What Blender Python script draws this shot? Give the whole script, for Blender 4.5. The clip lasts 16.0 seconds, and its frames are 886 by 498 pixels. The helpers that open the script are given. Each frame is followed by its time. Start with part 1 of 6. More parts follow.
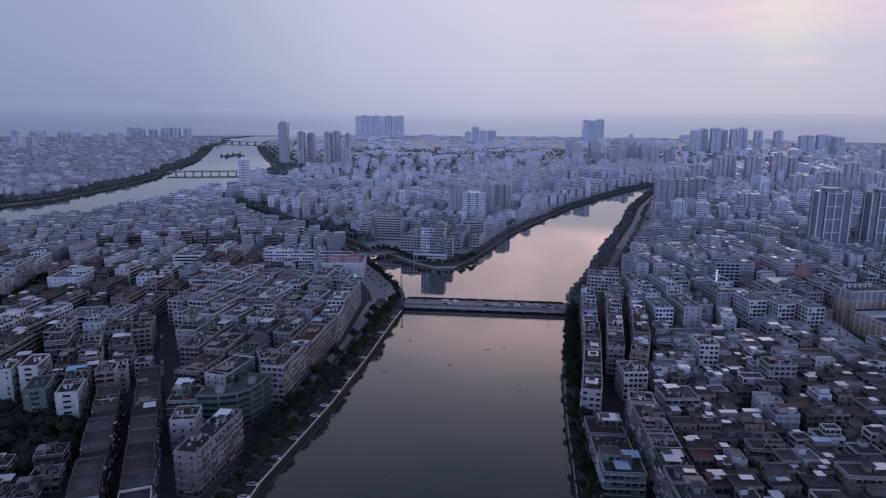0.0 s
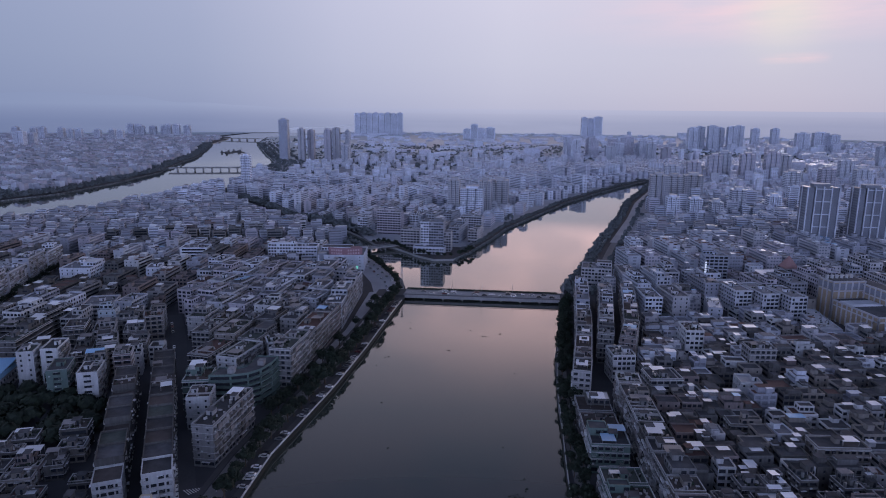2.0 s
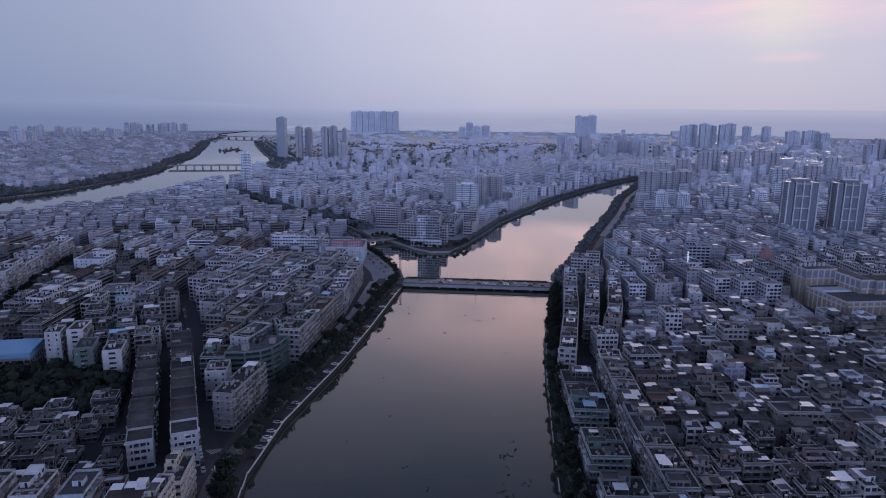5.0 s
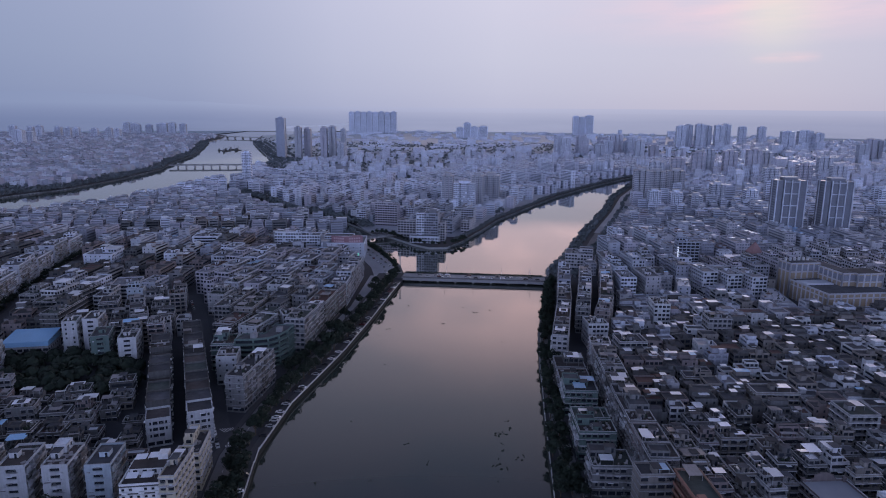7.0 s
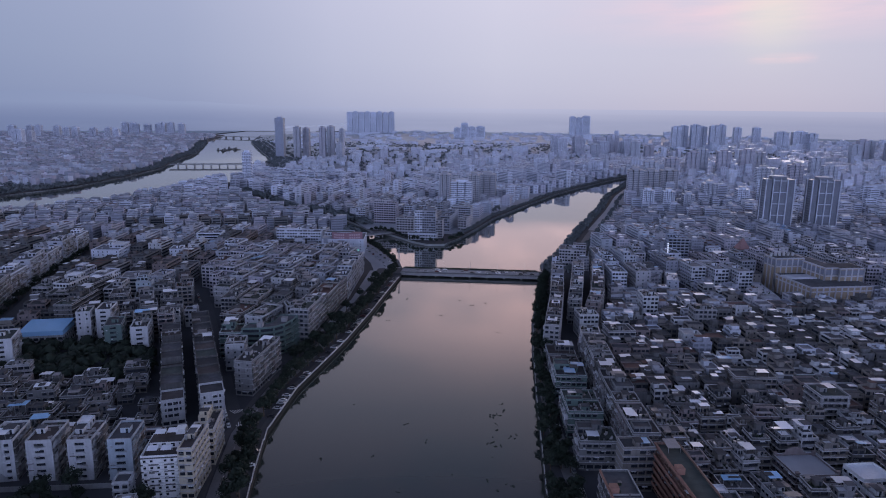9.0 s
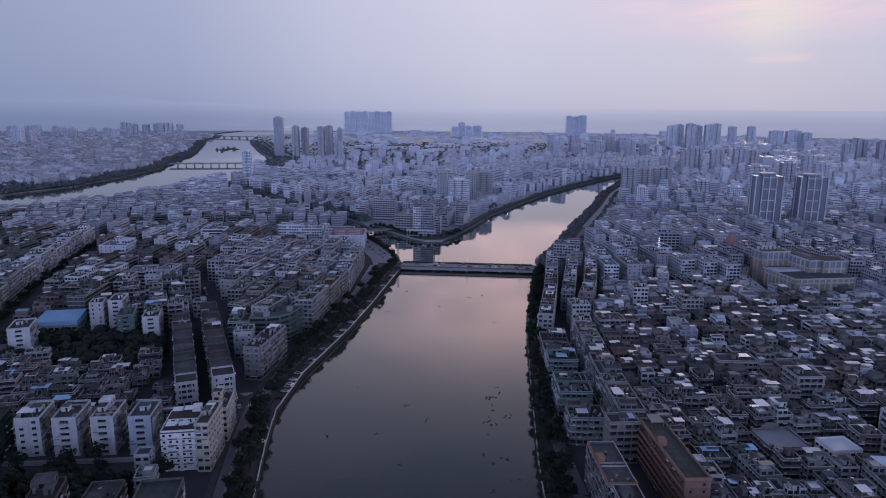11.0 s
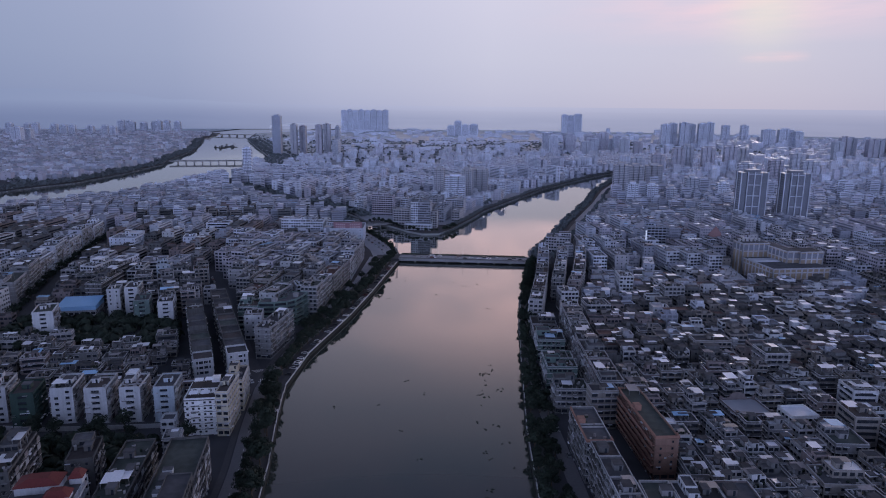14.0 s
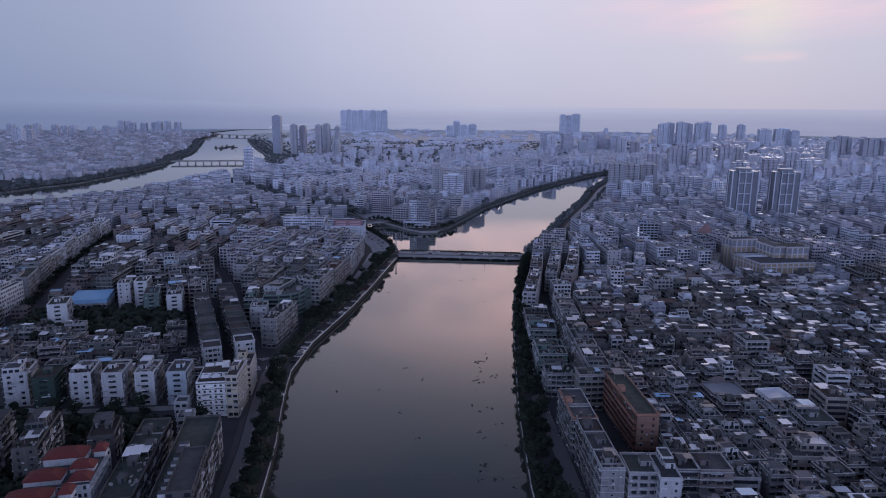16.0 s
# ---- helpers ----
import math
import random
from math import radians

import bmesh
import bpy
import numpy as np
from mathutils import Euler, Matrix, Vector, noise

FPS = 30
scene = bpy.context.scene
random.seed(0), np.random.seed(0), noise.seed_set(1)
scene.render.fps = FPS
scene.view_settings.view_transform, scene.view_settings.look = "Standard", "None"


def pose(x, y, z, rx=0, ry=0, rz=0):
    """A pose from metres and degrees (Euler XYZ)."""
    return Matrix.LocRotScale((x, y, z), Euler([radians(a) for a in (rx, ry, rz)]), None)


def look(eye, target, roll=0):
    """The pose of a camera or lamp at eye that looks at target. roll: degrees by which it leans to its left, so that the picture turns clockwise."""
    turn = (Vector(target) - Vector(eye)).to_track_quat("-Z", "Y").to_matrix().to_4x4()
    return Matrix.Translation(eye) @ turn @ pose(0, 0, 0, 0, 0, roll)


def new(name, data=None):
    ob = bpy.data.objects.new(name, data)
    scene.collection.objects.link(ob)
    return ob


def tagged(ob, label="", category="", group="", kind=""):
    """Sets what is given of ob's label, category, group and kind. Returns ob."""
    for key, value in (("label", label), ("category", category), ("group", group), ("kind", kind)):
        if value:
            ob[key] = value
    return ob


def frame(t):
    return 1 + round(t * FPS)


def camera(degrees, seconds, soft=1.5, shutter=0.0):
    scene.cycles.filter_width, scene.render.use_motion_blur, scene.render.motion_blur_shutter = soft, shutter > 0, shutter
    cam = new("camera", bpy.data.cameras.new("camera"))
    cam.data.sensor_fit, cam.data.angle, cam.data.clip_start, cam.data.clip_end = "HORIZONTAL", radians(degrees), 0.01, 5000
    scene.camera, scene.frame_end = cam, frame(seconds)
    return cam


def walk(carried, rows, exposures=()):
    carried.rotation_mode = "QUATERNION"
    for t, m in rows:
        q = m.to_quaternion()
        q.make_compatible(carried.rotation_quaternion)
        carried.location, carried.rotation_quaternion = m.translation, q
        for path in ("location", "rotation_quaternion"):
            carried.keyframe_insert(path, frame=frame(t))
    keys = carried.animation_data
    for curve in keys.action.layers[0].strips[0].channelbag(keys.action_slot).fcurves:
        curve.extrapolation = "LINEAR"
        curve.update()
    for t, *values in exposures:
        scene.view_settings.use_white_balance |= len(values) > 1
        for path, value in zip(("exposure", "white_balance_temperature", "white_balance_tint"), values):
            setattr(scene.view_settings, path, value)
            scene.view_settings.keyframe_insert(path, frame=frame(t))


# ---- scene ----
cam = camera(67.6, 16.0, soft=1.0)
PATH = [
    (0, (-0.786, 0.848, 156.996), (-0.846, 2.806, 156.596), 0.4),
    (0.5, (-0.523, -4.178, 156.953), (-0.583, -2.22, 156.552), 0.4),
    (1, (-0.402, -9.306, 156.908), (-0.461, -7.348, 156.505), 0.5),
    (1.5, (-0.349, -14.395, 156.857), (-0.406, -12.437, 156.452), 0.5),
    (2, (-0.271, -19.443, 156.806), (-0.327, -17.486, 156.398), 0.5),
    (2.5, (-0.216, -24.532, 156.756), (-0.27, -22.575, 156.345), 0.5),
    (3, (-0.15, -29.631, 156.696), (-0.202, -27.675, 156.284), 0.5),
    (3.5, (-0.102, -34.774, 156.638), (-0.151, -32.818, 156.226), 0.5),
    (4, (-0.051, -39.927, 156.594), (-0.098, -37.97, 156.181), 0.5),
    (6.5, (-0.033, -65.619, 156.081), (-0.07, -63.662, 155.67), 0.5),
    (7, (0.016, -70.721, 156.032), (-0.02, -68.764, 155.621), 0.5),
    (7.5, (0.101, -75.772, 155.993), (0.067, -73.816, 155.581), 0.5),
    (8, (0.169, -80.766, 155.971), (0.137, -78.809, 155.56), 0.6),
    (8.5, (0.2, -85.682, 155.925), (0.17, -83.725, 155.513), 0.5),
    (9, (0.195, -90.598, 155.857), (0.167, -88.641, 155.447), 0.6),
    (11.5, (-0.048, -115.207, 154.937), (-0.067, -113.25, 154.526), 0.5),
    (12, (-0.092, -120.143, 154.868), (-0.11, -118.186, 154.456), 0.5),
    (12.5, (-0.113, -125.055, 154.845), (-0.13, -123.099, 154.431), 0.5),
    (13, (-0.145, -129.98, 154.844), (-0.159, -128.023, 154.43), 0.6),
    (13.5, (-0.115, -134.934, 154.849), (-0.126, -132.978, 154.433), 0.6),
    (14, (-0.057, -139.974, 154.86), (-0.066, -138.017, 154.445), 0.6),
    (14.5, (0.105, -145.043, 154.886), (0.098, -143.087, 154.472), 0.6),
    (15, (0.455, -150.063, 154.918), (0.448, -148.106, 154.504), 0.5),
    (15.5, (0.969, -155.02, 154.96), (0.962, -153.063, 154.545), 0.5),
    (16, (1.58, -159.947, 154.996), (1.573, -157.991, 154.582), 0.5),
]
walk(cam, [(t, look(eye, target, roll)) for t, eye, target, roll in PATH])

# ---- world, sun ----
SUN_AZ, SUN_EL = 24.4, 7.4
sun_dir = Vector((math.sin(radians(SUN_AZ)) * math.cos(radians(SUN_EL)), math.cos(radians(SUN_AZ)) * math.cos(radians(SUN_EL)), math.sin(radians(SUN_EL))))
lamp = bpy.data.lights.new("sun", "SUN")
lamp.energy, lamp.angle, lamp.color = 0.3, radians(10), (1.0, 0.90, 0.93)
sun = new("sun", lamp)
sun.matrix_world = look(sun_dir * 900, (0, 0, 0))

world = bpy.data.worlds.new("dusk_sky")
scene.world = world
world.use_nodes = True
wt = world.node_tree
wt.nodes.clear()


def wnode(kind, **settings):
    n = wt.nodes.new(kind)
    for k, v in settings.items():
        setattr(n, k, v)
    return n


def wlink(a, b):
    wt.links.new(a, b)


def wmath(op, a, b=None, clamp=False):
    n = wnode("ShaderNodeMath", operation=op, use_clamp=clamp)
    for k, v in enumerate((a, b)):
        if v is None:
            continue
        if isinstance(v, (int, float)):
            n.inputs[k].default_value = v
        else:
            wlink(v, n.inputs[k])
    return n.outputs[0]


def wmix(fac, a, b, blend="MIX"):
    n = wnode("ShaderNodeMix", data_type="RGBA", blend_type=blend)
    for k, v in ((0, fac), (6, a), (7, b)):
        if isinstance(v, (int, float)):
            n.inputs[k].default_value = v
        elif isinstance(v, tuple):
            n.inputs[k].default_value = (*v, 1)
        else:
            wlink(v, n.inputs[k])
    return n.outputs[2]


coord = wnode("ShaderNodeTexCoord").outputs["Generated"]
sep = wnode("ShaderNodeSeparateXYZ")
wlink(coord, sep.inputs[0])
def wramp(value, stops):
    n = wnode("ShaderNodeValToRGB")
    for k, (p, c) in enumerate(stops):
        e = n.color_ramp.elements[k] if k < 2 else n.color_ramp.elements.new(p)
        e.position, e.color = p, (*c, 1)
    wlink(value, n.inputs[0])
    return n.outputs[0]


def wspan(value, lo, hi):
    n = wnode("ShaderNodeMapRange")
    n.inputs["From Min"].default_value, n.inputs["From Max"].default_value = lo, hi
    wlink(value, n.inputs[0])
    return n.outputs[0]


# veiled horizon from blue west to pale east, brighter low cloud behind, dark cloud overhead
HORIZON = [(0.0, (0.285, 0.34, 0.52)), (0.2, (0.36, 0.405, 0.585)), (0.36, (0.51, 0.53, 0.70)), (0.55, (0.605, 0.605, 0.755)), (1.0, (0.55, 0.54, 0.685))]
sky = wramp(wspan(sep.outputs["X"], -0.62, 0.62), HORIZON)
sky = wmix(1.0, sky, wramp(wspan(sep.outputs["Z"], 0.0, 0.2), [(0.0, (0.78, 0.81, 0.88)), (0.14, (0.87, 0.89, 0.93)), (0.35, (0.96, 0.97, 0.98)), (1.0, (1.14, 1.11, 1.09))]), "MULTIPLY")
sky = wmix(wspan(sep.outputs["Y"], 0.25, -0.25), sky, (1.06, 1.24, 2.06))
dot = wnode("ShaderNodeVectorMath", operation="DOT_PRODUCT")
wlink(coord, dot.inputs[0])
dot.inputs[1].default_value = sun_dir
facing = wmath("MAXIMUM", dot.outputs["Value"], 0.0)
# broken cloud
stretch = wnode("ShaderNodeMapping")
stretch.inputs["Scale"].default_value = (1.0, 1.0, 2.4)
wlink(coord, stretch.inputs[0])
cloud = wnode("ShaderNodeTexNoise")
cloud.inputs["Scale"].default_value, cloud.inputs["Detail"].default_value = 4.2, 4.0
wlink(stretch.outputs[0], cloud.inputs["Vector"])
patch = wspan(cloud.outputs[0], 0.42, 0.58)
streak = wnode("ShaderNodeMapping")
streak.inputs["Scale"].default_value = (1.0, 1.0, 7.0)
wlink(coord, streak.inputs[0])
wisp = wnode("ShaderNodeTexNoise")
wisp.inputs["Scale"].default_value, wisp.inputs["Detail"].default_value = 9.0, 4.0
wlink(streak.outputs[0], wisp.inputs["Vector"])
rose = wmath("MULTIPLY", wmath("MULTIPLY", wmath("POWER", facing, 60.0), 0.95), wmath("MULTIPLY", wmath("ADD", wmath("MULTIPLY", wspan(wisp.outputs[0], 0.38, 0.62), 0.6), 0.4), wspan(sep.outputs["Z"], 0.085, 0.13)))
sky = wmix(rose, sky, (0.84, 0.64, 0.74))
# a small rose streak under the brightest cloud
low = Vector((0.426, 0.902, 0.071)).normalized()
near = wnode("ShaderNodeVectorMath", operation="DOT_PRODUCT")
wlink(coord, near.inputs[0])
near.inputs[1].default_value = low
flat = wmath("SUBTRACT", 1.0, wmath("DIVIDE", wmath("ABSOLUTE", wmath("SUBTRACT", sep.outputs["Z"], 0.071)), 0.0085), True)
streaks = wmath("MULTIPLY", wmath("MULTIPLY", flat, wspan(near.outputs["Value"], 0.9990, 0.9999)), wspan(wisp.outputs[0], 0.40, 0.60))
sky = wmix(wmath("MULTIPLY", streaks, 0.6), sky, (0.86, 0.62, 0.70))
sky = wmix(wmath("MULTIPLY", wmath("POWER", facing, 900.0), 0.5), sky, (0.80, 0.79, 0.69))
# lit rose cloud just above the view, over the river's reach
band = wmath("MULTIPLY", wspan(sep.outputs["Z"], 0.158, 0.178), wspan(sep.outputs["Z"], 0.43, 0.25))
ahead = wmath("MULTIPLY", wspan(sep.outputs["Y"], 0.0, 0.7), wspan(sep.outputs["X"], -0.24, 0.05))
sky = wmix(wmath("MULTIPLY", wmath("MULTIPLY", band, ahead), wmath("SUBTRACT", 1.0, wmath("MULTIPLY", patch, 0.55))), sky, (1.88, 1.32, 1.36))
overhead = wmix(wmath("MULTIPLY", patch, 0.7), (0.076, 0.118, 0.232), (0.15, 0.152, 0.262))
sky = wmix(wspan(sep.outputs["Z"], 0.33, 0.54), sky, overhead)
air = wnode("ShaderNodeTexSky", sky_type="NISHITA", sun_disc=False, sun_elevation=radians(SUN_EL), sun_rotation=radians(SUN_AZ), dust_density=1.0)
tinted = wmix(1.0, air.outputs[0], (0.05, 0.055, 0.08), "MULTIPLY")
sky = wmix(0.02, sky, tinted)
back = wnode("ShaderNodeBackground")
back.inputs[1].default_value = 1.0
wlink(sky, back.inputs[0])
wlink(back.outputs[0], wnode("ShaderNodeOutputWorld").inputs[0])


# ---- materials ----
def material(name, base, rough=0.8, metal=0.0, vary=0.25, fine=1.2, coarse=0.06, bump=0.0, stains=0.0, per_thing=0.0, second=None, spec=0.3, storeys=0.0):
    """A worn surface: grain and large patches of wear round a base colour, in metres."""
    m = bpy.data.materials.new(name)
    m.use_nodes = True
    nt = m.node_tree
    bsdf = nt.nodes["Principled BSDF"]
    bsdf.inputs["Roughness"].default_value, bsdf.inputs["Metallic"].default_value = rough, metal
    bsdf.inputs["Specular IOR Level"].default_value = spec
    geo = nt.nodes.new("ShaderNodeNewGeometry")
    tex = []
    for scale, detail in ((fine, 5), (coarse, 3)):
        n = nt.nodes.new("ShaderNodeTexNoise")
        n.inputs["Scale"].default_value, n.inputs["Detail"].default_value = scale, detail
        nt.links.new(geo.outputs["Position"], n.inputs["Vector"])
        tex.append(n.outputs[0])

    def calc(op, a, b):
        n = nt.nodes.new("ShaderNodeMath")
        n.operation = op
        for k, v in enumerate((a, b)):
            if isinstance(v, (int, float)):
                n.inputs[k].default_value = v
            else:
                nt.links.new(v, n.inputs[k])
        return n.outputs[0]

    tone = calc("ADD", calc("MULTIPLY", calc("ADD", tex[0], tex[1]), vary * 1.6), 1.0 - vary * 1.6)
    if stains:
        mp = nt.nodes.new("ShaderNodeMapping")
        mp.inputs["Scale"].default_value = (0.9, 0.9, 0.10)
        nt.links.new(geo.outputs["Position"], mp.inputs[0])
        st = nt.nodes.new("ShaderNodeTexNoise")
        st.inputs["Scale"].default_value, st.inputs["Detail"].default_value = 1.0, 4
        nt.links.new(mp.outputs[0], st.inputs["Vector"])
        tone = calc("MULTIPLY", tone, calc("ADD", calc("MULTIPLY", st.outputs[0], stains * 1.4), 1.0 - stains * 0.7))
    if storeys:
        zz = nt.nodes.new("ShaderNodeSeparateXYZ")
        nt.links.new(geo.outputs["Position"], zz.inputs[0])
        row = calc("LESS_THAN", calc("FRACT", calc("DIVIDE", calc("SUBTRACT", zz.outputs["Z"], 5.9), 3.0), 0.0), 0.45)
        bay = calc("LESS_THAN", calc("FRACT", calc("DIVIDE", calc("ADD", zz.outputs["X"], zz.outputs["Y"]), 3.6), 0.0), 0.68)
        tone = calc("MULTIPLY", tone, calc("SUBTRACT", 1.0, calc("MULTIPLY", calc("MULTIPLY", row, bay), storeys)))
    if per_thing:
        info = nt.nodes.new("ShaderNodeObjectInfo")
        tone = calc("MULTIPLY", tone, calc("ADD", calc("MULTIPLY", info.outputs["Random"], per_thing), 1.0 - per_thing / 2))
    mul = nt.nodes.new("ShaderNodeMix")
    mul.data_type, mul.blend_type = "RGBA", "MULTIPLY"
    mul.inputs[0].default_value = 1.0
    mul.inputs[6].default_value = (*base, 1)
    if second:
        two = nt.nodes.new("ShaderNodeMix")
        two.data_type = "RGBA"
        nt.links.new(geo.outputs["Random Per Island"], two.inputs[0])
        two.inputs[6].default_value, two.inputs[7].default_value = (*base, 1), (*second, 1)
        nt.links.new(two.outputs[2], mul.inputs[6])
    grey = nt.nodes.new("ShaderNodeCombineColor")
    for k in range(3):
        nt.links.new(tone, grey.inputs[k])
    nt.links.new(grey.outputs[0], mul.inputs[7])
    nt.links.new(mul.outputs[2], bsdf.inputs["Base Color"])
    if bump:
        b = nt.nodes.new("ShaderNodeBump")
        b.inputs["Strength"].default_value, b.inputs["Distance"].default_value = bump, 0.1
        nt.links.new(tex[0], b.inputs["Height"])
        nt.links.new(b.outputs[0], bsdf.inputs["Normal"])
    return m


WALLS = {
    "white": material("white_tile", (0.43, 0.445, 0.475), 0.5, stains=0.45, per_thing=0.25),
    "grey": material("grey_render", (0.132, 0.136, 0.142), 0.85, stains=0.6, per_thing=0.5),
    "beige": material("beige_tile", (0.190, 0.178, 0.170), 0.6, stains=0.55, per_thing=0.5),
    "pale": material("pale_render", (0.222, 0.225, 0.238), 0.8, stains=0.55, per_thing=0.45),
    "green": material("pale_green_tile", (0.105, 0.155, 0.148), 0.5, stains=0.35, per_thing=0.2),
    "blue": material("pale_blue_tile", (0.36, 0.42, 0.48), 0.5, stains=0.35, per_thing=0.2),
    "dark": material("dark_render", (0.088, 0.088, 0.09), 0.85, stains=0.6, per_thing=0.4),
    "brown": material("orange_brown_tile", (0.235, 0.148, 0.12), 0.6, stains=0.35, per_thing=0.2),
    "yellow": material("ochre_tile", (0.28, 0.225, 0.165), 0.6, stains=0.3, per_thing=0.2),
    "cream": material("cream_tile", (0.44, 0.4, 0.32), 0.6, stains=0.3, per_thing=0.2),
    "chalk": material("glossy_white_tile", (0.70, 0.71, 0.73), 0.45, stains=0.25),
    "slate": material("slate_grey_tile", (0.175, 0.19, 0.228), 0.45, stains=0.2),
    "deepgreen": material("dark_green_mesh", (0.028, 0.052, 0.046), 0.8, stains=0.3),
    "pink": material("pinkish_tile", (0.182, 0.155, 0.158), 0.6, stains=0.55, per_thing=0.5),
    "steel": material("bluish_tile", (0.216, 0.232, 0.272), 0.45, stains=0.25, per_thing=0.2),
}
SALMON = material("salmon_render", (0.27, 0.148, 0.115), 0.8, vary=0.25, stains=0.35)
ROOF = material("weathered_roof_screed", (0.072, 0.074, 0.083), 0.95, vary=0.6, fine=0.4, coarse=0.09, per_thing=0.7)


# Mixes a wall tone towards pale blue, painting distance haze into it.
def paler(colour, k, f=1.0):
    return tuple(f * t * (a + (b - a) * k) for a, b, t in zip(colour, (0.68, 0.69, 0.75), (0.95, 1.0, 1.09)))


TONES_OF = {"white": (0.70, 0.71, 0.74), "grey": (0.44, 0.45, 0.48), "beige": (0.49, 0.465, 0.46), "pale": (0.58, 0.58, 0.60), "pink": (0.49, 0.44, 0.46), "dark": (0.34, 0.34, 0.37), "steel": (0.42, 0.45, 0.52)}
# Wall tones with haze painted in for distance; BRIGHT and LIGHT carry more.
HAZED_WALLS = {k: material("hazed_" + k + "_tile", paler(c, 0.13, 0.77), 0.5, vary=0.3, stains=0.25, per_thing=0.2) for k, c in TONES_OF.items()}
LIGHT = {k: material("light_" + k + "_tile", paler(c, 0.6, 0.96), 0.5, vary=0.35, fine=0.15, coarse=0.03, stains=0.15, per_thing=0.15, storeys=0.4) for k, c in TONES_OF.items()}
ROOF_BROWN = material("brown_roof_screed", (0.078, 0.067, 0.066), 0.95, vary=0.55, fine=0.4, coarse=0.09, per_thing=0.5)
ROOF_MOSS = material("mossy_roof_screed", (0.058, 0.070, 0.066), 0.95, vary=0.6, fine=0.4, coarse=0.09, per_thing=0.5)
# Roof and glass tones lightened to paint haze over the further blocks.
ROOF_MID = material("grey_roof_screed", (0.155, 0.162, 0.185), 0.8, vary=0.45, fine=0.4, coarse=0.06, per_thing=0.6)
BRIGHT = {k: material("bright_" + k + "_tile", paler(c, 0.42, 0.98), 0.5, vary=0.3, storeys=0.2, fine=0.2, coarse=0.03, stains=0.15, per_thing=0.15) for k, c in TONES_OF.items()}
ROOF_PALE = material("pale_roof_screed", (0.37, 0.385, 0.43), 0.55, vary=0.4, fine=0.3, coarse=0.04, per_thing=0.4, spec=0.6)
ROOF_LIGHT = material("hazed_light_roof", (0.50, 0.52, 0.58), 0.4, vary=0.35, fine=0.2, coarse=0.03, per_thing=0.4, spec=0.8)
GLASS_FAR = material("hazed_far_glass", (0.30, 0.32, 0.38), 0.25, vary=0.2, spec=0.7)
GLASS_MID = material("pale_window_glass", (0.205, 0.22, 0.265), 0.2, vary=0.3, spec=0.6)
# Pale paving, lightened to paint haze between the far blocks.
FAR_PAVING = material("concrete_with_haze", (0.34, 0.35, 0.385), 0.85, vary=0.4, fine=0.05, coarse=0.008)
# Red of the pyramid roof, greyed to put distance haze into it.
HAZED_RED = material("hazed_red_roof", (0.25, 0.15, 0.15), 0.8, vary=0.3)
# Far fields: haze put into a pale blue base and a wet gloss.
FAR_FIELDS = material("hazed_fields", (0.25, 0.31, 0.37), 0.42, vary=0.45, fine=0.012, coarse=0.002, spec=0.5)
ROOF_TILE = material("red_roof_tile", (0.125, 0.028, 0.026), 0.8, vary=0.3, bump=0.4)
RED_TILE = material("terracotta_roof", (0.115, 0.068, 0.062), 0.85, vary=0.3, per_thing=0.4)
SHEET = material("white_sheet_metal", (0.68, 0.70, 0.75), 0.45, 0.1, vary=0.18, per_thing=0.45)
SHEET_BLUE = material("blue_sheet_metal", (0.22, 0.41, 0.62), 0.45, 0.1, vary=0.2, per_thing=0.5)
SHEET_GREY = material("rusty_sheet_metal", (0.24, 0.23, 0.24), 0.6, 0.2, vary=0.35, per_thing=0.5)
STEEL = material("stainless_tank", (0.55, 0.56, 0.58), 0.3, 0.8, vary=0.1)
GLASS = material("window_glass", (0.030, 0.035, 0.045), 0.18, vary=0.6, fine=0.5, spec=0.28)
QUAY = material("dark_quay_concrete", (0.022, 0.024, 0.022), 0.9, vary=0.3, stains=0.5)
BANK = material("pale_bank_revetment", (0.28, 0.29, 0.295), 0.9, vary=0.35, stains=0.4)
CARRIAGEWAY = material("worn_bridge_deck", (0.29, 0.29, 0.30), 0.9, vary=0.25, fine=0.6, coarse=0.05)
CONCRETE = material("concrete", (0.34, 0.34, 0.35), 0.85, vary=0.25, stains=0.35)
ASPHALT = material("asphalt", (0.075, 0.076, 0.083), 0.9, vary=0.25, fine=0.8, coarse=0.05)
WORN_ROAD = material("worn_concrete_road", (0.165, 0.165, 0.175), 0.9, vary=0.3, fine=0.8, coarse=0.05)
PARAPET = material("pale_quay_coping", (0.50, 0.50, 0.50), 0.85, vary=0.25, stains=0.4)
COPING = material("pale_cement_coping", (0.37, 0.375, 0.395), 0.8, vary=0.3, stains=0.4, per_thing=0.5)
PAVING = material("paving", (0.085, 0.085, 0.09), 0.9, vary=0.3)
PAINT = material("road_paint", (0.62, 0.62, 0.62), 0.7, vary=0.25)
EARTH = material("town_ground", (0.062, 0.063, 0.070), 0.95, vary=0.5, fine=0.06, coarse=0.006)
LEAF = material("leaves", (0.013, 0.022, 0.016), 0.75, vary=0.5, fine=0.8, coarse=0.1, second=(0.025, 0.037, 0.024), per_thing=0.5)
# Far foliage, paled and blued to paint haze over the trees.
LEAF_FAR = material("hazed_far_leaves", (0.115, 0.135, 0.145), 0.8, vary=0.4, fine=0.3, coarse=0.04, second=(0.13, 0.15, 0.16))
BARK = material("bark", (0.10, 0.075, 0.055), 0.95, vary=0.3)
RUBBER = material("tyre_rubber", (0.02, 0.02, 0.02), 0.8)
IRON = material("painted_steel", (0.30, 0.31, 0.33), 0.5, 0.4)
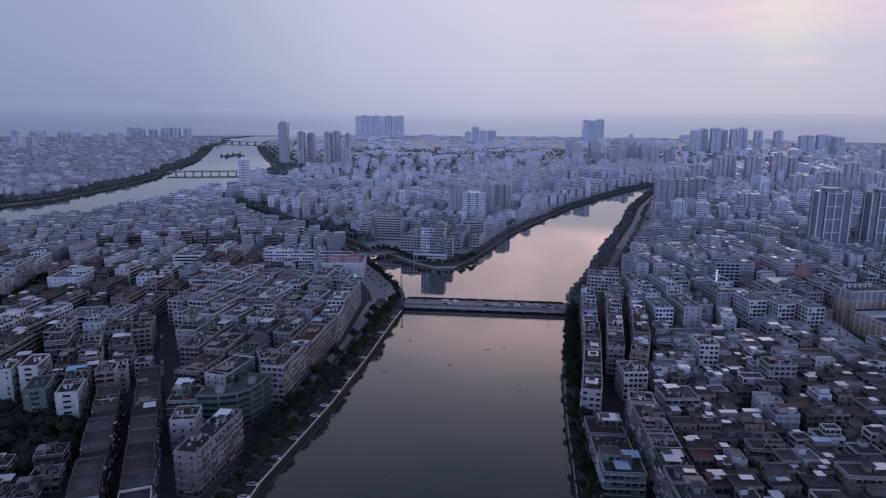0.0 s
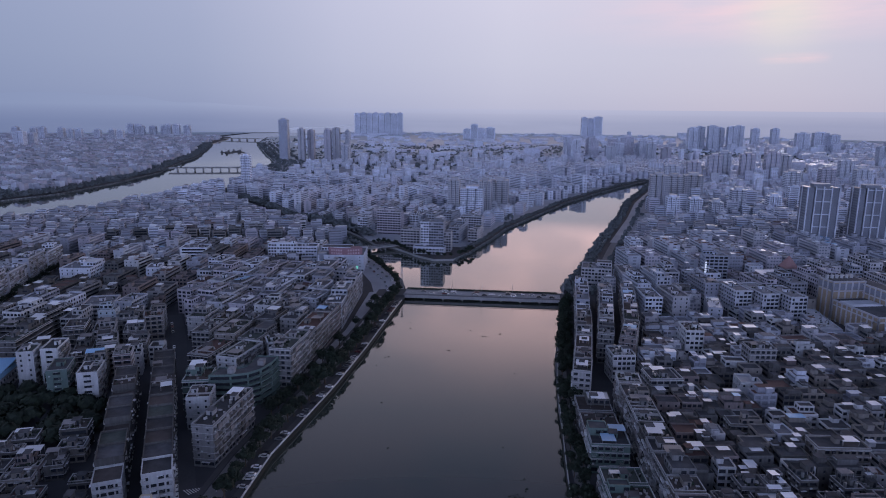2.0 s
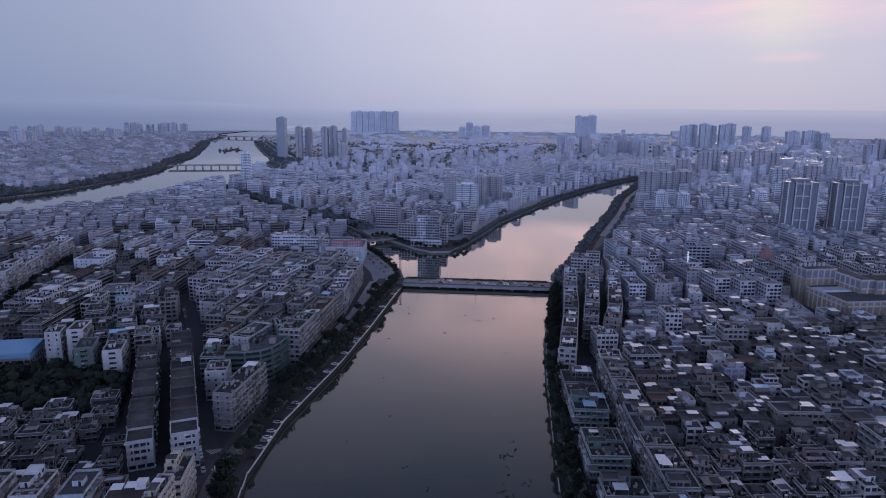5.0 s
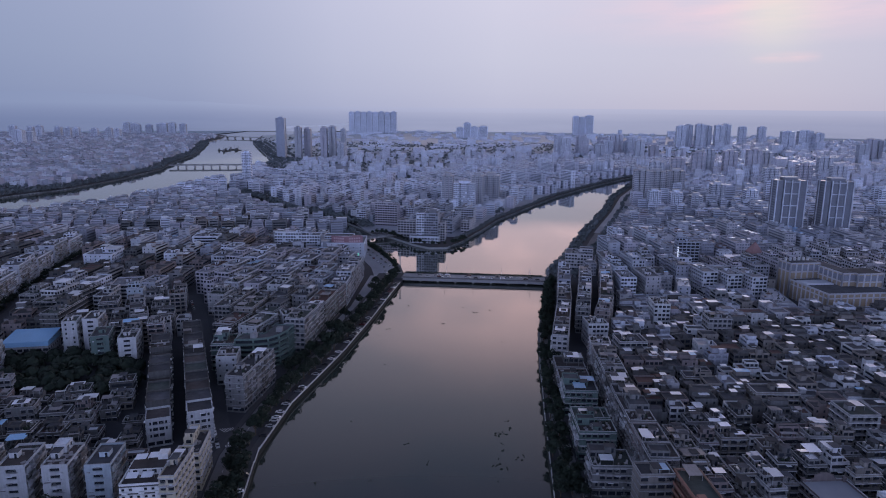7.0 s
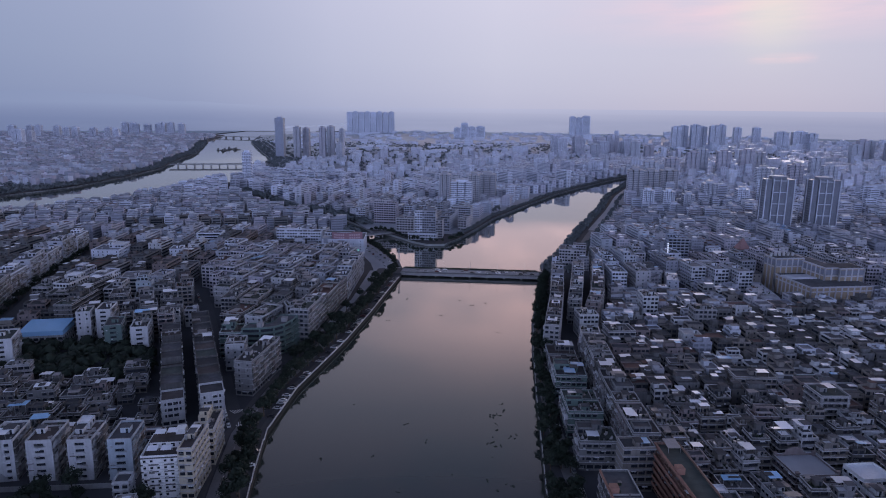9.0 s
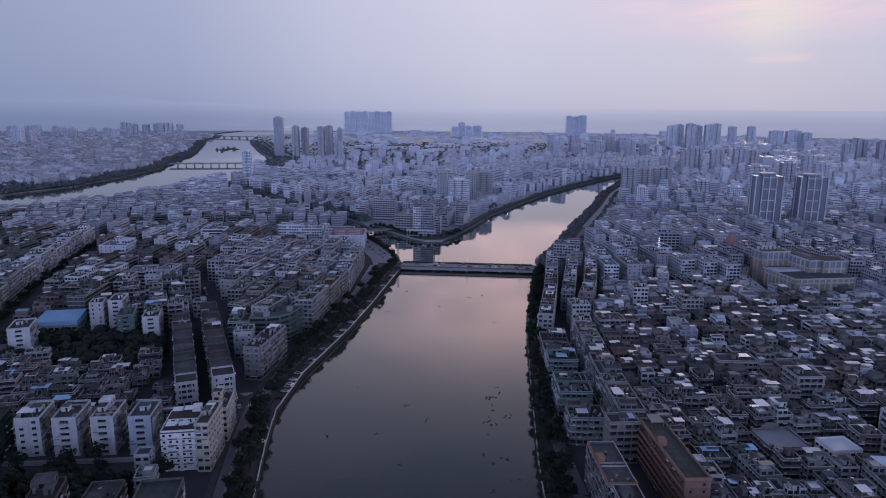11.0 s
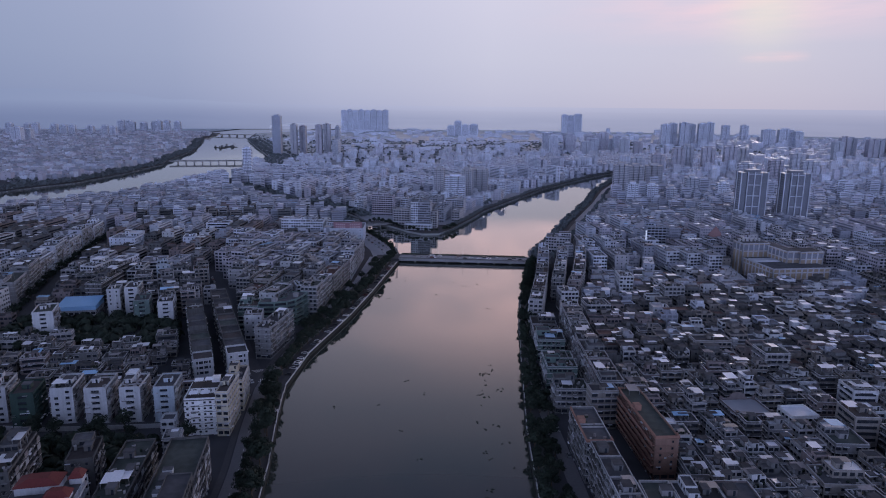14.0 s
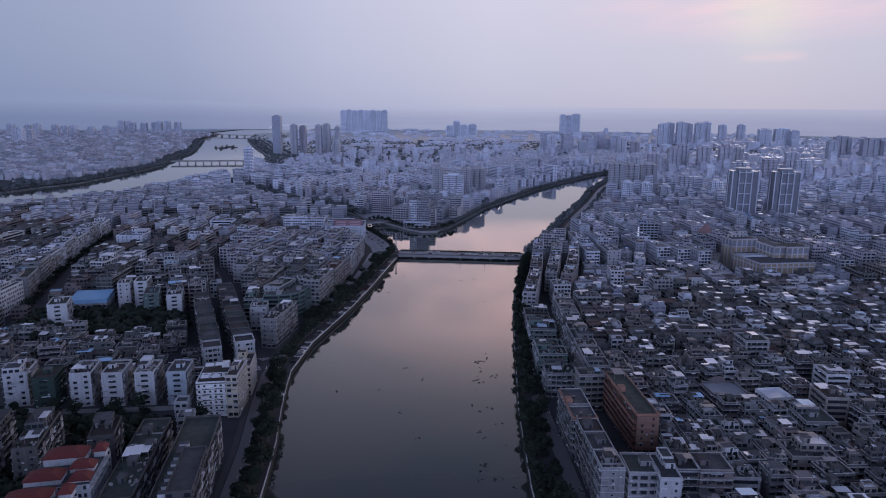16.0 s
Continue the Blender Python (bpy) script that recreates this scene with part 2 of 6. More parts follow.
CARS = [material("car_paint_" + n, c, 0.3, 0.1, vary=0.05, spec=0.5) for n, c in (("white", (0.75, 0.76, 0.78)), ("silver", (0.45, 0.46, 0.48)), ("black", (0.03, 0.03, 0.035)), ("red", (0.12, 0.02, 0.02)), ("grey", (0.16, 0.17, 0.18)))]


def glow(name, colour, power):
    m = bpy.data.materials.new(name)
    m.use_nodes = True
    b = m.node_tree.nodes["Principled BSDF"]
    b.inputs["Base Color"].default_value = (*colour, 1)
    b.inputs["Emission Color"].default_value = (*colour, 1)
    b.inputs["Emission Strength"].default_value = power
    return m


LIT_WHITE = glow("lit_sign_white", (0.9, 0.95, 1.0), 0.42)
LIT_GREEN = glow("lit_sign_green", (0.25, 0.8, 0.55), 0.5)
LIT_WARM = glow("lit_warm", (1.0, 0.66, 0.3), 0.9)

WATER = bpy.data.materials.new("river_water")
WATER.use_nodes = True
wn = WATER.node_tree
wb = wn.nodes["Principled BSDF"]
wb.inputs["Base Color"].default_value = (0.046, 0.055, 0.047, 1)
wb.inputs["Roughness"].default_value = 0.035
wb.inputs["IOR"].default_value = 1.8
# Warm tint puts a rosy sky colour into the reflections.
wb.inputs["Specular Tint"].default_value = (1.0, 0.94, 0.935, 1)
wg = wn.nodes.new("ShaderNodeNewGeometry")
wr = wn.nodes.new("ShaderNodeTexNoise")
wr.inputs["Scale"].default_value, wr.inputs["Detail"].default_value = 0.55, 4
wn.links.new(wg.outputs["Position"], wr.inputs["Vector"])
wbump = wn.nodes.new("ShaderNodeBump")
wbump.inputs["Strength"].default_value, wbump.inputs["Distance"].default_value = 0.07, 0.05
wn.links.new(wr.outputs[0], wbump.inputs["Height"])
wn.links.new(wbump.outputs[0], wb.inputs["Normal"])


# ---- mesh helpers ----
class Geo:
    """Corners and faces of one mesh."""

    def __init__(self):
        self.v, self.f, self.s = [], [], []

    def quad(self, a, b, c, d, slot=0):
        n = len(self.v)
        self.v += [a, b, c, d]
        self.f.append((n, n + 1, n + 2, n + 3))
        self.s.append(slot)

    def box(self, x, y, z, w, d, h, rot=0.0, taper=0.0, slot=0, tilt=0.0):
        """A box on its base centre; taper draws the top in, tilt lifts its +y edge."""
        c, s = math.cos(radians(rot)), math.sin(radians(rot))
        n = len(self.v)
        for k, zz in ((1.0, z), (1.0 - taper, z + h)):
            for sx, sy in ((-1, -1), (1, -1), (1, 1), (-1, 1)):
                px, py = sx * w / 2 * k, sy * d / 2 * k
                self.v.append((x + px * c - py * s, y + px * s + py * c, zz + tilt * (sy + 1) / 2))
        for face in ((3, 2, 1, 0), (4, 5, 6, 7), (0, 1, 5, 4), (1, 2, 6, 5), (2, 3, 7, 6), (3, 0, 4, 7)):
            self.f.append(tuple(n + k for k in face))
            self.s.append(slot)

    def tube(self, x, y, z, r, h, sides=10, top=None):
        top = r if top is None else top
        n = len(self.v)
        for rr, zz in ((r, z), (top, z + h)):
            for k in range(sides):
                a = 2 * math.pi * k / sides
                self.v.append((x + rr * math.cos(a), y + rr * math.sin(a), zz))
        for k in range(sides):
            j = (k + 1) % sides
            self.f.append((n + k, n + j, n + sides + j, n + sides + k))
            self.s.append(0)
        self.f.append(tuple(n + sides + k for k in range(sides)))
        self.s.append(0)

    def beam(self, a, b, r, r2=None, sides=5):
        """A tapered round bar from a to b."""
        r2 = r if r2 is None else r2
        a, b = Vector(a), Vector(b)
        q = (b - a).to_track_quat("Z", "Y")
        n = len(self.v)
        for p, rr in ((a, r), (b, r2)):
            for k in range(sides):
                t = 2 * math.pi * k / sides
                self.v.append(tuple(p + q @ Vector((rr * math.cos(t), rr * math.sin(t), 0))))
        for k in range(sides):
            j = (k + 1) % sides
            self.f.append((n + k, n + j, n + sides + j, n + sides + k))
            self.s.append(0)


def mesh_of(name, geo, mats):
    me = bpy.data.meshes.new(name)
    me.from_pydata(geo.v, [], geo.f)
    for m in mats if isinstance(mats, (list, tuple)) else [mats]:
        me.materials.append(m)
    if any(geo.s):
        me.polygons.foreach_set("material_index", geo.s)
    me.update()
    return me


def part(name, geo, mats, parent, label="", kind=""):
    if not geo.f:
        return None
    ob = new(name, mesh_of(name, geo, mats))
    ob.parent = parent
    return tagged(ob, label, "", "", kind)


def thing(name, x, y, z, rot, label, category, group="", kind=""):
    ob = new(name)
    ob.empty_display_size = 0.5
    ob.matrix_basis = pose(x, y, z, 0, 0, rot)
    return tagged(ob, label, category, group, kind)


def piece(name, geo, mats, label, category="", kind="structure"):
    return tagged(new(name, mesh_of(name, geo, mats)), label, category, "", kind)


# ---- plan ----
LAND = 5.0
WATER_Z = 2.7
LEFT_QUAY = [(-66, -600), (-66, 40), (-70, 78), (-74, 114), (-81, 155), (-87, 199), (-84, 250), (-70, 325), (-61, 390), (-53, 460), (-47, 508)]
RIGHT_QUAY = [(37, -600), (37, 84), (39, 149), (46, 240), (54, 327), (64, 400), (80, 501)]
RIGHT_UP = [(92, 552), (122, 635), (151, 728), (225, 942), (280, 1119), (346, 1279), (420, 1466), (554, 1567), (751, 1621)]
PEN_SHORE = [(751, 1671), (554, 1631), (420, 1503), (341, 1393), (255, 1253), (182, 1125), (107, 959), (58, 850), (33, 767), (6, 690), (-9, 659), (-29, 656), (-47, 673), (-75, 713), (-99, 729)]
CANAL_R = [(-122, 775), (-158, 835), (-245, 905), (-350, 1060), (-395, 1120)]
CANAL_L = [(-415, 1105), (-368, 1045), (-262, 885), (-182, 815), (-140, 755), (-110, 699), (-78, 630), (-54, 568), (-49, 540)]
MAIN = LEFT_QUAY[:1] + RIGHT_QUAY + RIGHT_UP + PEN_SHORE + CANAL_R + CANAL_L + LEFT_QUAY[:0:-1]
WEST = [(-680, 600), (-600, 780), (-570, 850), (-530, 905), (-510, 1020), (-495, 1180), (-462, 1290), (-470, 1400), (-523, 1685), (-537, 1879), (-699, 2325), (-937, 2995), (-1100, 3700),
        (-800, 4350), (-1000, 4650), (-1700, 4300), (-1500, 3900), (-1300, 3700), (-1204, 3347), (-1130, 2962), (-873, 2158), (-805, 1828), (-741, 1585), (-723, 1340), (-730, 1158), (-765, 1060), (-800, 900), (-900, 600)]
POND = [(-122, 1310), (-104, 1312), (-100, 1380), (-112, 1400), (-124, 1360)]
EAST_POND = [(1268, 2090), (1330, 2110), (1440, 2280), (1400, 2310), (1320, 2235)]
FAR_LAKE = [(300, 4100), (560, 4000), (620, 4080), (380, 4220)]
WATERS = [MAIN, WEST, POND, EAST_POND, FAR_LAKE]


def inside(p, loop):
    x, y = p
    hit = False
    for (x0, y0), (x1, y1) in zip(loop, loop[1:] + loop[:1]):
        if (y0 > y) != (y1 > y) and x < (x1 - x0) * (y - y0) / (y1 - y0) + x0:
            hit = not hit
    return hit


def gap_to(p, loop, closed=True):
    """Distance from p to a line of points."""
    best = 1e9
    ends = loop[1:] + (loop[:1] if closed else [])
    for (x0, y0), (x1, y1) in zip(loop, ends):
        dx, dy = x1 - x0, y1 - y0
        k = max(0.0, min(1.0, ((p[0] - x0) * dx + (p[1] - y0) * dy) / (dx * dx + dy * dy)))
        best = min(best, math.hypot(p[0] - x0 - k * dx, p[1] - y0 - k * dy))
    return best


def along(line, offset, step, start=0.0):
    """Places at even steps along a line of points, set off to its left: x, y, heading in degrees."""
    out, left = [], start
    for (x0, y0), (x1, y1) in zip(line, line[1:]):
        n = math.hypot(x1 - x0, y1 - y0)
        ux, uy = (x1 - x0) / n, (y1 - y0) / n
        while left < n:
            out.append((x0 + ux * left - uy * offset, y0 + uy * left + ux * offset, math.degrees(math.atan2(uy, ux))))
            left += step
        left -= n
    return out


# ground sheet with the rivers cut out of it
bm = bmesh.new()
outer = [(-4990, -1200), (4990, -1200), (4990, 4990), (-4990, 4990)]
for loop in [outer] + WATERS:
    vs = [bm.verts.new((x, y, LAND)) for x, y in loop]
    for a, b in zip(vs, vs[1:] + vs[:1]):
        bm.edges.new((a, b))
bmesh.ops.triangle_fill(bm, use_beauty=True, use_dissolve=False, edges=bm.edges[:])
for f in [f for f in bm.faces if any(inside(f.calc_center_median()[:2], w) for w in WATERS)]:
    bm.faces.remove(f)
for f in bm.faces:
    if f.normal.z < 0:
        f.normal_flip()
me = bpy.data.meshes.new("ground")
bm.to_mesh(me)
bm.free()
me.materials.append(EARTH)
tagged(new("ground", me), "dark grey town ground of asphalt and bare earth", "ground", "", "structure")

g = Geo()
g.quad((-4990, -1200, WATER_Z), (4990, -1200, WATER_Z), (4990, 4990, WATER_Z), (-4990, 4990, WATER_Z))
piece("water", g, WATER, "calm murky river water reflecting the dusk sky", "river")

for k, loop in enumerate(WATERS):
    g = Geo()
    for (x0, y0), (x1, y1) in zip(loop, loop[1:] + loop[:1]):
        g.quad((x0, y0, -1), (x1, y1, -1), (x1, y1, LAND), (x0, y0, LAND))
        # Lower quays take the near-black concrete, upper banks the pale one.
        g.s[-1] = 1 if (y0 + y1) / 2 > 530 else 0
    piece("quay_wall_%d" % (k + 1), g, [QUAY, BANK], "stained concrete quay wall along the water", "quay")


def parapet_line(line, offset):
    g = Geo()
    pts = along(line, offset, 12)
    for a, b in zip(pts, pts[1:]):
        n = math.hypot(b[0] - a[0], b[1] - a[1])
        g.box((a[0] + b[0]) / 2, (a[1] + b[1]) / 2, LAND, n + 0.1, 0.4, 0.75, a[2])
    return g


piece("quay_parapet_1", parapet_line(LEFT_QUAY, 0.5), PARAPET, "low pale concrete parapet on the quay", "parapet")
piece("quay_parapet_2", parapet_line(RIGHT_QUAY, -0.5), PARAPET, "low pale concrete parapet on the quay", "parapet")


def strip(line, offset, width, z, mat, name, label):
    g = Geo()
    pts = along(line, offset, 10)
    for a, b in zip(pts, pts[1:]):
        na, nb = radians(a[2] + 90), radians(b[2] + 90)
        w = width / 2
        g.quad((a[0] - w * math.cos(na), a[1] - w * math.sin(na), z), (b[0] - w * math.cos(nb), b[1] - w * math.sin(nb), z), (b[0] + w * math.cos(nb), b[1] + w * math.sin(nb), z), (a[0] + w * math.cos(na), a[1] + w * math.sin(na), z))
    return piece(name, g, mat, label, "road")


EAST_FRONT = [(61, -200), (61, 20), (58.5, 107), (57, 139), (55.5, 170), (55.5, 221), (58, 297), (66.5, 374), (79, 442), (89, 500)]
AVENUE = [(-298, 300), (-321, 366), (-344, 434), (-369, 540), (-388, 630)]
STREET_W = [(-104, 205), (-112, 222), (-150, 309), (-189, 398), (-215, 452)]
strip(LEFT_QUAY, 12.5, 8.0, LAND + 0.06, WORN_ROAD, "road_1", "worn grey concrete quay road")
strip(LEFT_QUAY, 2.6, 3.4, LAND + 0.12, PAVING, "pavement_1", "grey paved riverside walk")
strip(LEFT_QUAY, 18.4, 2.6, LAND + 0.16, PAVING, "pavement_3", "grey raised pavement before the west bank houses")
strip(EAST_FRONT, 4.2, 6.4, LAND + 0.06, WORN_ROAD, "road_2", "narrow worn concrete riverside road")
strip([(84, 525)] + RIGHT_UP[:7], -19, 7, LAND + 0.06, WORN_ROAD, "road_7", "pale embankment road along the upper bank")
strip(STREET_W, 0.0, 9.0, LAND + 0.08, ASPHALT, "road_3", "narrow dark street between terraces")

taken = {}
CELL = 60.0


def corners(x, y, w, d, rot):
    c, s = math.cos(radians(rot)), math.sin(radians(rot))
    return [(x + a * w / 2 * c - b * d / 2 * s, y + a * w / 2 * s + b * d / 2 * c) for a, b in ((-1, -1), (1, -1), (1, 1), (-1, 1))]


def overlap(p, q):
    for poly in (p, q):
        for k in range(2):
            ax, ay = poly[k + 1][0] - poly[k][0], poly[k + 1][1] - poly[k][1]
            a = [x * ax + y * ay for x, y in p]
            b = [x * ax + y * ay for x, y in q]
            if max(a) <= min(b) or max(b) <= min(a):
                return False
    return True


def claim(x, y, w, d, rot):
    box = corners(x, y, w, d, rot)
    r = math.hypot(w, d) / 2
    for i in range(int((x - r) // CELL), int((x + r) // CELL) + 1):
        for j in range(int((y - r) // CELL), int((y + r) // CELL) + 1):
            taken.setdefault((i, j), []).append(box)


def vacant(x, y, w, d, rot):
    box = corners(x, y, w, d, rot)
    r = math.hypot(w, d) / 2
    for i in range(int((x - r) // CELL), int((x + r) // CELL) + 1):
        for j in range(int((y - r) // CELL), int((y + r) // CELL) + 1):
            if any(overlap(box, other) for other in taken.get((i, j), ())):
                return False
    return True


def dry(x, y, w, d, rot, keep=6.0):
    for p in corners(x, y, w, d, rot) + [(x, y)]:
        for loop in WATERS[:3]:
            if inside(p, loop):
                return False
    for loop in WATERS[:2]:
        if gap_to((x, y), loop) < keep + min(w, d) / 2:
            return False
    return True


def seen(x, y, spare=60):
    """Whether the plan there can come into the walk's view."""
    return y > 25 and abs(x) < 0.69 * (y + 165) + spare


def claim_line(line, offset, width):
    for x, y, a in along(line, offset, 8):
        claim(x, y, 9, width, a)


claim_line(LEFT_QUAY, 14, 28)
claim_line(EAST_FRONT, 6, 11)
claim_line(STREET_W, 0, 9)
claim_line(AVENUE, 0, 16)
claim_line([(86, 520)] + RIGHT_UP[:7], -15, 32)
claim_line(CANAL_R, 14, 26)
claim_line(CANAL_L[:6], 14, 26)
claim_line([(-60, 520), (-70, 560), (-92, 620), (-122, 690)], 0, 38)


# ---- buildings ----
def facade(W, G, o, u, n, width, z0, floors, fh, cols, ww, wh, sill, dep, hood=None):
    """A wall of floors x cols cells, each with a real recess; W takes wall and reveals, G the panes."""
    cw = width / cols
    ww = min(ww, cw * (0.95 if dep > 1 else 0.86))

    def at(a, z, q=0.0):
        return (o[0] + u[0] * a - n[0] * q, o[1] + u[1] * a - n[1] * q, z)

    for k in range(floors):
        b0 = z0 + k * fh
        h0, h1, b1 = b0 + sill, b0 + sill + wh, b0 + fh
        W.quad(at(0, b0), at(width, b0), at(width, h0), at(0, h0))
        W.quad(at(0, h1), at(width, h1), at(width, b1), at(0, b1))
        last = 0.0
        for c in range(cols):
            if ww < 2.8 and (k * 7 + c * 13 + int(width * 10)) % 9 == 0:
                continue
            a0 = c * cw + (cw - ww) / 2
            a1 = a0 + ww
            W.quad(at(last, h0), at(a0, h0), at(a0, h1), at(last, h1))
            last = a1
            W.quad(at(a0, h0), at(a1, h0), at(a1, h0, dep), at(a0, h0, dep))
            W.quad(at(a0, h1, dep), at(a1, h1, dep), at(a1, h1), at(a0, h1))
            W.quad(at(a0, h0), at(a0, h0, dep), at(a0, h1, dep), at(a0, h1))
            W.quad(at(a1, h0, dep), at(a1, h0), at(a1, h1), at(a1, h1, dep))
            if hood is not None and dep < 0.5:
                p, e = at((a0 + a1) / 2, h1 + 0.06, -0.24), 0.5
                hood.box(p[0], p[1], p[2], ww + 0.3 if abs(u[0]) > 0.5 else e, e if abs(u[0]) > 0.5 else ww + 0.3, 0.1)
            G.quad(at(a0, h0, dep), at(a1, h0, dep), at(a1, h1, dep), at(a0, h1, dep))
        W.quad(at(last, h0), at(width, h0), at(width, h1), at(last, h1))


STYLES = {  # window width, height, sill, depth, spacing
    "window": (2.05, 1.7, 0.8, 0.35, 2.8),
    "small": (1.0, 1.3, 1.0, 0.2, 4.2),
    "loggia": (3.6, 2.05, 0.8, 1.3, 3.75),
    "ribbon": (60.0, 1.75, 0.85, 0.6, 60.0),
    "wide": (2.85, 1.85, 0.75, 0.45, 3.4),
    "centre": (3.6, 1.35, 1.0, 0.6, 60.0),
    "deep": (60.0, 2.05, 0.85, 1.5, 60.0),
    "guest": (1.1, 1.25, 1.0, 0.3, 2.6),
    "twin": (1.8, 1.45, 0.9, 0.35, 4.7),
    "blank": (0.8, 1.0, 1.2, 0.15, 7.0),
    "bay": (60.0, 2.5, 0.25, 0.6, 60.0),
}


def shell(W, G, w, d, z0, floors, fh, styles, hood=None, fins=None):
    """Four facades: front (-y), right, back, left."""
    sides = (((-w / 2, -d / 2), (1, 0), (0, -1), w), ((w / 2, -d / 2), (0, 1), (1, 0), d), ((w / 2, d / 2), (-1, 0), (0, 1), w), ((-w / 2, d / 2), (0, -1), (-1, 0), d))
    for (o, u, n, width), style in zip(sides, styles):
        if style is None:
            a, b = o, (o[0] + u[0] * width, o[1] + u[1] * width)
            W.quad((*a, z0), (*b, z0), (*b, z0 + floors * fh), (*a, z0 + floors * fh))
            continue
        ww, wh, sill, dep, pitch = STYLES[style]
        cols = max(1, round(width / pitch))
        facade(W, G, o, u, n, width, z0, floors, fh, cols, ww, wh, sill, dep, hood)
        if style == "deep" and fins is not None:
            bays = max(2, round(width / 3.75))
            for k in range(1, bays):
                a = k * width / bays
                fins.box(o[0] + u[0] * a - n[0] * 0.72, o[1] + u[1] * a - n[1] * 0.72, z0, 0.2 if abs(u[0]) > 0.5 else 1.4, 1.4 if abs(u[0]) > 0.5 else 0.2, floors * fh)


def parapet(W, w, d, z, h=0.9, t=0.22, coping=None):
    for x, y, a, b in ((0, -d / 2 + t / 2, w, t), (0, d / 2 - t / 2, w, t), (-w / 2 + t / 2, 0, t, d - 2 * t), (w / 2 - t / 2, 0, t, d - 2 * t)):
        W.box(x, y, z, a, b, h)
        if coping is not None:
            coping.box(x, y, z + h, a + 0.16, b + 0.16, 0.12)


def clutter(top, w, d, z, rich, wall, r):
    """What stands on a flat roof: a set-back top floor, stair heads, tanks, sheet roofs."""
    room = []
    if rich < 0 and r.random() < 0.75:
        return
    if r.random() < 0.55 * rich and min(w, d) > 6:
        P, G, R = Geo(), Geo(), Geo()
        pw, pd = w * r.uniform(0.45, 0.8), d * r.uniform(0.35, 0.6)
        x, y = r.choice((-1, 1)) * (w - pw) / 2 * 0.96, r.choice((-1, 1, 1)) * (d - pd) / 2 * 0.96
        sub, gl = Geo(), Geo()
        shell(sub, gl, pw, pd, z, 1, 2.9, ("window", "window", None, "window"))
        parapet(sub, pw, pd, z + 2.9, 0.6, 0.2)
        for src, dst in ((sub, P), (gl, G)):
            dst.v += [(a + x, b + y, c) for a, b, c in src.v]
            dst.f += src.f
            dst.s += [0] * len(src.f)
        R.box(x, y, z + 2.8, pw - 0.4, pd - 0.4, 0.16)
        n = len(P.v)
        P.v += G.v + R.v
        P.f += [tuple(k + n for k in f) for f in G.f] + [tuple(k + n + len(G.v) for k in f) for f in R.f]
        P.s += [1] * len(G.f) + [2] * len(R.f)
        part("penthouse", P, [wall, GLASS, SHEET if r.random() < 0.3 else ROOF], top, "set-back top floor")
        room.append((x, y, pw, pd))
    heads = max(1, int(max(w, d) / 15)) if rich > 0.5 else 1 if rich > 0.3 else 0
    for k in range(heads):
        S = Geo()
        f = (k + 0.5) / heads - 0.5
        x, y = (f * w * 0.8, r.uniform(-0.25, 0.25) * d) if w > d else (r.uniform(-0.25, 0.25) * w, f * d * 0.8)
        sw, sd = min(r.uniform(2.4, 4.0), w * 0.45), min(r.uniform(2.8, 4.6), d * 0.45)
        lift = 2.9 if any(abs(x - a) < c / 2 and abs(y - b) < e / 2 for a, b, c, e in room) else 0.0
        up = 2.3 + 0.09 * k + r.uniform(0, 0.08)
        S.box(x, y, z + lift + 0.17, sw, sd, up)
        S.box(x, y, z + lift + 0.18 + up, sw + 0.5, sd + 0.5, 0.16, slot=1)
        S.box(x + sw * 0.2, y - sd / 2 - 0.02, z + lift + 0.05, 0.9, 0.06, 2.0, slot=2)
        part("stair_head", S, [wall, ROOF, GLASS], top)
    if r.random() < rich * 0.55:
        T = Geo()
        for _ in range(r.randint(1, 4)):
            x, y = r.uniform(-0.38, 0.38) * w, r.uniform(-0.4, 0.4) * d
            T.tube(x, y, z + 0.6, 0.6, 1.4, 8)
            T.box(x, y, z, 0.9, 0.9, 0.6)
        part("water_tank", T, STEEL, top, "stainless steel roof tanks", "stuff")
    C = Geo()
    for _ in range(r.choice((0, 1, 1, 2)) if rich > 0.5 else r.choice((0, 0, 1))):
        cw, cd = min(w * r.uniform(0.3, 0.7), 7), min(d * r.uniform(0.25, 0.6), 7)
        x, y = r.uniform(-0.5, 0.5) * (w - cw), r.uniform(-0.5, 0.5) * (d - cd)
        rise = z + 2.2 + (2.9 if any(abs(x - a) < (c + cw) / 2 and abs(y - b) < (e + cd) / 2 for a, b, c, e in room) else 0.0)
        C.box(x, y, rise, cw, cd, 0.1, tilt=r.uniform(-0.5, 0.5))
        for sx in (-1, 1):
            for sy in (-1, 1):
                C.box(x + sx * (cw / 2 - 0.15), y + sy * (cd / 2 - 0.15), z, 0.14, 0.14, rise - z, slot=1)
    if C.f:
        mat = r.choices((SHEET, SHEET_GREY, SHEET_BLUE), (7, 4, 1.0) if rich > 0.55 else (2, 7, 0.3))[0]
        part("canopy", C, [mat, IRON], top, "sheet-metal roof canopy on posts")
    if r.random() < max(0.5, rich * 0.85):
        B = Geo()
        for _ in range(int((r.randint(8, 22) if rich > 0.5 else r.randint(4, 12)) * max(1.0, w * d / 260))):
            B.box(r.uniform(-0.42, 0.42) * w, r.uniform(-0.44, 0.44) * d, z, r.uniform(0.4, 1.8), r.uniform(0.4, 1.2), r.uniform(0.3, 1.2), r.uniform(0, 90), slot=r.randint(0, 2))
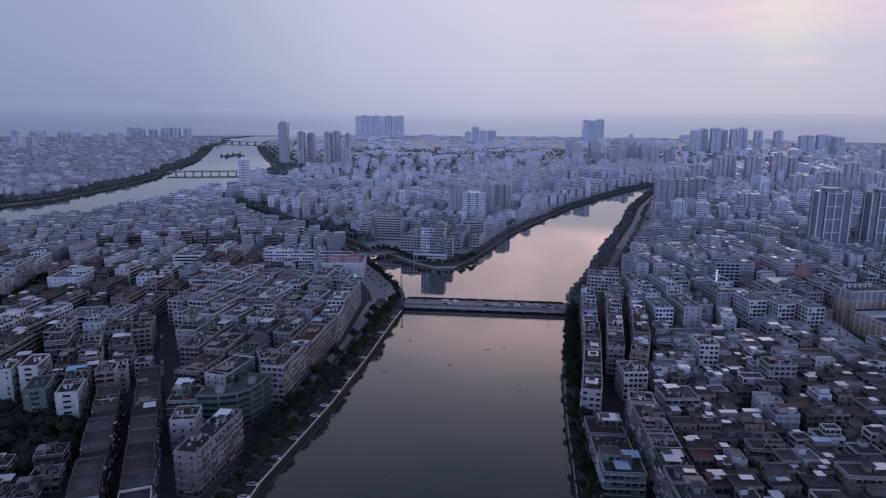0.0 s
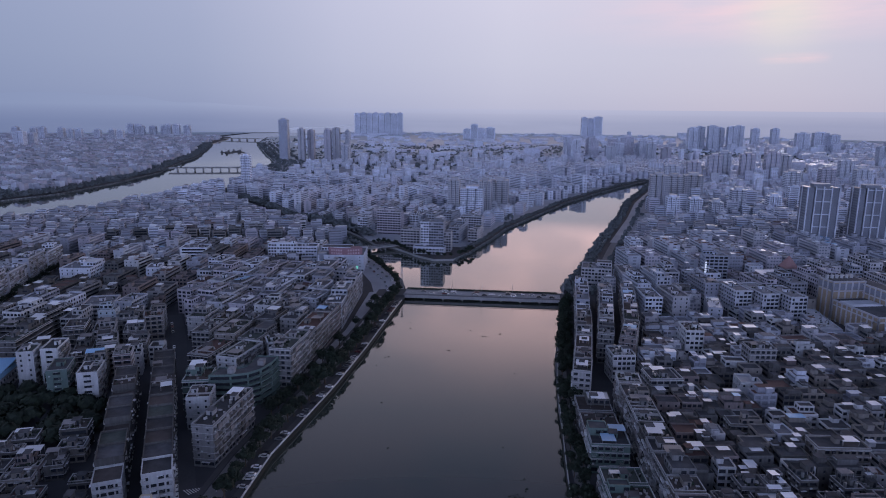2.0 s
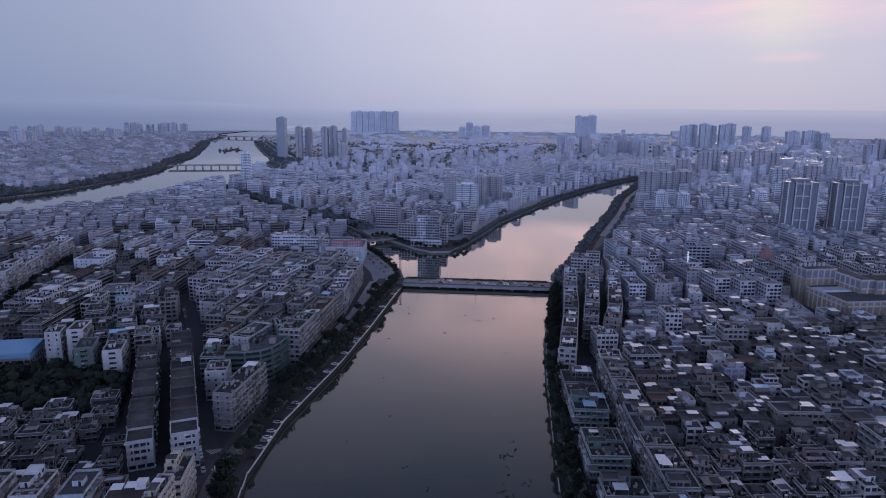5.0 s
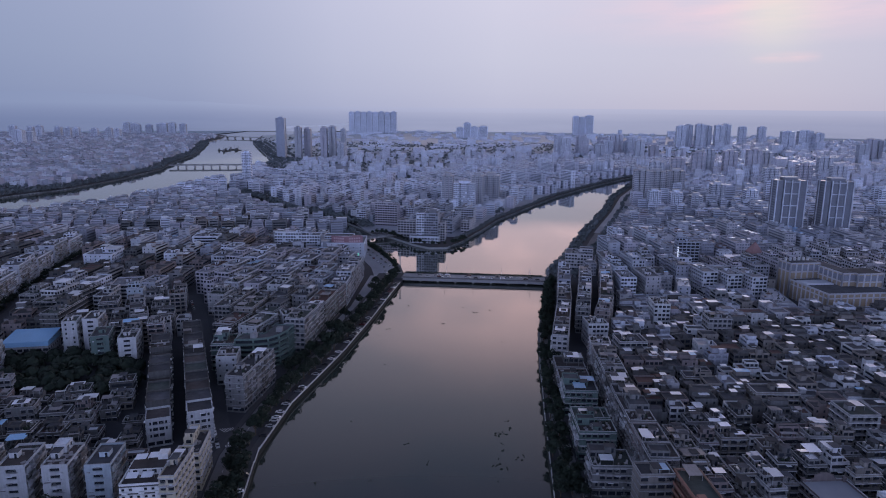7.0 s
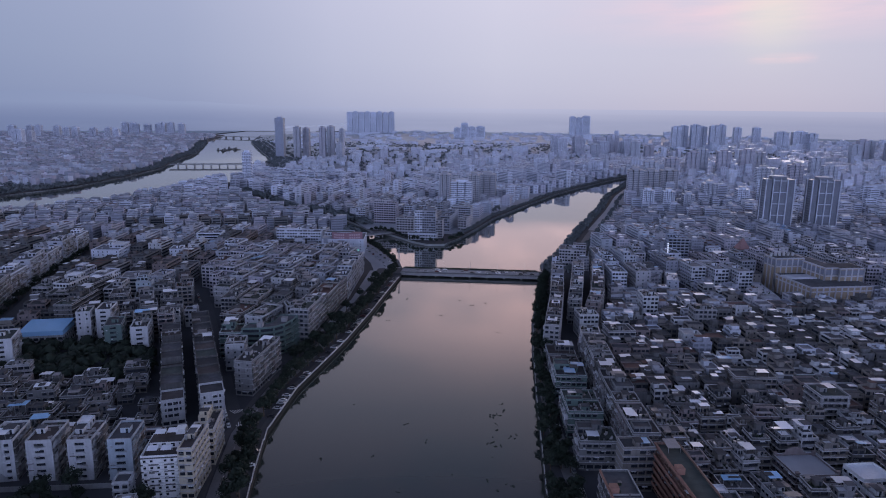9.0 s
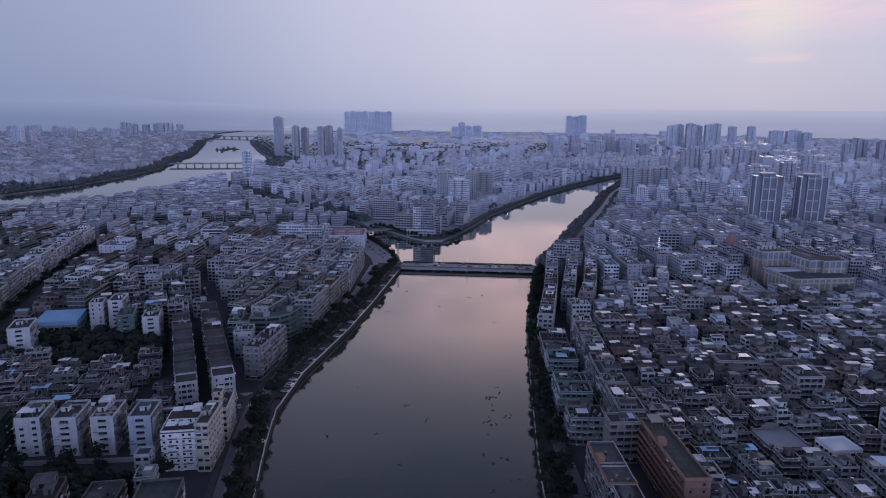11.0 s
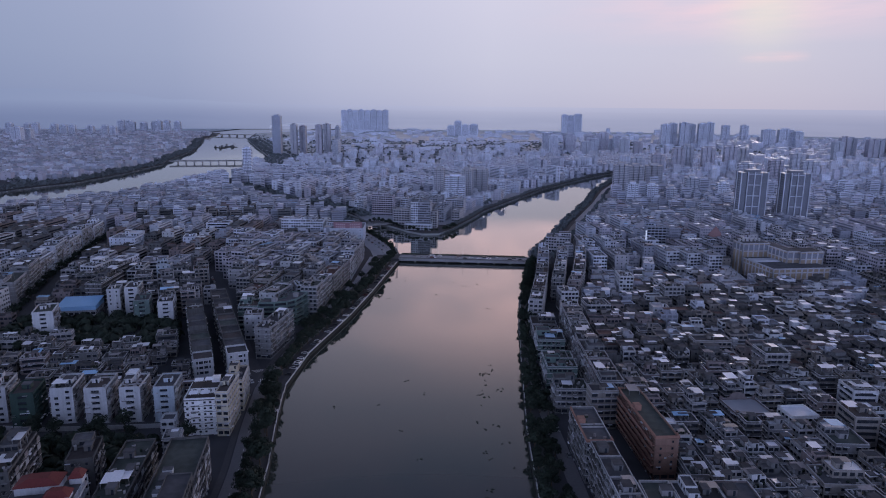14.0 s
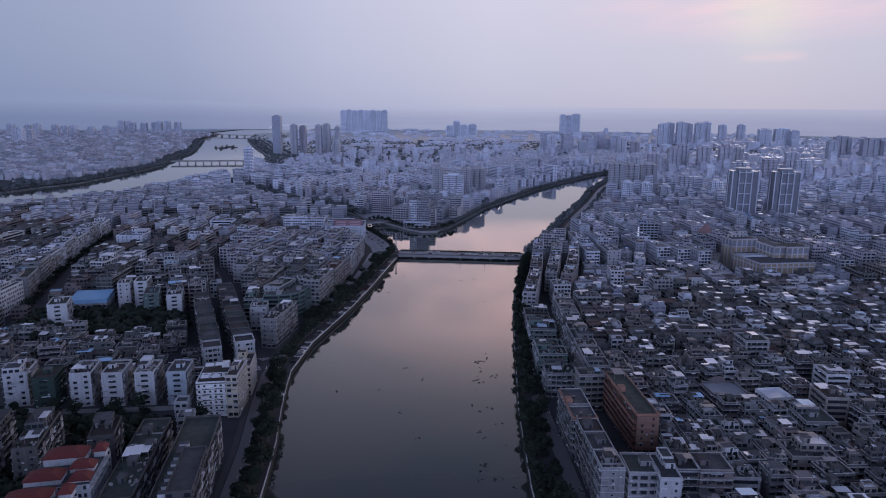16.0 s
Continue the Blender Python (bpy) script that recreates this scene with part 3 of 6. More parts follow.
        for _ in range(r.randint(0, 2)):
            if w > d:
                B.box(r.uniform(-0.4, 0.4) * w, 0, z, 0.2, d - 0.5, 0.7, slot=1)
            else:
                B.box(0, r.uniform(-0.4, 0.4) * d, z, w - 0.5, 0.2, 0.7, slot=1)
        part("rooftop_box", B, [SHEET_GREY, CONCRETE, LEAF], top, "", "stuff")


def block(name, x, y, rot, w, d, floors, wall, styles, label, category, group="", fh=3.0, shop=True, rich=1.0, ledges=True, roof=None, crown=None, bands=True):
    """A flat-roofed building with recessed windows, floor ledges, parapet and roof clutter."""
    r = random.Random(int(x * 13 + y * 7) & 0xFFFF)
    top = thing(name, x, y, LAND, rot, label, category, group)
    # Past y 430 the wall takes its hazed, paler tone.
    m = WALLS[wall] if y < 430 or wall not in HAZED_WALLS else HAZED_WALLS[wall]
    W, G, L, D = Geo(), Geo(), Geo(), Geo()
    z = 0.0
    if shop:
        shell(W, G, w, d, 0.0, 1, 3.9, tuple(s and "wide" for s in styles))
        z = 3.9
    shell(W, G, w, d, z, floors - shop, fh, styles, L if y < 340 else None, D)
    H = z + (floors - shop) * fh
    parapet(W, w, d, H, coping=L)
    part("wall", W, m, top)
    part("window", G, GLASS, top, "dark window panes", "stuff")
    if D.f:
        part("balcony_divider", D, COPING if bands and wall not in ("brown", "deepgreen") else m, top, "", "stuff")
    if bands and "deep" in styles and wall != "deepgreen":
        N = Geo()
        for side, half in ((1, w / 2), (3, w / 2)):
            if styles[side] != "deep":
                continue
            sx, bays = (1 if side == 1 else -1), max(2, round(d / 3.75))
            for k in range(floors - shop):
                for c in range(bays):
                    pick, yy = r.random(), -d / 2 + (c + 0.5) * d / bays
                    if wall == "brown":
                        N.box(sx * (half + 0.75), yy, z + k * fh - 0.16, 1.5, d / bays, 0.3)
                        N.box(sx * (half + 1.44), yy, z + k * fh + 0.14, 0.12, d / bays, 1.0)
                        continue
                    N.box(sx * (half + 0.35), yy, z + k * fh - 0.16, 0.7, d / bays - 0.02, 0.26)
                    if pick > 0.15:
                        N.box(sx * (half + 0.6), yy, z + k * fh + 0.1, 0.12, d / bays - r.uniform(0.15, 0.5), 0.85 if pick < 0.8 else 2.3, slot=r.choice((1, 2, 2, 3)))
        part("balcony", N, [COPING, m, WALLS["dark"], SHEET_GREY] if wall != "brown" else [SALMON], top, "balcony fronts, some glazed in", "stuff")
    if ledges:
        for k in range(1, floors + 1):
            zz = (3.9 if shop else fh) + (k - 1) * fh
            if zz > H + 0.01:
                break
            for cx, cy, a, b in ((0, -d / 2 - 0.14, w + 0.56, 0.28), (-w / 2 - 0.14, 0, 0.28, d), (w / 2 + 0.14, 0, 0.28, d)):
                L.box(cx, cy, zz - 0.12, a, b, 0.2)
    if L.f:
        part("ledge", L, COPING if wall not in ("white", "chalk", "brown", "deepgreen") and (bands or wall != "dark") else m, top, "", "stuff")
    if y < 310:
        A = Geo()
        for side, span, half in ((0, w, d / 2), (1, d, w / 2), (3, d, w / 2)):
            if styles[side] is None:
                continue
            for k in range(floors):
                for c in range(int(span / 2.8)):
                    pick = r.random()
                    if pick > 0.42:
                        continue
                    a, zz, q = -span / 2 + (c + r.uniform(0.3, 0.7)) * 2.8, k * fh + (0.9 if shop and k else 0.0), half + 0.3
                    if pick < 0.16:
                        size, zz, slot = (0.85, 0.42, 0.6), zz + 0.25, 0
                    elif pick < 0.3:
                        size, zz, slot = (2.1, 0.9, 0.08), zz + 2.45, 1 + int(pick * 100) % 2
                    else:
                        size, zz, slot = (1.9, 0.5, 1.3), zz + 0.95, 3
                        for bar in range(5):
                            e = a - 0.85 + bar * 0.42
                            if side == 0:
                                A.box(e, -half - 0.5, zz, 0.06, 0.05, 1.3, slot=3)
                            else:
                                A.box(half + 0.5 if side == 1 else -half - 0.5, e, zz, 0.05, 0.06, 1.3, slot=3)
                        size = (1.9, 0.5, 0.07)
                    if side == 0:
                        A.box(a, -q, zz, size[0], size[1], size[2], slot=slot)
                    else:
                        A.box(q if side == 1 else -q, a, zz, size[1], size[0], size[2], slot=slot)
        if A.f:
            part("window_awning", A, [WALLS["white"], SHEET, SHEET_GREY, STEEL], top, "awnings, cooling boxes and window cages", "stuff")
    R = Geo()
    R.box(0, 0, H - 0.2, w - 0.46, d - 0.46, 0.25)
    # Past y 430 haze is put into the roof tone too.
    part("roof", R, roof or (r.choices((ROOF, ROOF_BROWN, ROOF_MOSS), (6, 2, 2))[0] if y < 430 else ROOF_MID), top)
    clutter(top, w, d, H + 0.05, rich, m, r)
    if crown:
        crown(top, w, d, H)
    claim(x, y, w + 1.5, d + 1.5, rot)
    return top


TERRACE = ("window", "loggia", "window", "loggia")
ENDWALL = ("small", "loggia", "small", "loggia")
PLAIN = ("window", "window", None, "window")

# ---- west bank: buildings that stand out ----
FLATS = "west bank apartment blocks"
for x, y, rot, w, d, n, wall, label in (
    (-217, 160, 16, 11, 18, 6, "white", "white-tiled six-storey apartment block with dark end windows"),
    (-199, 154, 14, 10, 17, 6, "deepgreen", "apartment block wrapped in dark green building mesh"),
    (-184, 161, 12, 10, 18, 6, "white", "white-tiled six-storey apartment block with barred windows"),
    (-168, 162, 9, 10, 18, 6, "white", "white-tiled six-storey apartment block with open stair bay"),
    (-152, 163, 8, 9.5, 17, 6, "white", "narrow white-tiled apartment block with awnings"),
    (-136, 164, 8, 9.5, 17, 6, "blue", "pale blue-white apartment block with glazed end bays"),
    (-195, 304, 16, 10, 17, 6, "white", "plain white slab block with small windows"),
    (-240, 322, 16, 8.5, 13, 7, "white", "slim white apartment slab"),
    (-230, 330, 12, 9, 18, 7, "white", "white apartment slab beside its twin"),
    (-213, 307, 18, 10, 18, 6, "green", "pale green-grey apartment block"),
    (-265, 279, 20, 12, 20, 6, "white", "white apartment block at the park's edge"),
):
    block("apartment_block", x, y, rot, w, d, n, wall, ("twin" if x in (-184, -217) else "centre" if d > 16 and x < -130 else "small", "deep", "small", "deep"), label, "apartment block", FLATS, shop=False, fh=2.9, ledges=False, rich=0.35)


def hotel_balconies(top, w, d, H):
    B, K = Geo(), Geo()
    for k in range(1, 7):
        B.box(0, -d / 2 - 0.22, k * 2.9 - 0.1, w + 0.5, 0.44, 0.34)
        for sx in (-1, 1):
            B.box(sx * (w / 2 + 0.12), 0, k * 2.9 - 0.1, 0.24, d, 0.3)
        for c in (0, 2, 4):
            K.box(-w / 2 + (c + 0.7) * w / 5.4, -d / 2 - 0.5, k * 2.9 - 2.9 + 0.24, 1.9, 0.75, 0.75)
    part("floor_band", B, WALLS["dark"], top, "dark floor bands", "stuff")
    part("balcony", K, WALLS["chalk"], top, "white balcony fronts", "stuff")
    P = Geo()
    P.box(0.5, d * 0.18, H, w * 0.86, d * 0.56, 2.7)
    P.box(w * 0.28, d * 0.3, H + 2.7, 3.6, 4.2, 2.4)
    P.box(0.5, d * 0.18, H + 2.7, w * 0.88, d * 0.58, 0.18, slot=1)
    room = part("penthouse", P, [WALLS["chalk"], ROOF_BROWN], top, "set-back top floor")
    for sx in (-0.3, -0.08, 0.14, 0.34):
        Q = Geo()
        Q.box(sx * w + 0.4, -d * 0.1 - 0.04, H + 0.7, 1.5, 0.12, 1.4)
        part("pane", Q, GLASS, room, "dark window pane")
    S = Geo()
    for sx, sy, z in ((-0.26, -0.3, 2.1), (0.08, -0.3, 2.1), (-0.2, 0.16, 4.7), (0.1, 0.2, 4.7)):
        S.box(sx * w, sy * d, H + z, 4.0, 3.6, 0.12, tilt=0.3)
        for ex in (-1.8, 1.8):
            S.box(sx * w + ex, sy * d + 1.5, H + z - 1.9, 0.09, 0.09, 2.0)
    part("canopy", S, SHEET, top, "white sheet canopies")


block("guest_house", -113.5, 152.5, 9, 15.5, 19, 6, "chalk", ("guest", "guest", "guest", "guest"), "white guest house with dark floor bands, balconies and roof canopies", "guest house", fh=2.9, shop=False, rich=0.0, ledges=False, roof=ROOF_BROWN, crown=hotel_balconies)
block("apartment_block", -103.0, 153, 4, 5.6, 22, 7, "cream", ("window", "wide", None, "window"), "cream-yellow riverside apartment block with rounded bays", "apartment block", FLATS, fh=2.9)
block("apartment_block", -106, 177.5, 8, 8, 20, 5, "cream", ("window", "wide", None, "window"), "cream-yellow lower riverside block", "apartment block", FLATS)

# long terraces, house by house
for cx, cy, rot, w, n, label in ((-154, 256, 23, 10.5, 9, "narrow terrace house with bare dark roof"), (-145, 270, 23, 11, 11, "grey terrace house in a long row")):
    for k in range(n):
        d = 12.6
        f = (k - (n - 1) / 2) * (d + 0.15)
        a = radians(rot + 90)
        fl = 5 if (k % 3) else 4
        if cx == -145:
            fl = 5
        # Street shade is put into dark walls behind the white end house.
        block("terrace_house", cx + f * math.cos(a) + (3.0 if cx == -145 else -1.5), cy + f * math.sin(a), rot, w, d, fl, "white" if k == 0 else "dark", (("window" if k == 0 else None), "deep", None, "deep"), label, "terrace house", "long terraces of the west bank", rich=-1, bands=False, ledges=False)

block("apartment_block", -107.6, 258.5, -7, 9.7, 40, 6, "pale", ("small", "deep", "window", "window"), "grey corner block with balcony front towards the river", "apartment block", FLATS)


def blue_hall():
    top = thing("sports_hall", -262, 315, LAND, 12, "open concrete hall under a bright blue metal roof", "hall")
    W, R, G = Geo(), Geo(), Geo()
    shell(W, G, 25, 20, 0, 2, 4.0, ("wide", "wide", "wide", "wide"))
    R.box(0, 0, 11.0, 26, 22, 0.3, tilt=1.6)
    F = Geo()
    for fx, fy, fw, fd in ((0, -10.4, 25.6, 0.12), (0, 10.4, 25.6, 0.12), (-12.7, 0, 0.12, 20.6), (12.7, 0, 0.12, 20.6)):
        F.box(fx, fy, 8.2, fw, fd, 2.6)
    part("fascia", F, SHEET_BLUE, top, "blue sheet cladding under the eaves")
    for sx in (-1, 1):
        for sy in (-1, 0, 1):
            W.box(sx * 12, sy * 9.5, 8, 0.5, 0.5, 3.0 + 0.8 * (sy + 1))
    part("wall", W, WALLS["pale"], top)
    part("window", G, GLASS, top, "", "stuff")
    part("roof", R, SHEET_BLUE, top, "sloping bright blue sheet roof")
    claim(-262, 315, 27, 23, 12)


blue_hall()


def red_roof_house(x0, y0, rot):
    top = thing("mansion_block", x0, y0, LAND, rot, "white block with stepped red-tiled hipped roofs", "apartment block")
    W, G = Geo(), Geo()
    shell(W, G, 22, 26, 0, 6, 3.0, ("window", "loggia", "window", "loggia"))
    part("wall", W, WALLS["white"], top)
    part("window", G, GLASS, top, "", "stuff")
    F = Geo()
    F.box(0, 0, 17.9, 21.4, 25.4, 0.2)
    part("roof", F, ROOF, top)
    for x, y, w, d, z in ((-2, 6, 15, 9, 21), (6, -2, 9, 6, 19.8), (-5, -8, 13, 8, 20), (7, -9, 8, 6, 18.8), (9, 9, 5, 6, 20.4)):
        V, R = Geo(), Geo()
        V.box(x, y, 18, w - 1, d - 1, z - 18)
        R.box(x, y, z, w, d, 2.0, taper=0.55)
        p = part("penthouse", V, WALLS["white"], top)
        part("hipped_roof", R, ROOF_TILE, p, "red tiled hipped roof")
    claim(x0, y0, 23, 27, rot)


red_roof_house(-138, 63.5, 12)
red_roof_house(-135, 34.5, 12)

# long bars with balcony tiers behind the quay road
BARS = "balcony bars of the west bank"
for x, y, rot, w, d, n, wall, rich, label in (
    (-186, 88, 15, 10, 34, 6, "dark", 0.9, "long weathered bar with curved balcony tiers"),
    (-167, 92, 15, 9, 32, 6, "dark", 0.9, "narrow weathered bar with a set-back top floor"),
    (-143.5, 101, 16, 10, 18, 5, "dark", 0.7, "short grey bar behind the red-roofed block"),
    (-118.8, 78, 10, 11.5, 62, 5, "dark", 0.9, "long grey bar with bright balcony rails"),
    (-97.2, 74, 10, 14.5, 64, 6, "dark", 0.5, "long riverside bar with white stair heads and cluttered balconies"),
):
    top = block("apartment_block", x, y, rot, w, d, n, wall, ("small", "deep", None, "deep"), label, "apartment block", BARS, shop=False, rich=rich, ledges=False, roof=ROOF_BROWN if x < -140 else ROOF_MOSS, bands=False)
    B = Geo()
    for k in range(1, n):
        for c in range(int(d / 3.75)):
            yy = -d / 2 + (c + 0.5) * d / int(d / 3.75)
            for sx in (-1, 1):
                out = 0.5 + 0.35 * math.sin(c * 1.05)
                B.box(sx * (w / 2 + out / 2), yy, k * 3.0 - 0.1, out, 3.6, 0.34)
                B.box(sx * (w / 2 + out - 0.06), yy, k * 3.0 + 0.15, 0.12, 3.3, (0.8, 0.8, 2.2)[(c * 5 + k * 3) % 3], slot=1 + (c * 7 + k * 5) % 3)
    part("balcony", B, [COPING, WALLS["white"], WALLS["dark"], SHEET_GREY], top, "balcony slabs, fronts and cages", "stuff")
    if w > 14:
        for k in range(8):
            S = Geo()
            yy = -d / 2 + 3 + k * 5.0
            S.box(-2.6, yy, 18.05, 3.4, 2.2, 2.1)
            S.box(-2.6, yy - 0.1, 20.15, 3.7, 2.6, 0.14, slot=1)
            part("stair_head", S, [WALLS["white"], ROOF], top, "white stair head")
block("garden_house", -126, 140, 8, 6, 7, 3, "white", PLAIN, "small white house beside the guest house", "house", rich=0.3)
block("garden_house", -118, 124, 12, 7, 9, 3, "pale", PLAIN, "small pale house behind the riverside bar", "house", rich=0.3)
g = Geo()
for a, b in (((-232, 147), (-190, 144)), ((-190, 144), (-166, 146)), ((-166, 146), (-131, 150))):
    n = math.hypot(b[0] - a[0], b[1] - a[1])
    g.box((a[0] + b[0]) / 2, (a[1] + b[1]) / 2, LAND, n, 0.35, 2.2, math.degrees(math.atan2(b[1] - a[1], b[0] - a[0])))
piece("yard_wall", g, CONCRETE, "low pale wall along the lane behind the yard", "wall")

# riverside row of the west bank
def curved_block():
    top = thing("corner_block", -112, 305, LAND, 0, "pale green corner block with a curved balcony front", "apartment block")
    outer = [(-16, -12), (-5, -11), (3, -8), (8, -2), (11, 7), (12, 17)]
    inner = [(-14, -1), (-4, -1), (-1, 2), (0, 8), (0, 17)]
    W, G, B, R = Geo(), Geo(), Geo(), Geo()
    for a, b in zip(outer, outer[1:]):
        n = math.hypot(b[0] - a[0], b[1] - a[1])
        u = ((b[0] - a[0]) / n, (b[1] - a[1]) / n)
        facade(W, G, a, u, (u[1], -u[0]), n, 0, 6, 3.1, 1, n * 0.9, 2.1, 0.7, 1.3)
        for k in range(1, 6):
            B.box((a[0] + b[0]) / 2 + u[1] * 0.5, (a[1] + b[1]) / 2 - u[0] * 0.5, k * 3.1 - 0.1, n + 0.4, 1.0, 0.6, math.degrees(math.atan2(u[1], u[0])))
        W.box((a[0] + b[0]) / 2 - u[1] * 0.15, (a[1] + b[1]) / 2 + u[0] * 0.15, 18.6, n, 0.3, 0.9, math.degrees(math.atan2(u[1], u[0])))
    ring = outer + inner[::-1]
    for a, b in zip(ring[len(outer) - 1:], ring[len(outer):] + ring[:1]):
        W.quad((*a, 0), (*b, 0), (*b, 19.3), (*a, 19.3))
    n = len(R.v)
    R.v += [(px, py, 18.6) for px, py in ring]
    R.f.append(tuple(range(n, n + len(ring))))
    R.s.append(0)
    part("wall", W, WALLS["green"], top)
    part("window", G, GLASS, top, "", "stuff")
    part("balcony", B, WALLS["green"], top, "curved tiers of balcony fronts", "stuff")
    part("roof", R, ROOF, top)
    for px, py in ((-6, -6), (6, 6)):
        H = Geo()
        H.box(px, py, 18.6, 3.4, 4, 2.6)
        part("stair_head", H, WALLS["pale"], top)
    claim(-112, 307, 30, 32, 0)


curved_block()
block("apartment_block", -136, 301, 8, 13, 17, 5, "green", ("wide", "window", None, "window"), "pale green street block beside the curved corner", "apartment block", FLATS, rich=0.9)
block("apartment_block", -127, 280, 10, 11, 15, 5, "white", ("small", "small", None, "window"), "white-walled street block with a stepped roof", "apartment block", FLATS, rich=0.9)
RIVERSIDE = [(340, 12, 33, 7, "pale"), (364, 11, 12, 6, "grey"), (387, 13, 32, 6, "beige"), (414, 12, 20, 6, "pink"), (436, 12, 21, 6, "pale"), (459, 12, 22, 7, "grey"), (483, 12, 23, 6, "beige"), (508, 12, 22, 6, "grey")]
FRONT_W = [(-98, 285), (-92, 340), (-87, 398), (-84, 425), (-83.5, 530)]
for yc, w, d, n, wall in RIVERSIDE:
    pt = min(along(FRONT_W, w / 2, 1.0), key=lambda p: abs(p[1] - yc))
    block("apartment_block", pt[0], pt[1], pt[2] - 90, w, d, n, wall, ("window", "deep", "window", "window"), "riverside apartment block with tiers of balconies over shops" if yc != 387 else "beige riverside block with a rust-brown roof", "apartment block", "riverside row of the west bank", roof=RED_TILE if yc == 387 else None, rich=0.7)


def mall_sign(top, w, d, H):
    F, B, T = Geo(), Geo(), Geo()
    spans = 14
    for k in range(spans):
        f = (k + 0.5) / spans * 2 - 1
        x, y, turn = 4 + f * 16, -d / 2 + 2.5 + 5.0 * f * f, math.degrees(math.atan(0.62 * f))
        F.box(x, y, H, 32 / spans * 1.22, 0.6, 6.6, turn)
        F.box(x, y - 0.1, H + 6.6, 32 / spans * 1.22, 1.0, 0.5, turn)
        if k % 7 not in (0, 6):
            for row in (1.0, 3.9):
                B.box(x + 0.37 * math.sin(radians(turn)), y - 0.37, H + row, 1.5, 0.14, 1.7, turn)
    T.tube(-w / 2 + 4, -d / 2 + 4, 0, 4.6, H + 2.5, 18)
    F.box(12, 2, H, 9, 9, 4.2)
    part("billboard", F, material("faded_pink_panel", (0.27, 0.155, 0.18), 0.7, stains=0.3), top, "curved dusty mauve rooftop billboard", "stuff")
    part("lettering", B, material("faded_pale_letters", (0.46, 0.34, 0.37), 0.7), top, "unreadable pale lettering bars", "stuff")
    part("corner_drum", T, WALLS["steel"], top)
    S = Geo()
    S.box(12, -d / 2 - 0.3, 3.5, 9, 0.4, 2.6)
    part("lit_sign", S, LIT_GREEN, top, "small green lit shop sign")


block("department_store", -116.5, 613, 3, 44, 40, 5, "white", ("blank", "window", None, "blank"), "white department store with rooftop billboard", "shop building", crown=mall_sign)
block("office_block", -168, 625, 2, 48, 16, 6, "white", PLAIN, "long white office block with ribbon windows", "office")
block("office_block", -262, 612, 6, 26, 18, 6, "white", ("ribbon", "window", None, "window"), "white office block with ribbon windows", "office")
block("apartment_block", -264, 528, 12, 11, 18, 6, "white", ENDWALL, "white end-on apartment block", "apartment block", FLATS)
block("office_block", -334, 539, 4, 26, 28, 5, "white", ("small", "window", None, "window"), "broad white block beside the lit street", "office")
block("apartment_block", -259, 432, 14, 20, 24, 5, "beige", ("ribbon", "ribbon", None, "window"), "beige block with rounded ribbon windows", "apartment block", FLATS)

block("apartment_block", -238, 403, 12, 11, 10, 6, "blue", ("small", "small", None, "small"), "narrow pale blue end-on block", "apartment block", FLATS, rich=0.5)
block("car_park", -285, 380, 8, 24, 16, 5, "grey", ("loggia", "loggia", None, "loggia"), "grey open-fronted frame building with roof tanks", "frame building")
for k, (x, y, a) in enumerate(along(AVENUE, 17.5, 41.0, 60)):
    block("apartment_block", x, y, a - 90, 13, 36, 6 + k % 2, ("pale", "grey", "white", "pale")[k % 4], ("centre", "deep", None, "deep"), "long block with balcony tiers over the tree-lined avenue", "apartment block", "blocks along the avenue", rich=0.7)

# ---- east bank: buildings that stand out ----
EAST = "east bank apartment blocks"


def orange_rim(top, w, d, H):
    """A raised salmon-coloured parapet with a stepped tab over the stair."""
    E = Geo()
    for x, y, a, b in ((0, -d / 2, w + 0.5, 0.5), (-w / 2, 0, 0.5, d - 0.5)):
        E.box(x, y, H + 0.2, a, b, 1.1)
    E.box(-w / 2 + 1.6, d * 0.06, H, 3.0, 3.4, 2.6)
    E.box(w / 2 - 0.2, -d / 2 + 1.3, H, 0.5, 2.2, 1.6)
    part("roof_rim", E, SALMON, top, "salmon-orange roof rim")


block("apartment_block", 89.8, 133.5, 3.6, 9.8, 49, 6, "brown", ("small", "window", "window", "deep"), "long orange-brown block with gallery fronts", "apartment block", EAST, rich=0.0, roof=ROOF_MOSS, crown=orange_rim)
block("apartment_block", 76, 158, 4, 13, 9, 6, "beige", ("wide", None, None, None), "grey block at the end of the gallery building", "apartment block", EAST)


block("apartment_block", 62.6, 121.5, 2, 10.6, 31, 6, "grey", ("window", "window", None, "deep"), "grey riverside block with orange roof edge", "apartment block", EAST, fh=2.9, rich=0.25, crown=orange_rim)
claim(76, 130, 14, 44, 4)
for x, y, w, d, wall, style in ((76.3, 70.5, 11.4, 14.5, "pale", "wide"), (85.1, 68.6, 8, 18, "white", "small"), (93.4, 71.6, 8.4, 12, "dark", "ribbon"), (104, 71.8, 12.4, 13, "pink", "wide")):
    block("apartment_block", x, y, 0, w, d, 6, wall, (style, "small", None, "loggia"), {"wide": "six-storey slab front with rows of window bays", "small": "six-storey stair tower with white end wall", "ribbon": "recessed glazed stair bay between two slab fronts"}[style], "apartment block", EAST, rich=0.5, shop=False)
for y, d, wall in ((71.3, 13.6, "pale"), (85.6, 14.4, "grey"), (98.9, 11.6, "dark")):
    block("row_house", 64.9 - (y - 71) * 0.045, y, 2, 9, d, 6, wall, ("blank" if y < 75 else "window", "deep", None, "deep"), "riverside row house with tiers of caged balconies", "row house", "rows along the east quay", rich=0.5)
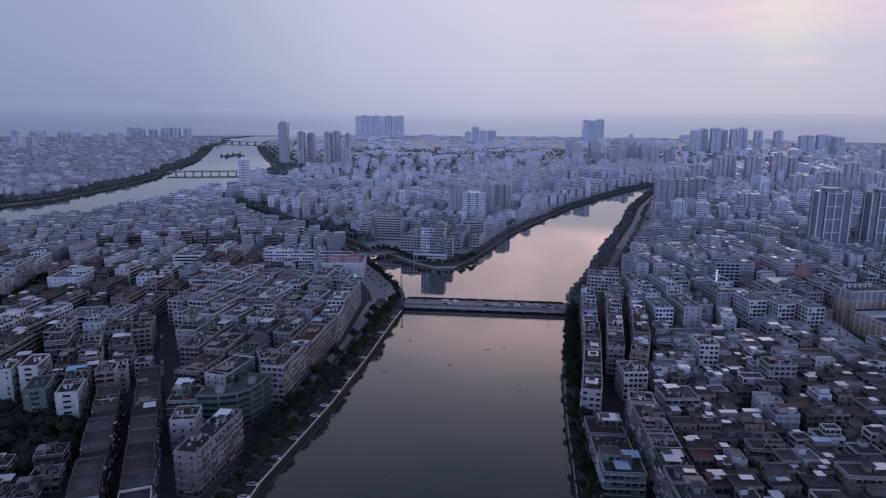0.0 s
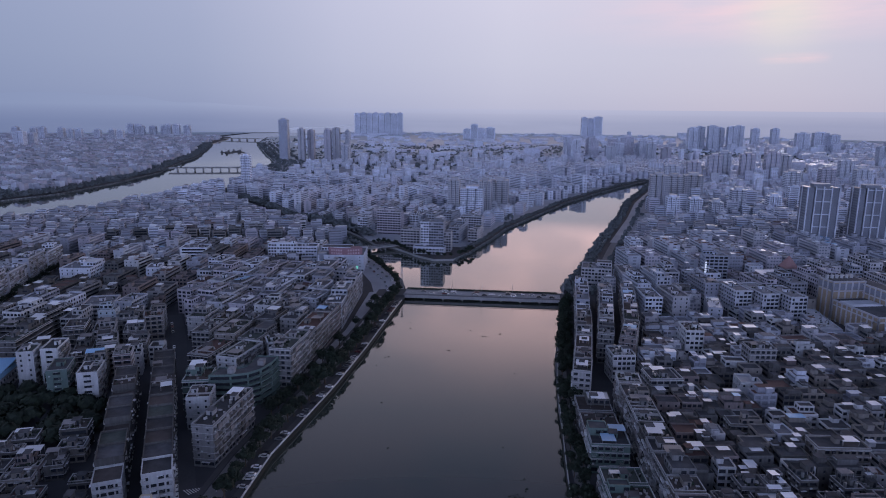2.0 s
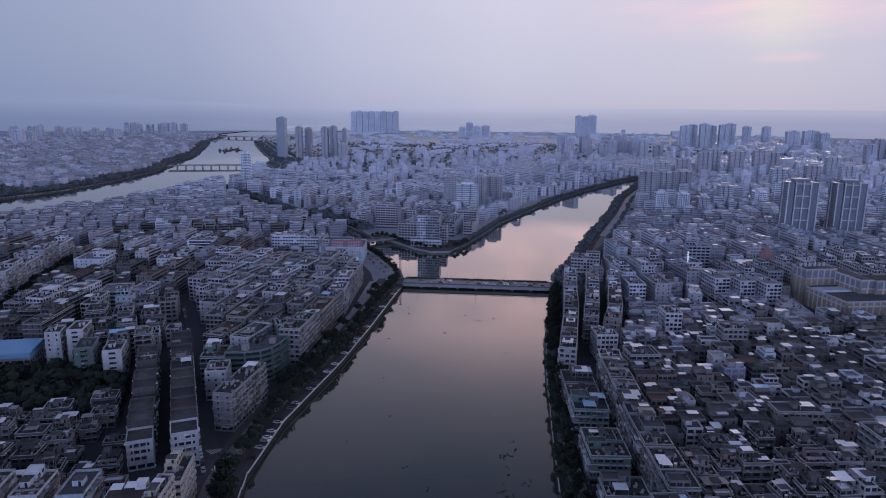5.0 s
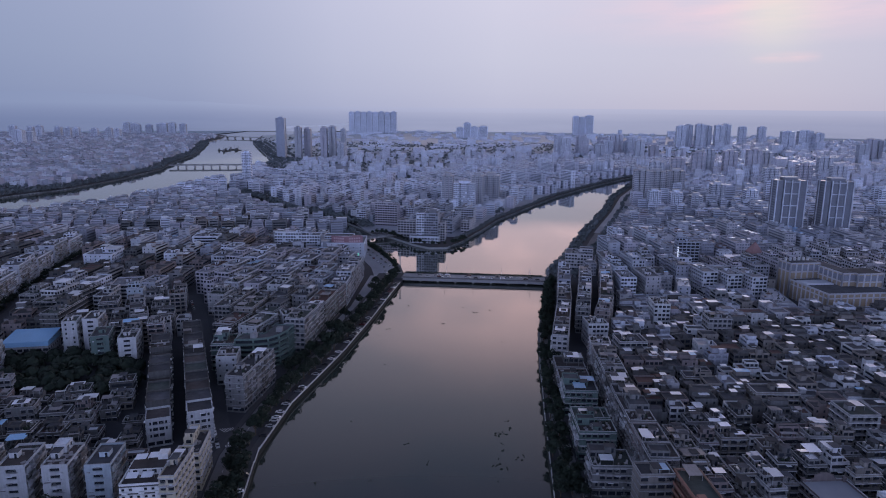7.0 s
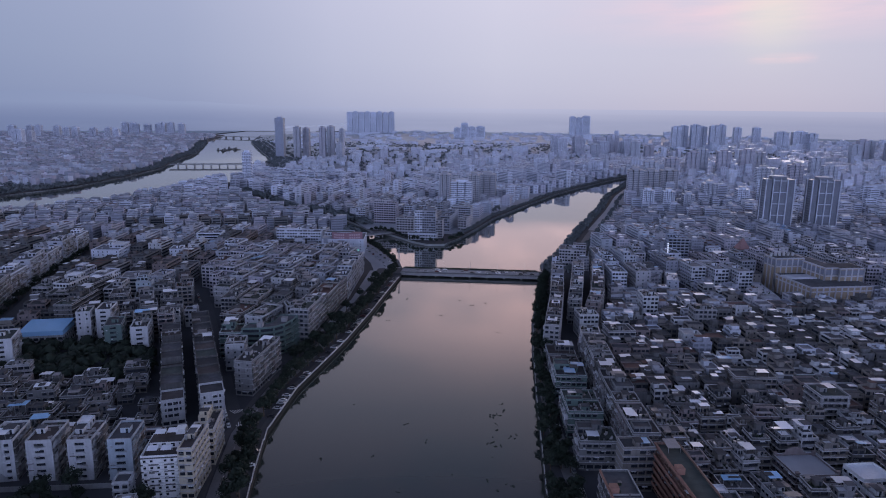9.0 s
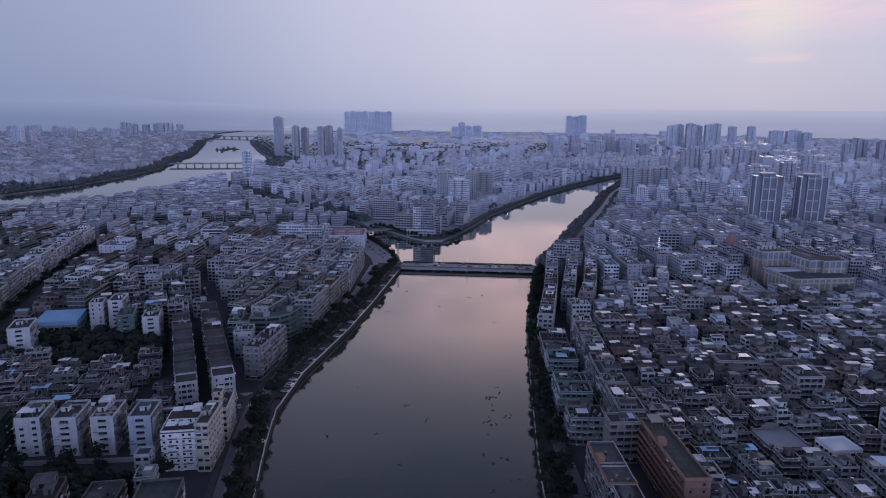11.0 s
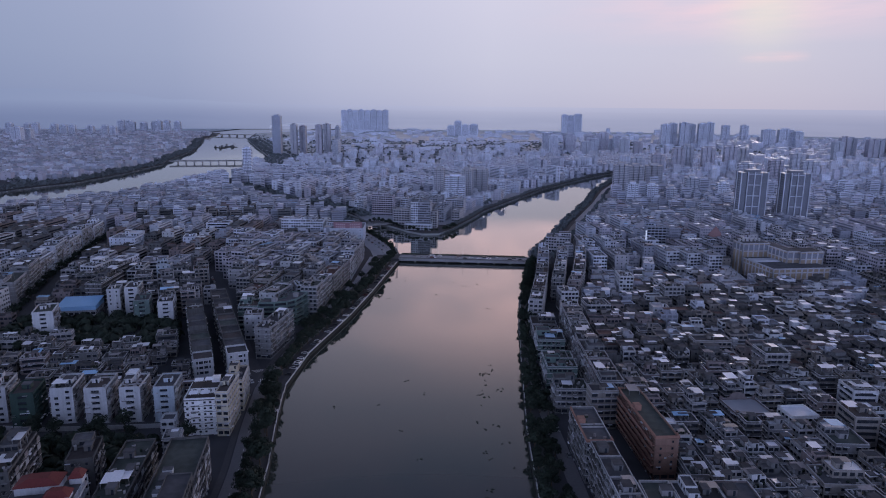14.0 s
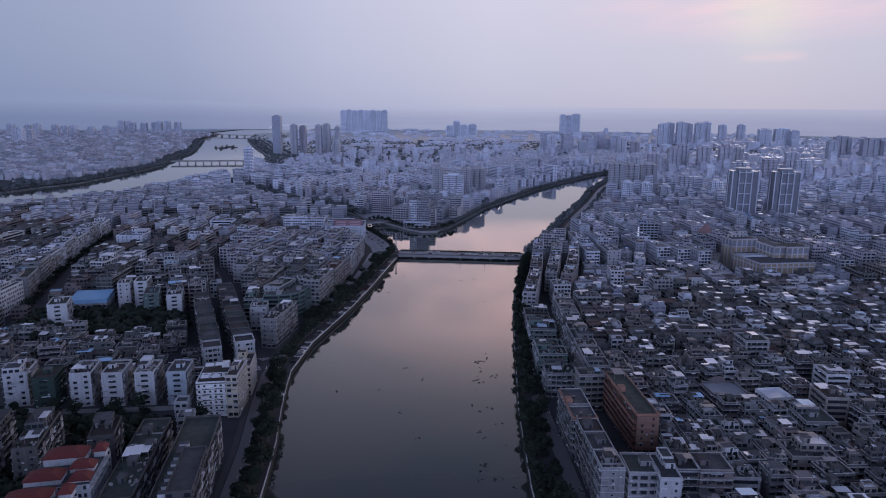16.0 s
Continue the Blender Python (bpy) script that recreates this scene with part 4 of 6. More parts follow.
for x, y0, y1, w, rot in ((101.5, 97, 121, 8.6, 0), (112.6, 96, 128, 9.0, 1), (130.5, 95, 127, 9.4, 2), (127, 129, 154, 9.4, 6), (141, 96, 126, 8.6, 1), (121.6, 97, 124, 7.0, 1)):
    n = round((y1 - y0) / 9.0)
    step = (y1 - y0) / n
    for k in range(n):
        yc = y0 + (k + 0.5) * step
        block("terrace_house", x - (yc - (y0 + y1) / 2) * math.tan(radians(rot)), yc, rot, w, step - 0.12, 3, ("white", "pale", "grey", "pale")[(k + int(x)) % 4], ("window" if k == 0 else None, "window", None, "window"), "low terrace house with dark roof and pale parapet rim", "terrace house", "low terraces of the east bank", rich=0.62, ledges=False, shop=False)
for x, y, w, d, n, wall, st in ((152, 92, 18, 14, 4, "beige", "window"), (172, 124, 14, 16, 4, "pale", "window"), (190, 143, 11, 16, 5, "beige", "ribbon"), (207, 171, 12, 14, 5, "white", "ribbon")):
    block("apartment_block", x, y, -2, w, d, n, wall, (st, "window", None, st), "mid-rise village block with banded balconies" if st == "ribbon" else "low grey block with pale parapet rim", "apartment block", EAST, rich=0.6, ledges=False)
block("apartment_block", 107, 314, 4, 17, 15, 5, "pale", ("wide", "window", None, "window"), "pale square block with rows of windows", "apartment block", EAST)
block("apartment_block", 146, 386, -2, 11, 18, 6, "white", PLAIN, "slim white block with light sheet roof", "apartment block", EAST)
block("apartment_block", 174, 352, 0, 15, 12, 6, "pale", PLAIN, "pale block standing above low houses", "apartment block", EAST)
block("apartment_block", 183.5, 213.5, 2, 14, 15, 6, "pale", ("loggia", "loggia", None, "loggia"), "pale tiered block with continuous balconies", "apartment block", EAST)
block("white_house", 153.5, 317, -4, 11, 12, 4, "white", ("small", "small", None, "small"), "white cube-like house with pale roof terrace", "house", roof=ROOF_PALE, rich=0.4)
block("apartment_block", 163, 248, 0, 22, 11, 4, "beige", ("window", "window", None, "small"), "dark beige long house with rows of small windows", "apartment block", EAST, rich=0.6)
block("town_house", 93, 348, 4, 13, 16, 5, "white", PLAIN, "white house with stepped roof terraces", "house")
block("town_house", 166, 285, 0, 12, 9, 3, "white", PLAIN, "white house under a dark red roof", "house", roof=RED_TILE, rich=0.2)
block("town_house", 215, 394, 6, 18, 9, 3, "pink", PLAIN, "low house with a dark red roof", "house", roof=RED_TILE, rich=0.2)
block("town_house", 133, 273, -2, 14, 9, 3, "beige", PLAIN, "low house round a roof court edged in white sheet", "house", rich=0.6)
for x, y in ((214, 492), (231, 484), (248, 476)):
    block("apartment_block", x, y, 6, 13, 34, 6, "pale", ("wide", "window", None, "loggia"), "pale slab block with deep balcony bays", "apartment block", EAST, rich=0.5)
block("market_hall", 257, 445, -7, 14, 50, 2, "grey", ("small", "small", None, "small"), "long low market hall with a pale sheet roof", "market hall", roof=ROOF_PALE, rich=0.0, ledges=False)
block("workshop", 189, 464, -14, 10, 32, 4, "grey", ("small", "small", None, "small"), "narrow workshop under a white sheet roof", "workshop", roof=SHEET, rich=0.0, ledges=False)


def ornate_gable(top, w, d, H):
    G = Geo()
    for k in range(9):
        f = k / 4 - 1
        G.box(f * 4.4, d / 2 - 0.3, H + 0.9, 1.12, 0.5, 0.6 + 2.4 * max(0.0, 1 - f * f) ** 0.5)
    for x in (-w / 2 + 0.6, w / 2 - 0.6):
        for y in (-d / 2 + 0.6, d / 2 - 0.6):
            G.box(x, y, H, 1.2, 1.2, 1.7)
            G.box(x, y, H + 1.7, 1.5, 1.5, 0.25)
    part("gable", G, WALLS["pink"], top, "ornate rounded gable and corner piers", "stuff")


block("market_hall", 170, 156, 7, 13.5, 12, 3, "chalk", ("window", "window", None, "window"), "white market hall with pale sheet roof", "hall", roof=SHEET, rich=-1, ledges=False, shop=False)
block("assembly_hall", 146, 159, 5, 18, 17, 3, "pink", PLAIN, "pinkish hall with ornate gable parapet", "hall", roof=FAR_PAVING, rich=-1, crown=ornate_gable)


def upright_sign(top, w, d, H):
    S = Geo()
    for k in range(5):
        S.box(-w / 2 + 1.2, -d / 2 + 0.6, H + 1.2 + k * 2.0, 1.3, 0.4, 1.3)
    S.box(-w / 2 + 1.2, -d / 2 + 1.0, H, 1.8, 0.3, 11.5, slot=1)
    part("lit_sign", S, [LIT_WHITE, IRON], top, "upright lit sign of white blocks")


block("office_block", 212, 540, -2, 14, 20, 6, "white", PLAIN, "white block with a lit upright roof sign", "office", crown=upright_sign)
block("office_block", 226, 566, -2, 20, 14, 9, "steel", ("loggia", "window", None, "window"), "grey tower with tall vertical window bays", "office")
block("hotel", 122, 566, -12, 26, 24, 5, "beige", ("window", "window", None, "window"), "beige riverside hotel with round rooftop terrace", "hotel")


def piers_of(W, x0, y0, x1, y1, z0, z1, n, t=1.1):
    for k in range(n + 1):
        f = k / n
        W.box(x0 + (x1 - x0) * f, y0 + (y1 - y0) * f, z0, t, t, z1 - z0)


def ochre_complex():
    top = thing("shopping_complex", 309, 456, LAND, 8, "ochre-tiled shopping complex round a court with pale pilasters", "shopping complex")
    for name, x, y, w, d, h in (("podium", 0, -6, 54, 46, 16), ("left_wing", -14, 27, 26, 16, 29), ("back_wing", 4, 12, 12, 44, 27), ("right_wing", 20, -4, 22, 18, 27)):
        W, P, G, R = Geo(), Geo(), Geo(), Geo()
        W.box(x, y, 0, w, d, h - 1)
        for sy in (-1, 1):
            piers_of(P, x - w / 2, y + sy * d / 2, x + w / 2, y + sy * d / 2, 0, h, max(2, int(w / 5)))
        for sx in (-1, 1):
            piers_of(P, x + sx * w / 2, y - d / 2, x + sx * w / 2, y + d / 2, 0, h, max(2, int(d / 5)))
        for ww, dd, zz in ((w + 1.2, d + 1.2, h - 1), (w + 0.9, d + 0.9, h * 0.72)):
            P.box(x, y, zz, ww, dd, 0.9)
        R.box(x, y, h - 0.05, w - 1.5, d - 1.5, 0.2)
        if name != "podium":
            G.box(x, y, h * 0.72 + 1.3, w + 0.16, d + 0.16, h * 0.28 - 3.2)
        p = part(name, W, WALLS["yellow"], top, "ochre tiled walls")
        if G.f:
            part("window", G, GLASS_MID, p, "band of tall top-floor windows", "stuff")
        part("pilaster", P, HAZED_WALLS["beige"], p, "pale pilasters and cornices", "stuff")
        part("roof", R, ROOF, p)
    C = Geo()
    C.box(-16, 2, 16.2, 24, 13, 0.9)
    C.box(-16, 2, 17.1, 20, 10, 0.3)
    part("skylight_hall", C, ROOF_LIGHT, top, "pale roof over the court")
    T = Geo()
    for k in range(6):
        T.tube(-26 + k * 4, 28, 29.1, 1.1, 2.8, 10)
    part("cooling_tower", T, WALLS["white"], top, "white rooftop cooling towers", "stuff")
    claim(309, 456, 58, 66, 8)


ochre_complex()


def tent_tower():
    top = thing("spire_building", 289, 560, LAND, 6, "pale block with a red pyramid roof", "office")
    W, G, R, S = Geo(), Geo(), Geo(), Geo()
    shell(W, G, 16, 16, 0, 6, 3.2, ("window",) * 4)
    R.box(0, 0, 19.2, 12, 12, 10, taper=0.93)
    for x, w in ((-18, 20), (17, 14)):
        S.box(x, -2, 14, w, 16, 0.3, tilt=1.5)
        W.box(x, -2, 0, w - 1, 15, 14)
    part("wall", W, WALLS["pale"], top)
    part("window", G, GLASS, top, "", "stuff")
    part("pyramid_roof", R, HAZED_RED, top, "red pyramid roof, haze put into its colour")
    part("canopy", S, SHEET, top, "white membrane canopies")
    claim(289, 560, 52, 20, 6)


tent_tower()


def point_hotel():
    top = thing("hotel", -31, 697, LAND, -6, "white and grey hotel tower over a white podium", "hotel")
    for name, x, y, w, d, z, floors, mat, style in (("white_wing", -9, 0, 9, 16, 0, 11, HAZED_WALLS["white"], "window"), ("grey_wing", 3.5, 1, 16, 18, 0, 11, HAZED_WALLS["dark"], "window"), ("brown_wing", 15, 7, 8, 16, 0, 7, HAZED_WALLS["beige"], "window"), ("podium", -3, -11, 34, 12, 0, 2, HAZED_WALLS["white"], "wide")):
        W, G, sub, gl, R = Geo(), Geo(), Geo(), Geo(), Geo()
        shell(sub, gl, w, d, z, floors, 3.0 if floors > 2 else 3.6, (style, "small", None, "window"))
        H = floors * (3.0 if floors > 2 else 3.6)
        parapet(sub, w, d, H, 1.0, 0.3)
        for src, dst in ((sub, W), (gl, G)):
            dst.v += [(a + x, b + y, c) for a, b, c in src.v]
            dst.f += src.f
            dst.s += [0] * len(src.f)
        for k in range(1, floors):
            W.box(x, y - d / 2 - 0.15, k * 3.0 - 0.15, w + 0.4, 0.3, 0.3)
        R.box(x, y, H - 0.1, w - 0.7, d - 0.7, 0.3)
        if floors == 11:
            R.box(x + 1, y + 2, H + 0.2, w * 0.5, d * 0.4, 3.2)
        p = part(name, W, mat, top, "", "stuff" if floors == 11 else "")
        part("window", G, GLASS, p, "", "stuff")
        part("roof", R, ROOF_MID, p)
    C = Geo()
    for k in range(9):
        C.tube(-19 + k * 4, -18.2, 0, 0.35, 6.2, 8)
    C.box(-3, -17.7, 6.2, 34.5, 1.4, 0.6)
    part("portico", C, HAZED_WALLS["white"], top, "white columns under a flat canopy")
    claim(-31, 694, 44, 44, -6)


point_hotel()
for x, y, rot, w, d, n, wall, label in ((-58, 726, -10, 22, 13, 6, "beige", "brown-grey apartment block behind the promenade"), (-90, 799, -10, 30, 16, 9, "pink", "broad pinkish nine-storey block by the side channel"), (-124, 812, -16, 13, 16, 6, "white", "white block above the canal trees"),
                                        (13, 812, -14, 27, 16, 7, "pale", "pale seven-storey block above the green bank"), (-4, 762, -14, 12, 46, 6, "grey", "long grey block running back from the hotel"), (-26, 768, -14, 12, 50, 6, "beige", "long beige block running back from the hotel"), (16, 762, -14, 11, 30, 4, "beige", "low brown block on the green bank"),
                                        (-56, 850, -14, 11, 52, 6, "white", "long white terrace behind the point"), (-36, 858, -14, 11, 50, 6, "pale", "long pale terrace behind the point"), (-14, 862, -14, 11, 44, 6, "grey", "long grey terrace behind the point")):
    block("apartment_block", x, y, rot, w, d, n, wall, ("wide", "window", None, "window"), label, "apartment block", "blocks on the river point", rich=0.6, ledges=False)


# ---- generic town ----
def bake(dst, src, x, y, rot, slot):
    c, s = math.cos(radians(rot)), math.sin(radians(rot))
    n = len(dst.v)
    dst.v += [(x + a * c - b * s, y + a * s + b * c, z + LAND) for a, b, z in src.v]
    dst.f += [tuple(k + n for k in f) for f in src.f]
    dst.s += [slot] * len(src.f)


PALETTE = ["white", "pale", "grey", "beige", "pink", "dark"]
# Materials of the joined blocks at four steps of painted haze.
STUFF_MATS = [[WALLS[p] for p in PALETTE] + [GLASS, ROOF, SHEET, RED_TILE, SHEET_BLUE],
              [HAZED_WALLS[p] for p in PALETTE] + [GLASS_MID, ROOF_MID, SHEET, RED_TILE, SHEET_BLUE],
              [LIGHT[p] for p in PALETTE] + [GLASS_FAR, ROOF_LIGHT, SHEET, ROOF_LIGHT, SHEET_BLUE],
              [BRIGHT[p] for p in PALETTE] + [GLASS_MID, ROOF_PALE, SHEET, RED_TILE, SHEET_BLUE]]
counts = {}
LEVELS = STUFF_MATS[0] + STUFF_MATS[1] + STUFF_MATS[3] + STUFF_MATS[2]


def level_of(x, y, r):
    """Haze painted in by distance: dark walls by the river, paler further out, dark again over the western river."""
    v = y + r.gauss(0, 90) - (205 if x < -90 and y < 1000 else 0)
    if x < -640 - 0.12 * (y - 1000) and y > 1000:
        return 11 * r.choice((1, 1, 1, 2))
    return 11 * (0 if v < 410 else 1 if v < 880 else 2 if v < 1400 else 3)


def far_block(dst, x, y, rot, w, d, floors, wall, r, fine):
    rot += r.uniform(-3, 3)
    W, G, R, S = Geo(), Geo(), Geo(), Geo()
    long_bar = d > 1.6 * w
    if fine and y < (1500 if x < 150 or long_bar else 1150):
        front = r.choice(("centre", "small", "window")) if long_bar else r.choice(("wide", "small", "window")) if fine > 1 else "ribbon"
        shell(W, G, w, d, 0, floors, 3.0, (front, "ribbon" if x < 120 else None, None, "ribbon" if x > -120 else None))
        if long_bar and y < 760:
            sx = 1 if x < 0 else -1
            for k in range(1, floors):
                W.box(sx * (w / 2 + 0.45), 0, k * 3.0 - 0.1, 0.9, d * 0.96, 0.95)
    else:
        shell(W, G, w, d, 0, floors, 3.0, (None,) * 4)
    H = floors * 3.0
    if y < 1500:
        parapet(W, w, d, H, 0.8, 0.25)
    R.quad((-w / 2 + 0.25, -d / 2 + 0.25, H), (w / 2 - 0.25, -d / 2 + 0.25, H), (w / 2 - 0.25, d / 2 - 0.25, H), (-w / 2 + 0.25, d / 2 - 0.25, H))
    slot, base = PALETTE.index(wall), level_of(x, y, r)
    tops = []
    if long_bar:
        n = max(1, int(d / 9))
        for k in range(n):
            cy = -d / 2 + (k + 0.5) * d / n
            if k and y < 1150:
                W.box(0, cy - d / n / 2, H, w - 0.5, 0.22, 0.7)
            if r.random() < 0.7:
                tops.append((r.uniform(-0.25, 0.25) * w, cy, r.uniform(2.6, 5.0), r.uniform(2.8, 5.0)))
    else:
        if r.random() < 0.45 and fine:
            pw, pd = w * r.uniform(0.4, 0.8), d * r.uniform(0.35, 0.6)
            tops.append((r.choice((-1, 1)) * (w - pw) / 2, r.choice((-1, 1, 1)) * (d - pd) / 2, pw, pd))
        if r.random() < 0.5:
            tops.append((r.uniform(-0.3, 0.3) * w, r.uniform(-0.35, 0.35) * d, min(3.0, w * 0.4), min(3.4, d * 0.4)))
    for px, py, pw, pd in tops:
        rise = r.uniform(2.2, 3.0)
        W.box(px, py, H + 0.01, pw, pd, rise)
        (S if r.random() < 0.34 else R).box(px, py, H + rise + 0.02, pw + 0.4, pd + 0.4, 0.14)
    if r.random() < 0.22:
        S.box(r.uniform(-0.2, 0.2) * w, r.uniform(-0.3, 0.3) * d, H + r.uniform(1.7, 2.1), w * 0.45, min(d * 0.35, 7), 0.1)
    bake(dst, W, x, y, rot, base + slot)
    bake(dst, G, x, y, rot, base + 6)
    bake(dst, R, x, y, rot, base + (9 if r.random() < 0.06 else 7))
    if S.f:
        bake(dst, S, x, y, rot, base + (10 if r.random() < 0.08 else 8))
    claim(x, y, w + 1, d + 1, rot)


def fill(name, zone, rot, wr, dr, gx, gy, fl, weights, kind, limit=0, near=0, street=0, fine=1, label="", group="", skip=0.05, seed=1, keep=7):
    """Rows of buildings over a zone of the plan: the first ones as things of their own, the rest joined."""
    r = random.Random(seed)
    dst = Geo()
    c, s = math.cos(radians(rot)), math.sin(radians(rot))
    us = [x * c + y * s for x, y in zone]
    vs = [-x * s + y * c for x, y in zone]
    v = min(vs)
    row = 0
    while v < max(vs):
        d0 = r.uniform(*dr)
        u = min(us) + r.uniform(0, 6)
        col = 0
        while u < max(us):
            w = r.uniform(*wr)
            d = d0 * r.uniform(0.85, 1.0)
            cu, cv = u + w / 2, v + d / 2 + r.uniform(-0.6, 0.6)
            x, y = cu * c - cv * s, cu * s + cv * c
            if not inside((x, y), zone) or inside((x, y), PARK) or not seen(x, y) or not vacant(x, y, w, d, rot) or not dry(x, y, w, d, rot, keep):
                u += 3.0 if near else w + 3.0
                continue
            u += w + r.uniform(*gx)
            col += 1
            if street and col % street == 0:
                u += 5
            if r.random() < skip:
                continue
            floors = r.choices(range(fl[0], fl[1] + 1), [1.0 if k in fl else 2.5 for k in range(fl[0], fl[1] + 1)])[0]
            if y > 950 and x > -300 and r.random() < 0.07:
                floors += r.randint(3, 7)
            wall = r.choices(PALETTE, weights)[0]
            if counts.get(kind, 0) < limit and y < near:
                counts[kind] = counts.get(kind, 0) + 1
                if kind == "village_house":
                    st = r.choice((("window", "window", None, "window"), ("wide", "window", None, "small"), ("loggia", "small", None, "window"), ("ribbon", "window", None, "window")))
                elif kind == "street_block":
                    st = (r.choice(("wide", "window", "small")), "deep", None, "window")
                else:
                    st = r.choice((TERRACE, ENDWALL, ("loggia", "window", None, "window"), ("wide", "loggia", None, "loggia"), PLAIN))
                tone = {"white": "white-tiled", "pale": "pale rendered", "grey": "weathered grey", "beige": "beige-tiled", "pink": "pinkish-tiled", "dark": "dark weathered"}[wall]
                tall = ("one", "two", "three", "four", "five", "six", "seven", "eight", "nine")[floors - 1]
                roof = RED_TILE if r.random() < 0.05 else None
                block(kind, x, y, rot + r.uniform(-5, 5), w, d, floors, wall, st, f"{tone} {tall}-storey {label}", kind.replace("_", " "), group, rich=0.52 if kind == "street_block" else 1.0, shop=r.random() < 0.5, ledges=kind != "village_house" or r.random() < 0.4, roof=roof)
            else:
                far_block(dst, x, y, rot, w, d, floors, wall, r, fine)
        v += d0 + r.uniform(*gy)
        row += 1
    if dst.f:
        me = mesh_of(name, dst, LEVELS)
        tagged(new(name, me), "dense rows of weathered flat-roofed " + ("houses" if kind == "village_house" else "apartment blocks"), "buildings", "", "stuff")


# rows along the east quay
r5 = random.Random(5)
NEAR_ROW = along(EAST_FRONT, -8.4, 1.0)
NEAR_BACK = along(EAST_FRONT, -27.2, 1.0)
FAR_ROWS = [[(63.6, 308), (66.4, 321), (79.6, 391), (87, 438), (97, 505)], [(76.3, 308), (78.9, 321), (93.6, 391), (105, 446), (116, 505)], [(91.4, 330), (95, 345), (109.7, 391), (122, 446), (133, 505)]]
for marks, width, start, stop, off in [(NEAR_ROW, 16.4, 139.0, 306.0, 0), (NEAR_BACK, 11.4, 166.0, 300.0, 1)] + [(along(line, 0, 1.0), 9.4, line[0][1], 498.0, k) for k, line in enumerate(FAR_ROWS)]:
    pos = start
    for x, y, a in marks:
        if y < pos or y > stop:
            continue
        d = r5.uniform(9, 17) if start < 300 else r5.uniform(12, 21)
        fl = (r5.choice((3, 4, 4)), 6)[off] if start < 300 else r5.choices((5, 6, 7), (1.5, 6, 0.5))[0]
        pt = min(marks, key=lambda p: abs(p[1] - (y + d / 2)))
        pos = y + d + (0.3 if r5.random() < 0.85 else 2.4)
        if vacant(pt[0], pt[1], width - 1, d - 1, pt[2] - 90):
            wall = r5.choices(PALETTE + ["green", "blue"], (1, 3, 6, 3, 3, 5, 1, 0.2) if start < 300 else (2, 4, 4, 3, 4, 2.5, 0.2, 0.2))[0]
            if 172 < y < 250 and off == 0 and r5.random() < 0.5:
                wall = "green"
            house = block("row_house", pt[0], pt[1], pt[2] - 90, width, d, fl, wall, ("window", "deep", None, "deep"), "tall narrow riverside row house, " + wall + " walls", "row house", "rows along the east quay", rich=0.8, bands=False)
            B = Geo()
            bays = max(2, round(d / 3.75))
            for k in range(1, fl):
                for c in range(bays):
                    if r5.random() < 0.8:
                        B.box(-width / 2 - 0.4, -d / 2 + (c + 0.5) * d / bays, 0.9 + k * 3.0 - 0.1, 0.8, d / bays * r5.uniform(0.6, 0.9), r5.choice((0.9, 0.9, 1.0, 2.2)), slot=r5.randrange(3))
            part("balcony", B, [WALLS["pale"], WALLS["white"], SHEET_GREY], house, "balcony fronts and glazed cages", "stuff")

PARK = [(-288, 262), (-178, 250), (-170, 285), (-196, 296), (-205, 330), (-248, 302), (-288, 305)]

BAR = (2, 3, 5, 3, 3, 4)
fill("west_town", [(-330, 38), (-86, 38), (-92, 114), (-350, 114)], 5, (9, 12), (18, 34), (3, 7), (3, 7), (4, 5), (0.5, 2, 5, 3, 2, 6), "apartment_block", 260, 700, 4, label="apartment block", group="blocks of the west bank", seed=11)
fill("west_town_low", [(-330, 176), (-125, 176), (-150, 262), (-330, 262)], 12, (7, 13), (7, 11), (0.8, 4), (0.8, 4), (1, 3), (1, 2, 4, 3, 1, 9), "village_house", 90, 330, 0, label="town house", group="low houses of the west bank", seed=12, skip=0.14)
fill("west_quarter", [(-121, 296), (-106, 334), (-101, 400), (-98, 575), (-222, 575), (-204, 440), (-152, 324)], -9, (11, 13), (20, 32), (3.5, 6), (1, 4.5), (5, 6), (3, 4, 4, 3, 3, 1), "street_block", 60, 600, 0, label="street block with balcony tiers", group="blocks of the west bank", seed=71, skip=0.02, fine=2)
fill("west_streets", [(-260, 262), (-100, 225), (-92, 300), (-88, 420), (-230, 430)], 23, (9, 12), (10, 22), (0.5, 5), (0.5, 5), (4, 6), BAR, "apartment_block", 260, 700, 3, label="street block", group="blocks of the west bank", seed=31)
fill("west_mid", [(-520, 240), (-100, 240), (-80, 420), (-60, 560), (-120, 690), (-600, 690)], 0, (10, 13), (24, 48), (5, 9), (6, 12), (5, 6), BAR, "apartment_block", 260, 470, 5, label="apartment block", group="blocks of the west bank", seed=13, fine=2)
fill("west_far", [(-640, 690), (-118, 690), (-160, 790), (-260, 870), (-400, 1080), (-480, 1280), (-700, 1280)], 12, (9, 17), (10, 14), (2, 6), (5, 9), (5, 7), (2, 3, 5, 4, 4, 4), "far_block", seed=14)
fill("west_gaps", [(-560, 240), (-100, 240), (-90, 420), (-95, 560), (-130, 690), (-640, 690)], 14, (8, 12), (8, 15), (0.6, 3), (0.6, 3), (3, 5), BAR, "far_house", seed=51, fine=2)
VILL = (3.5, 3, 4, 4, 2, 5)
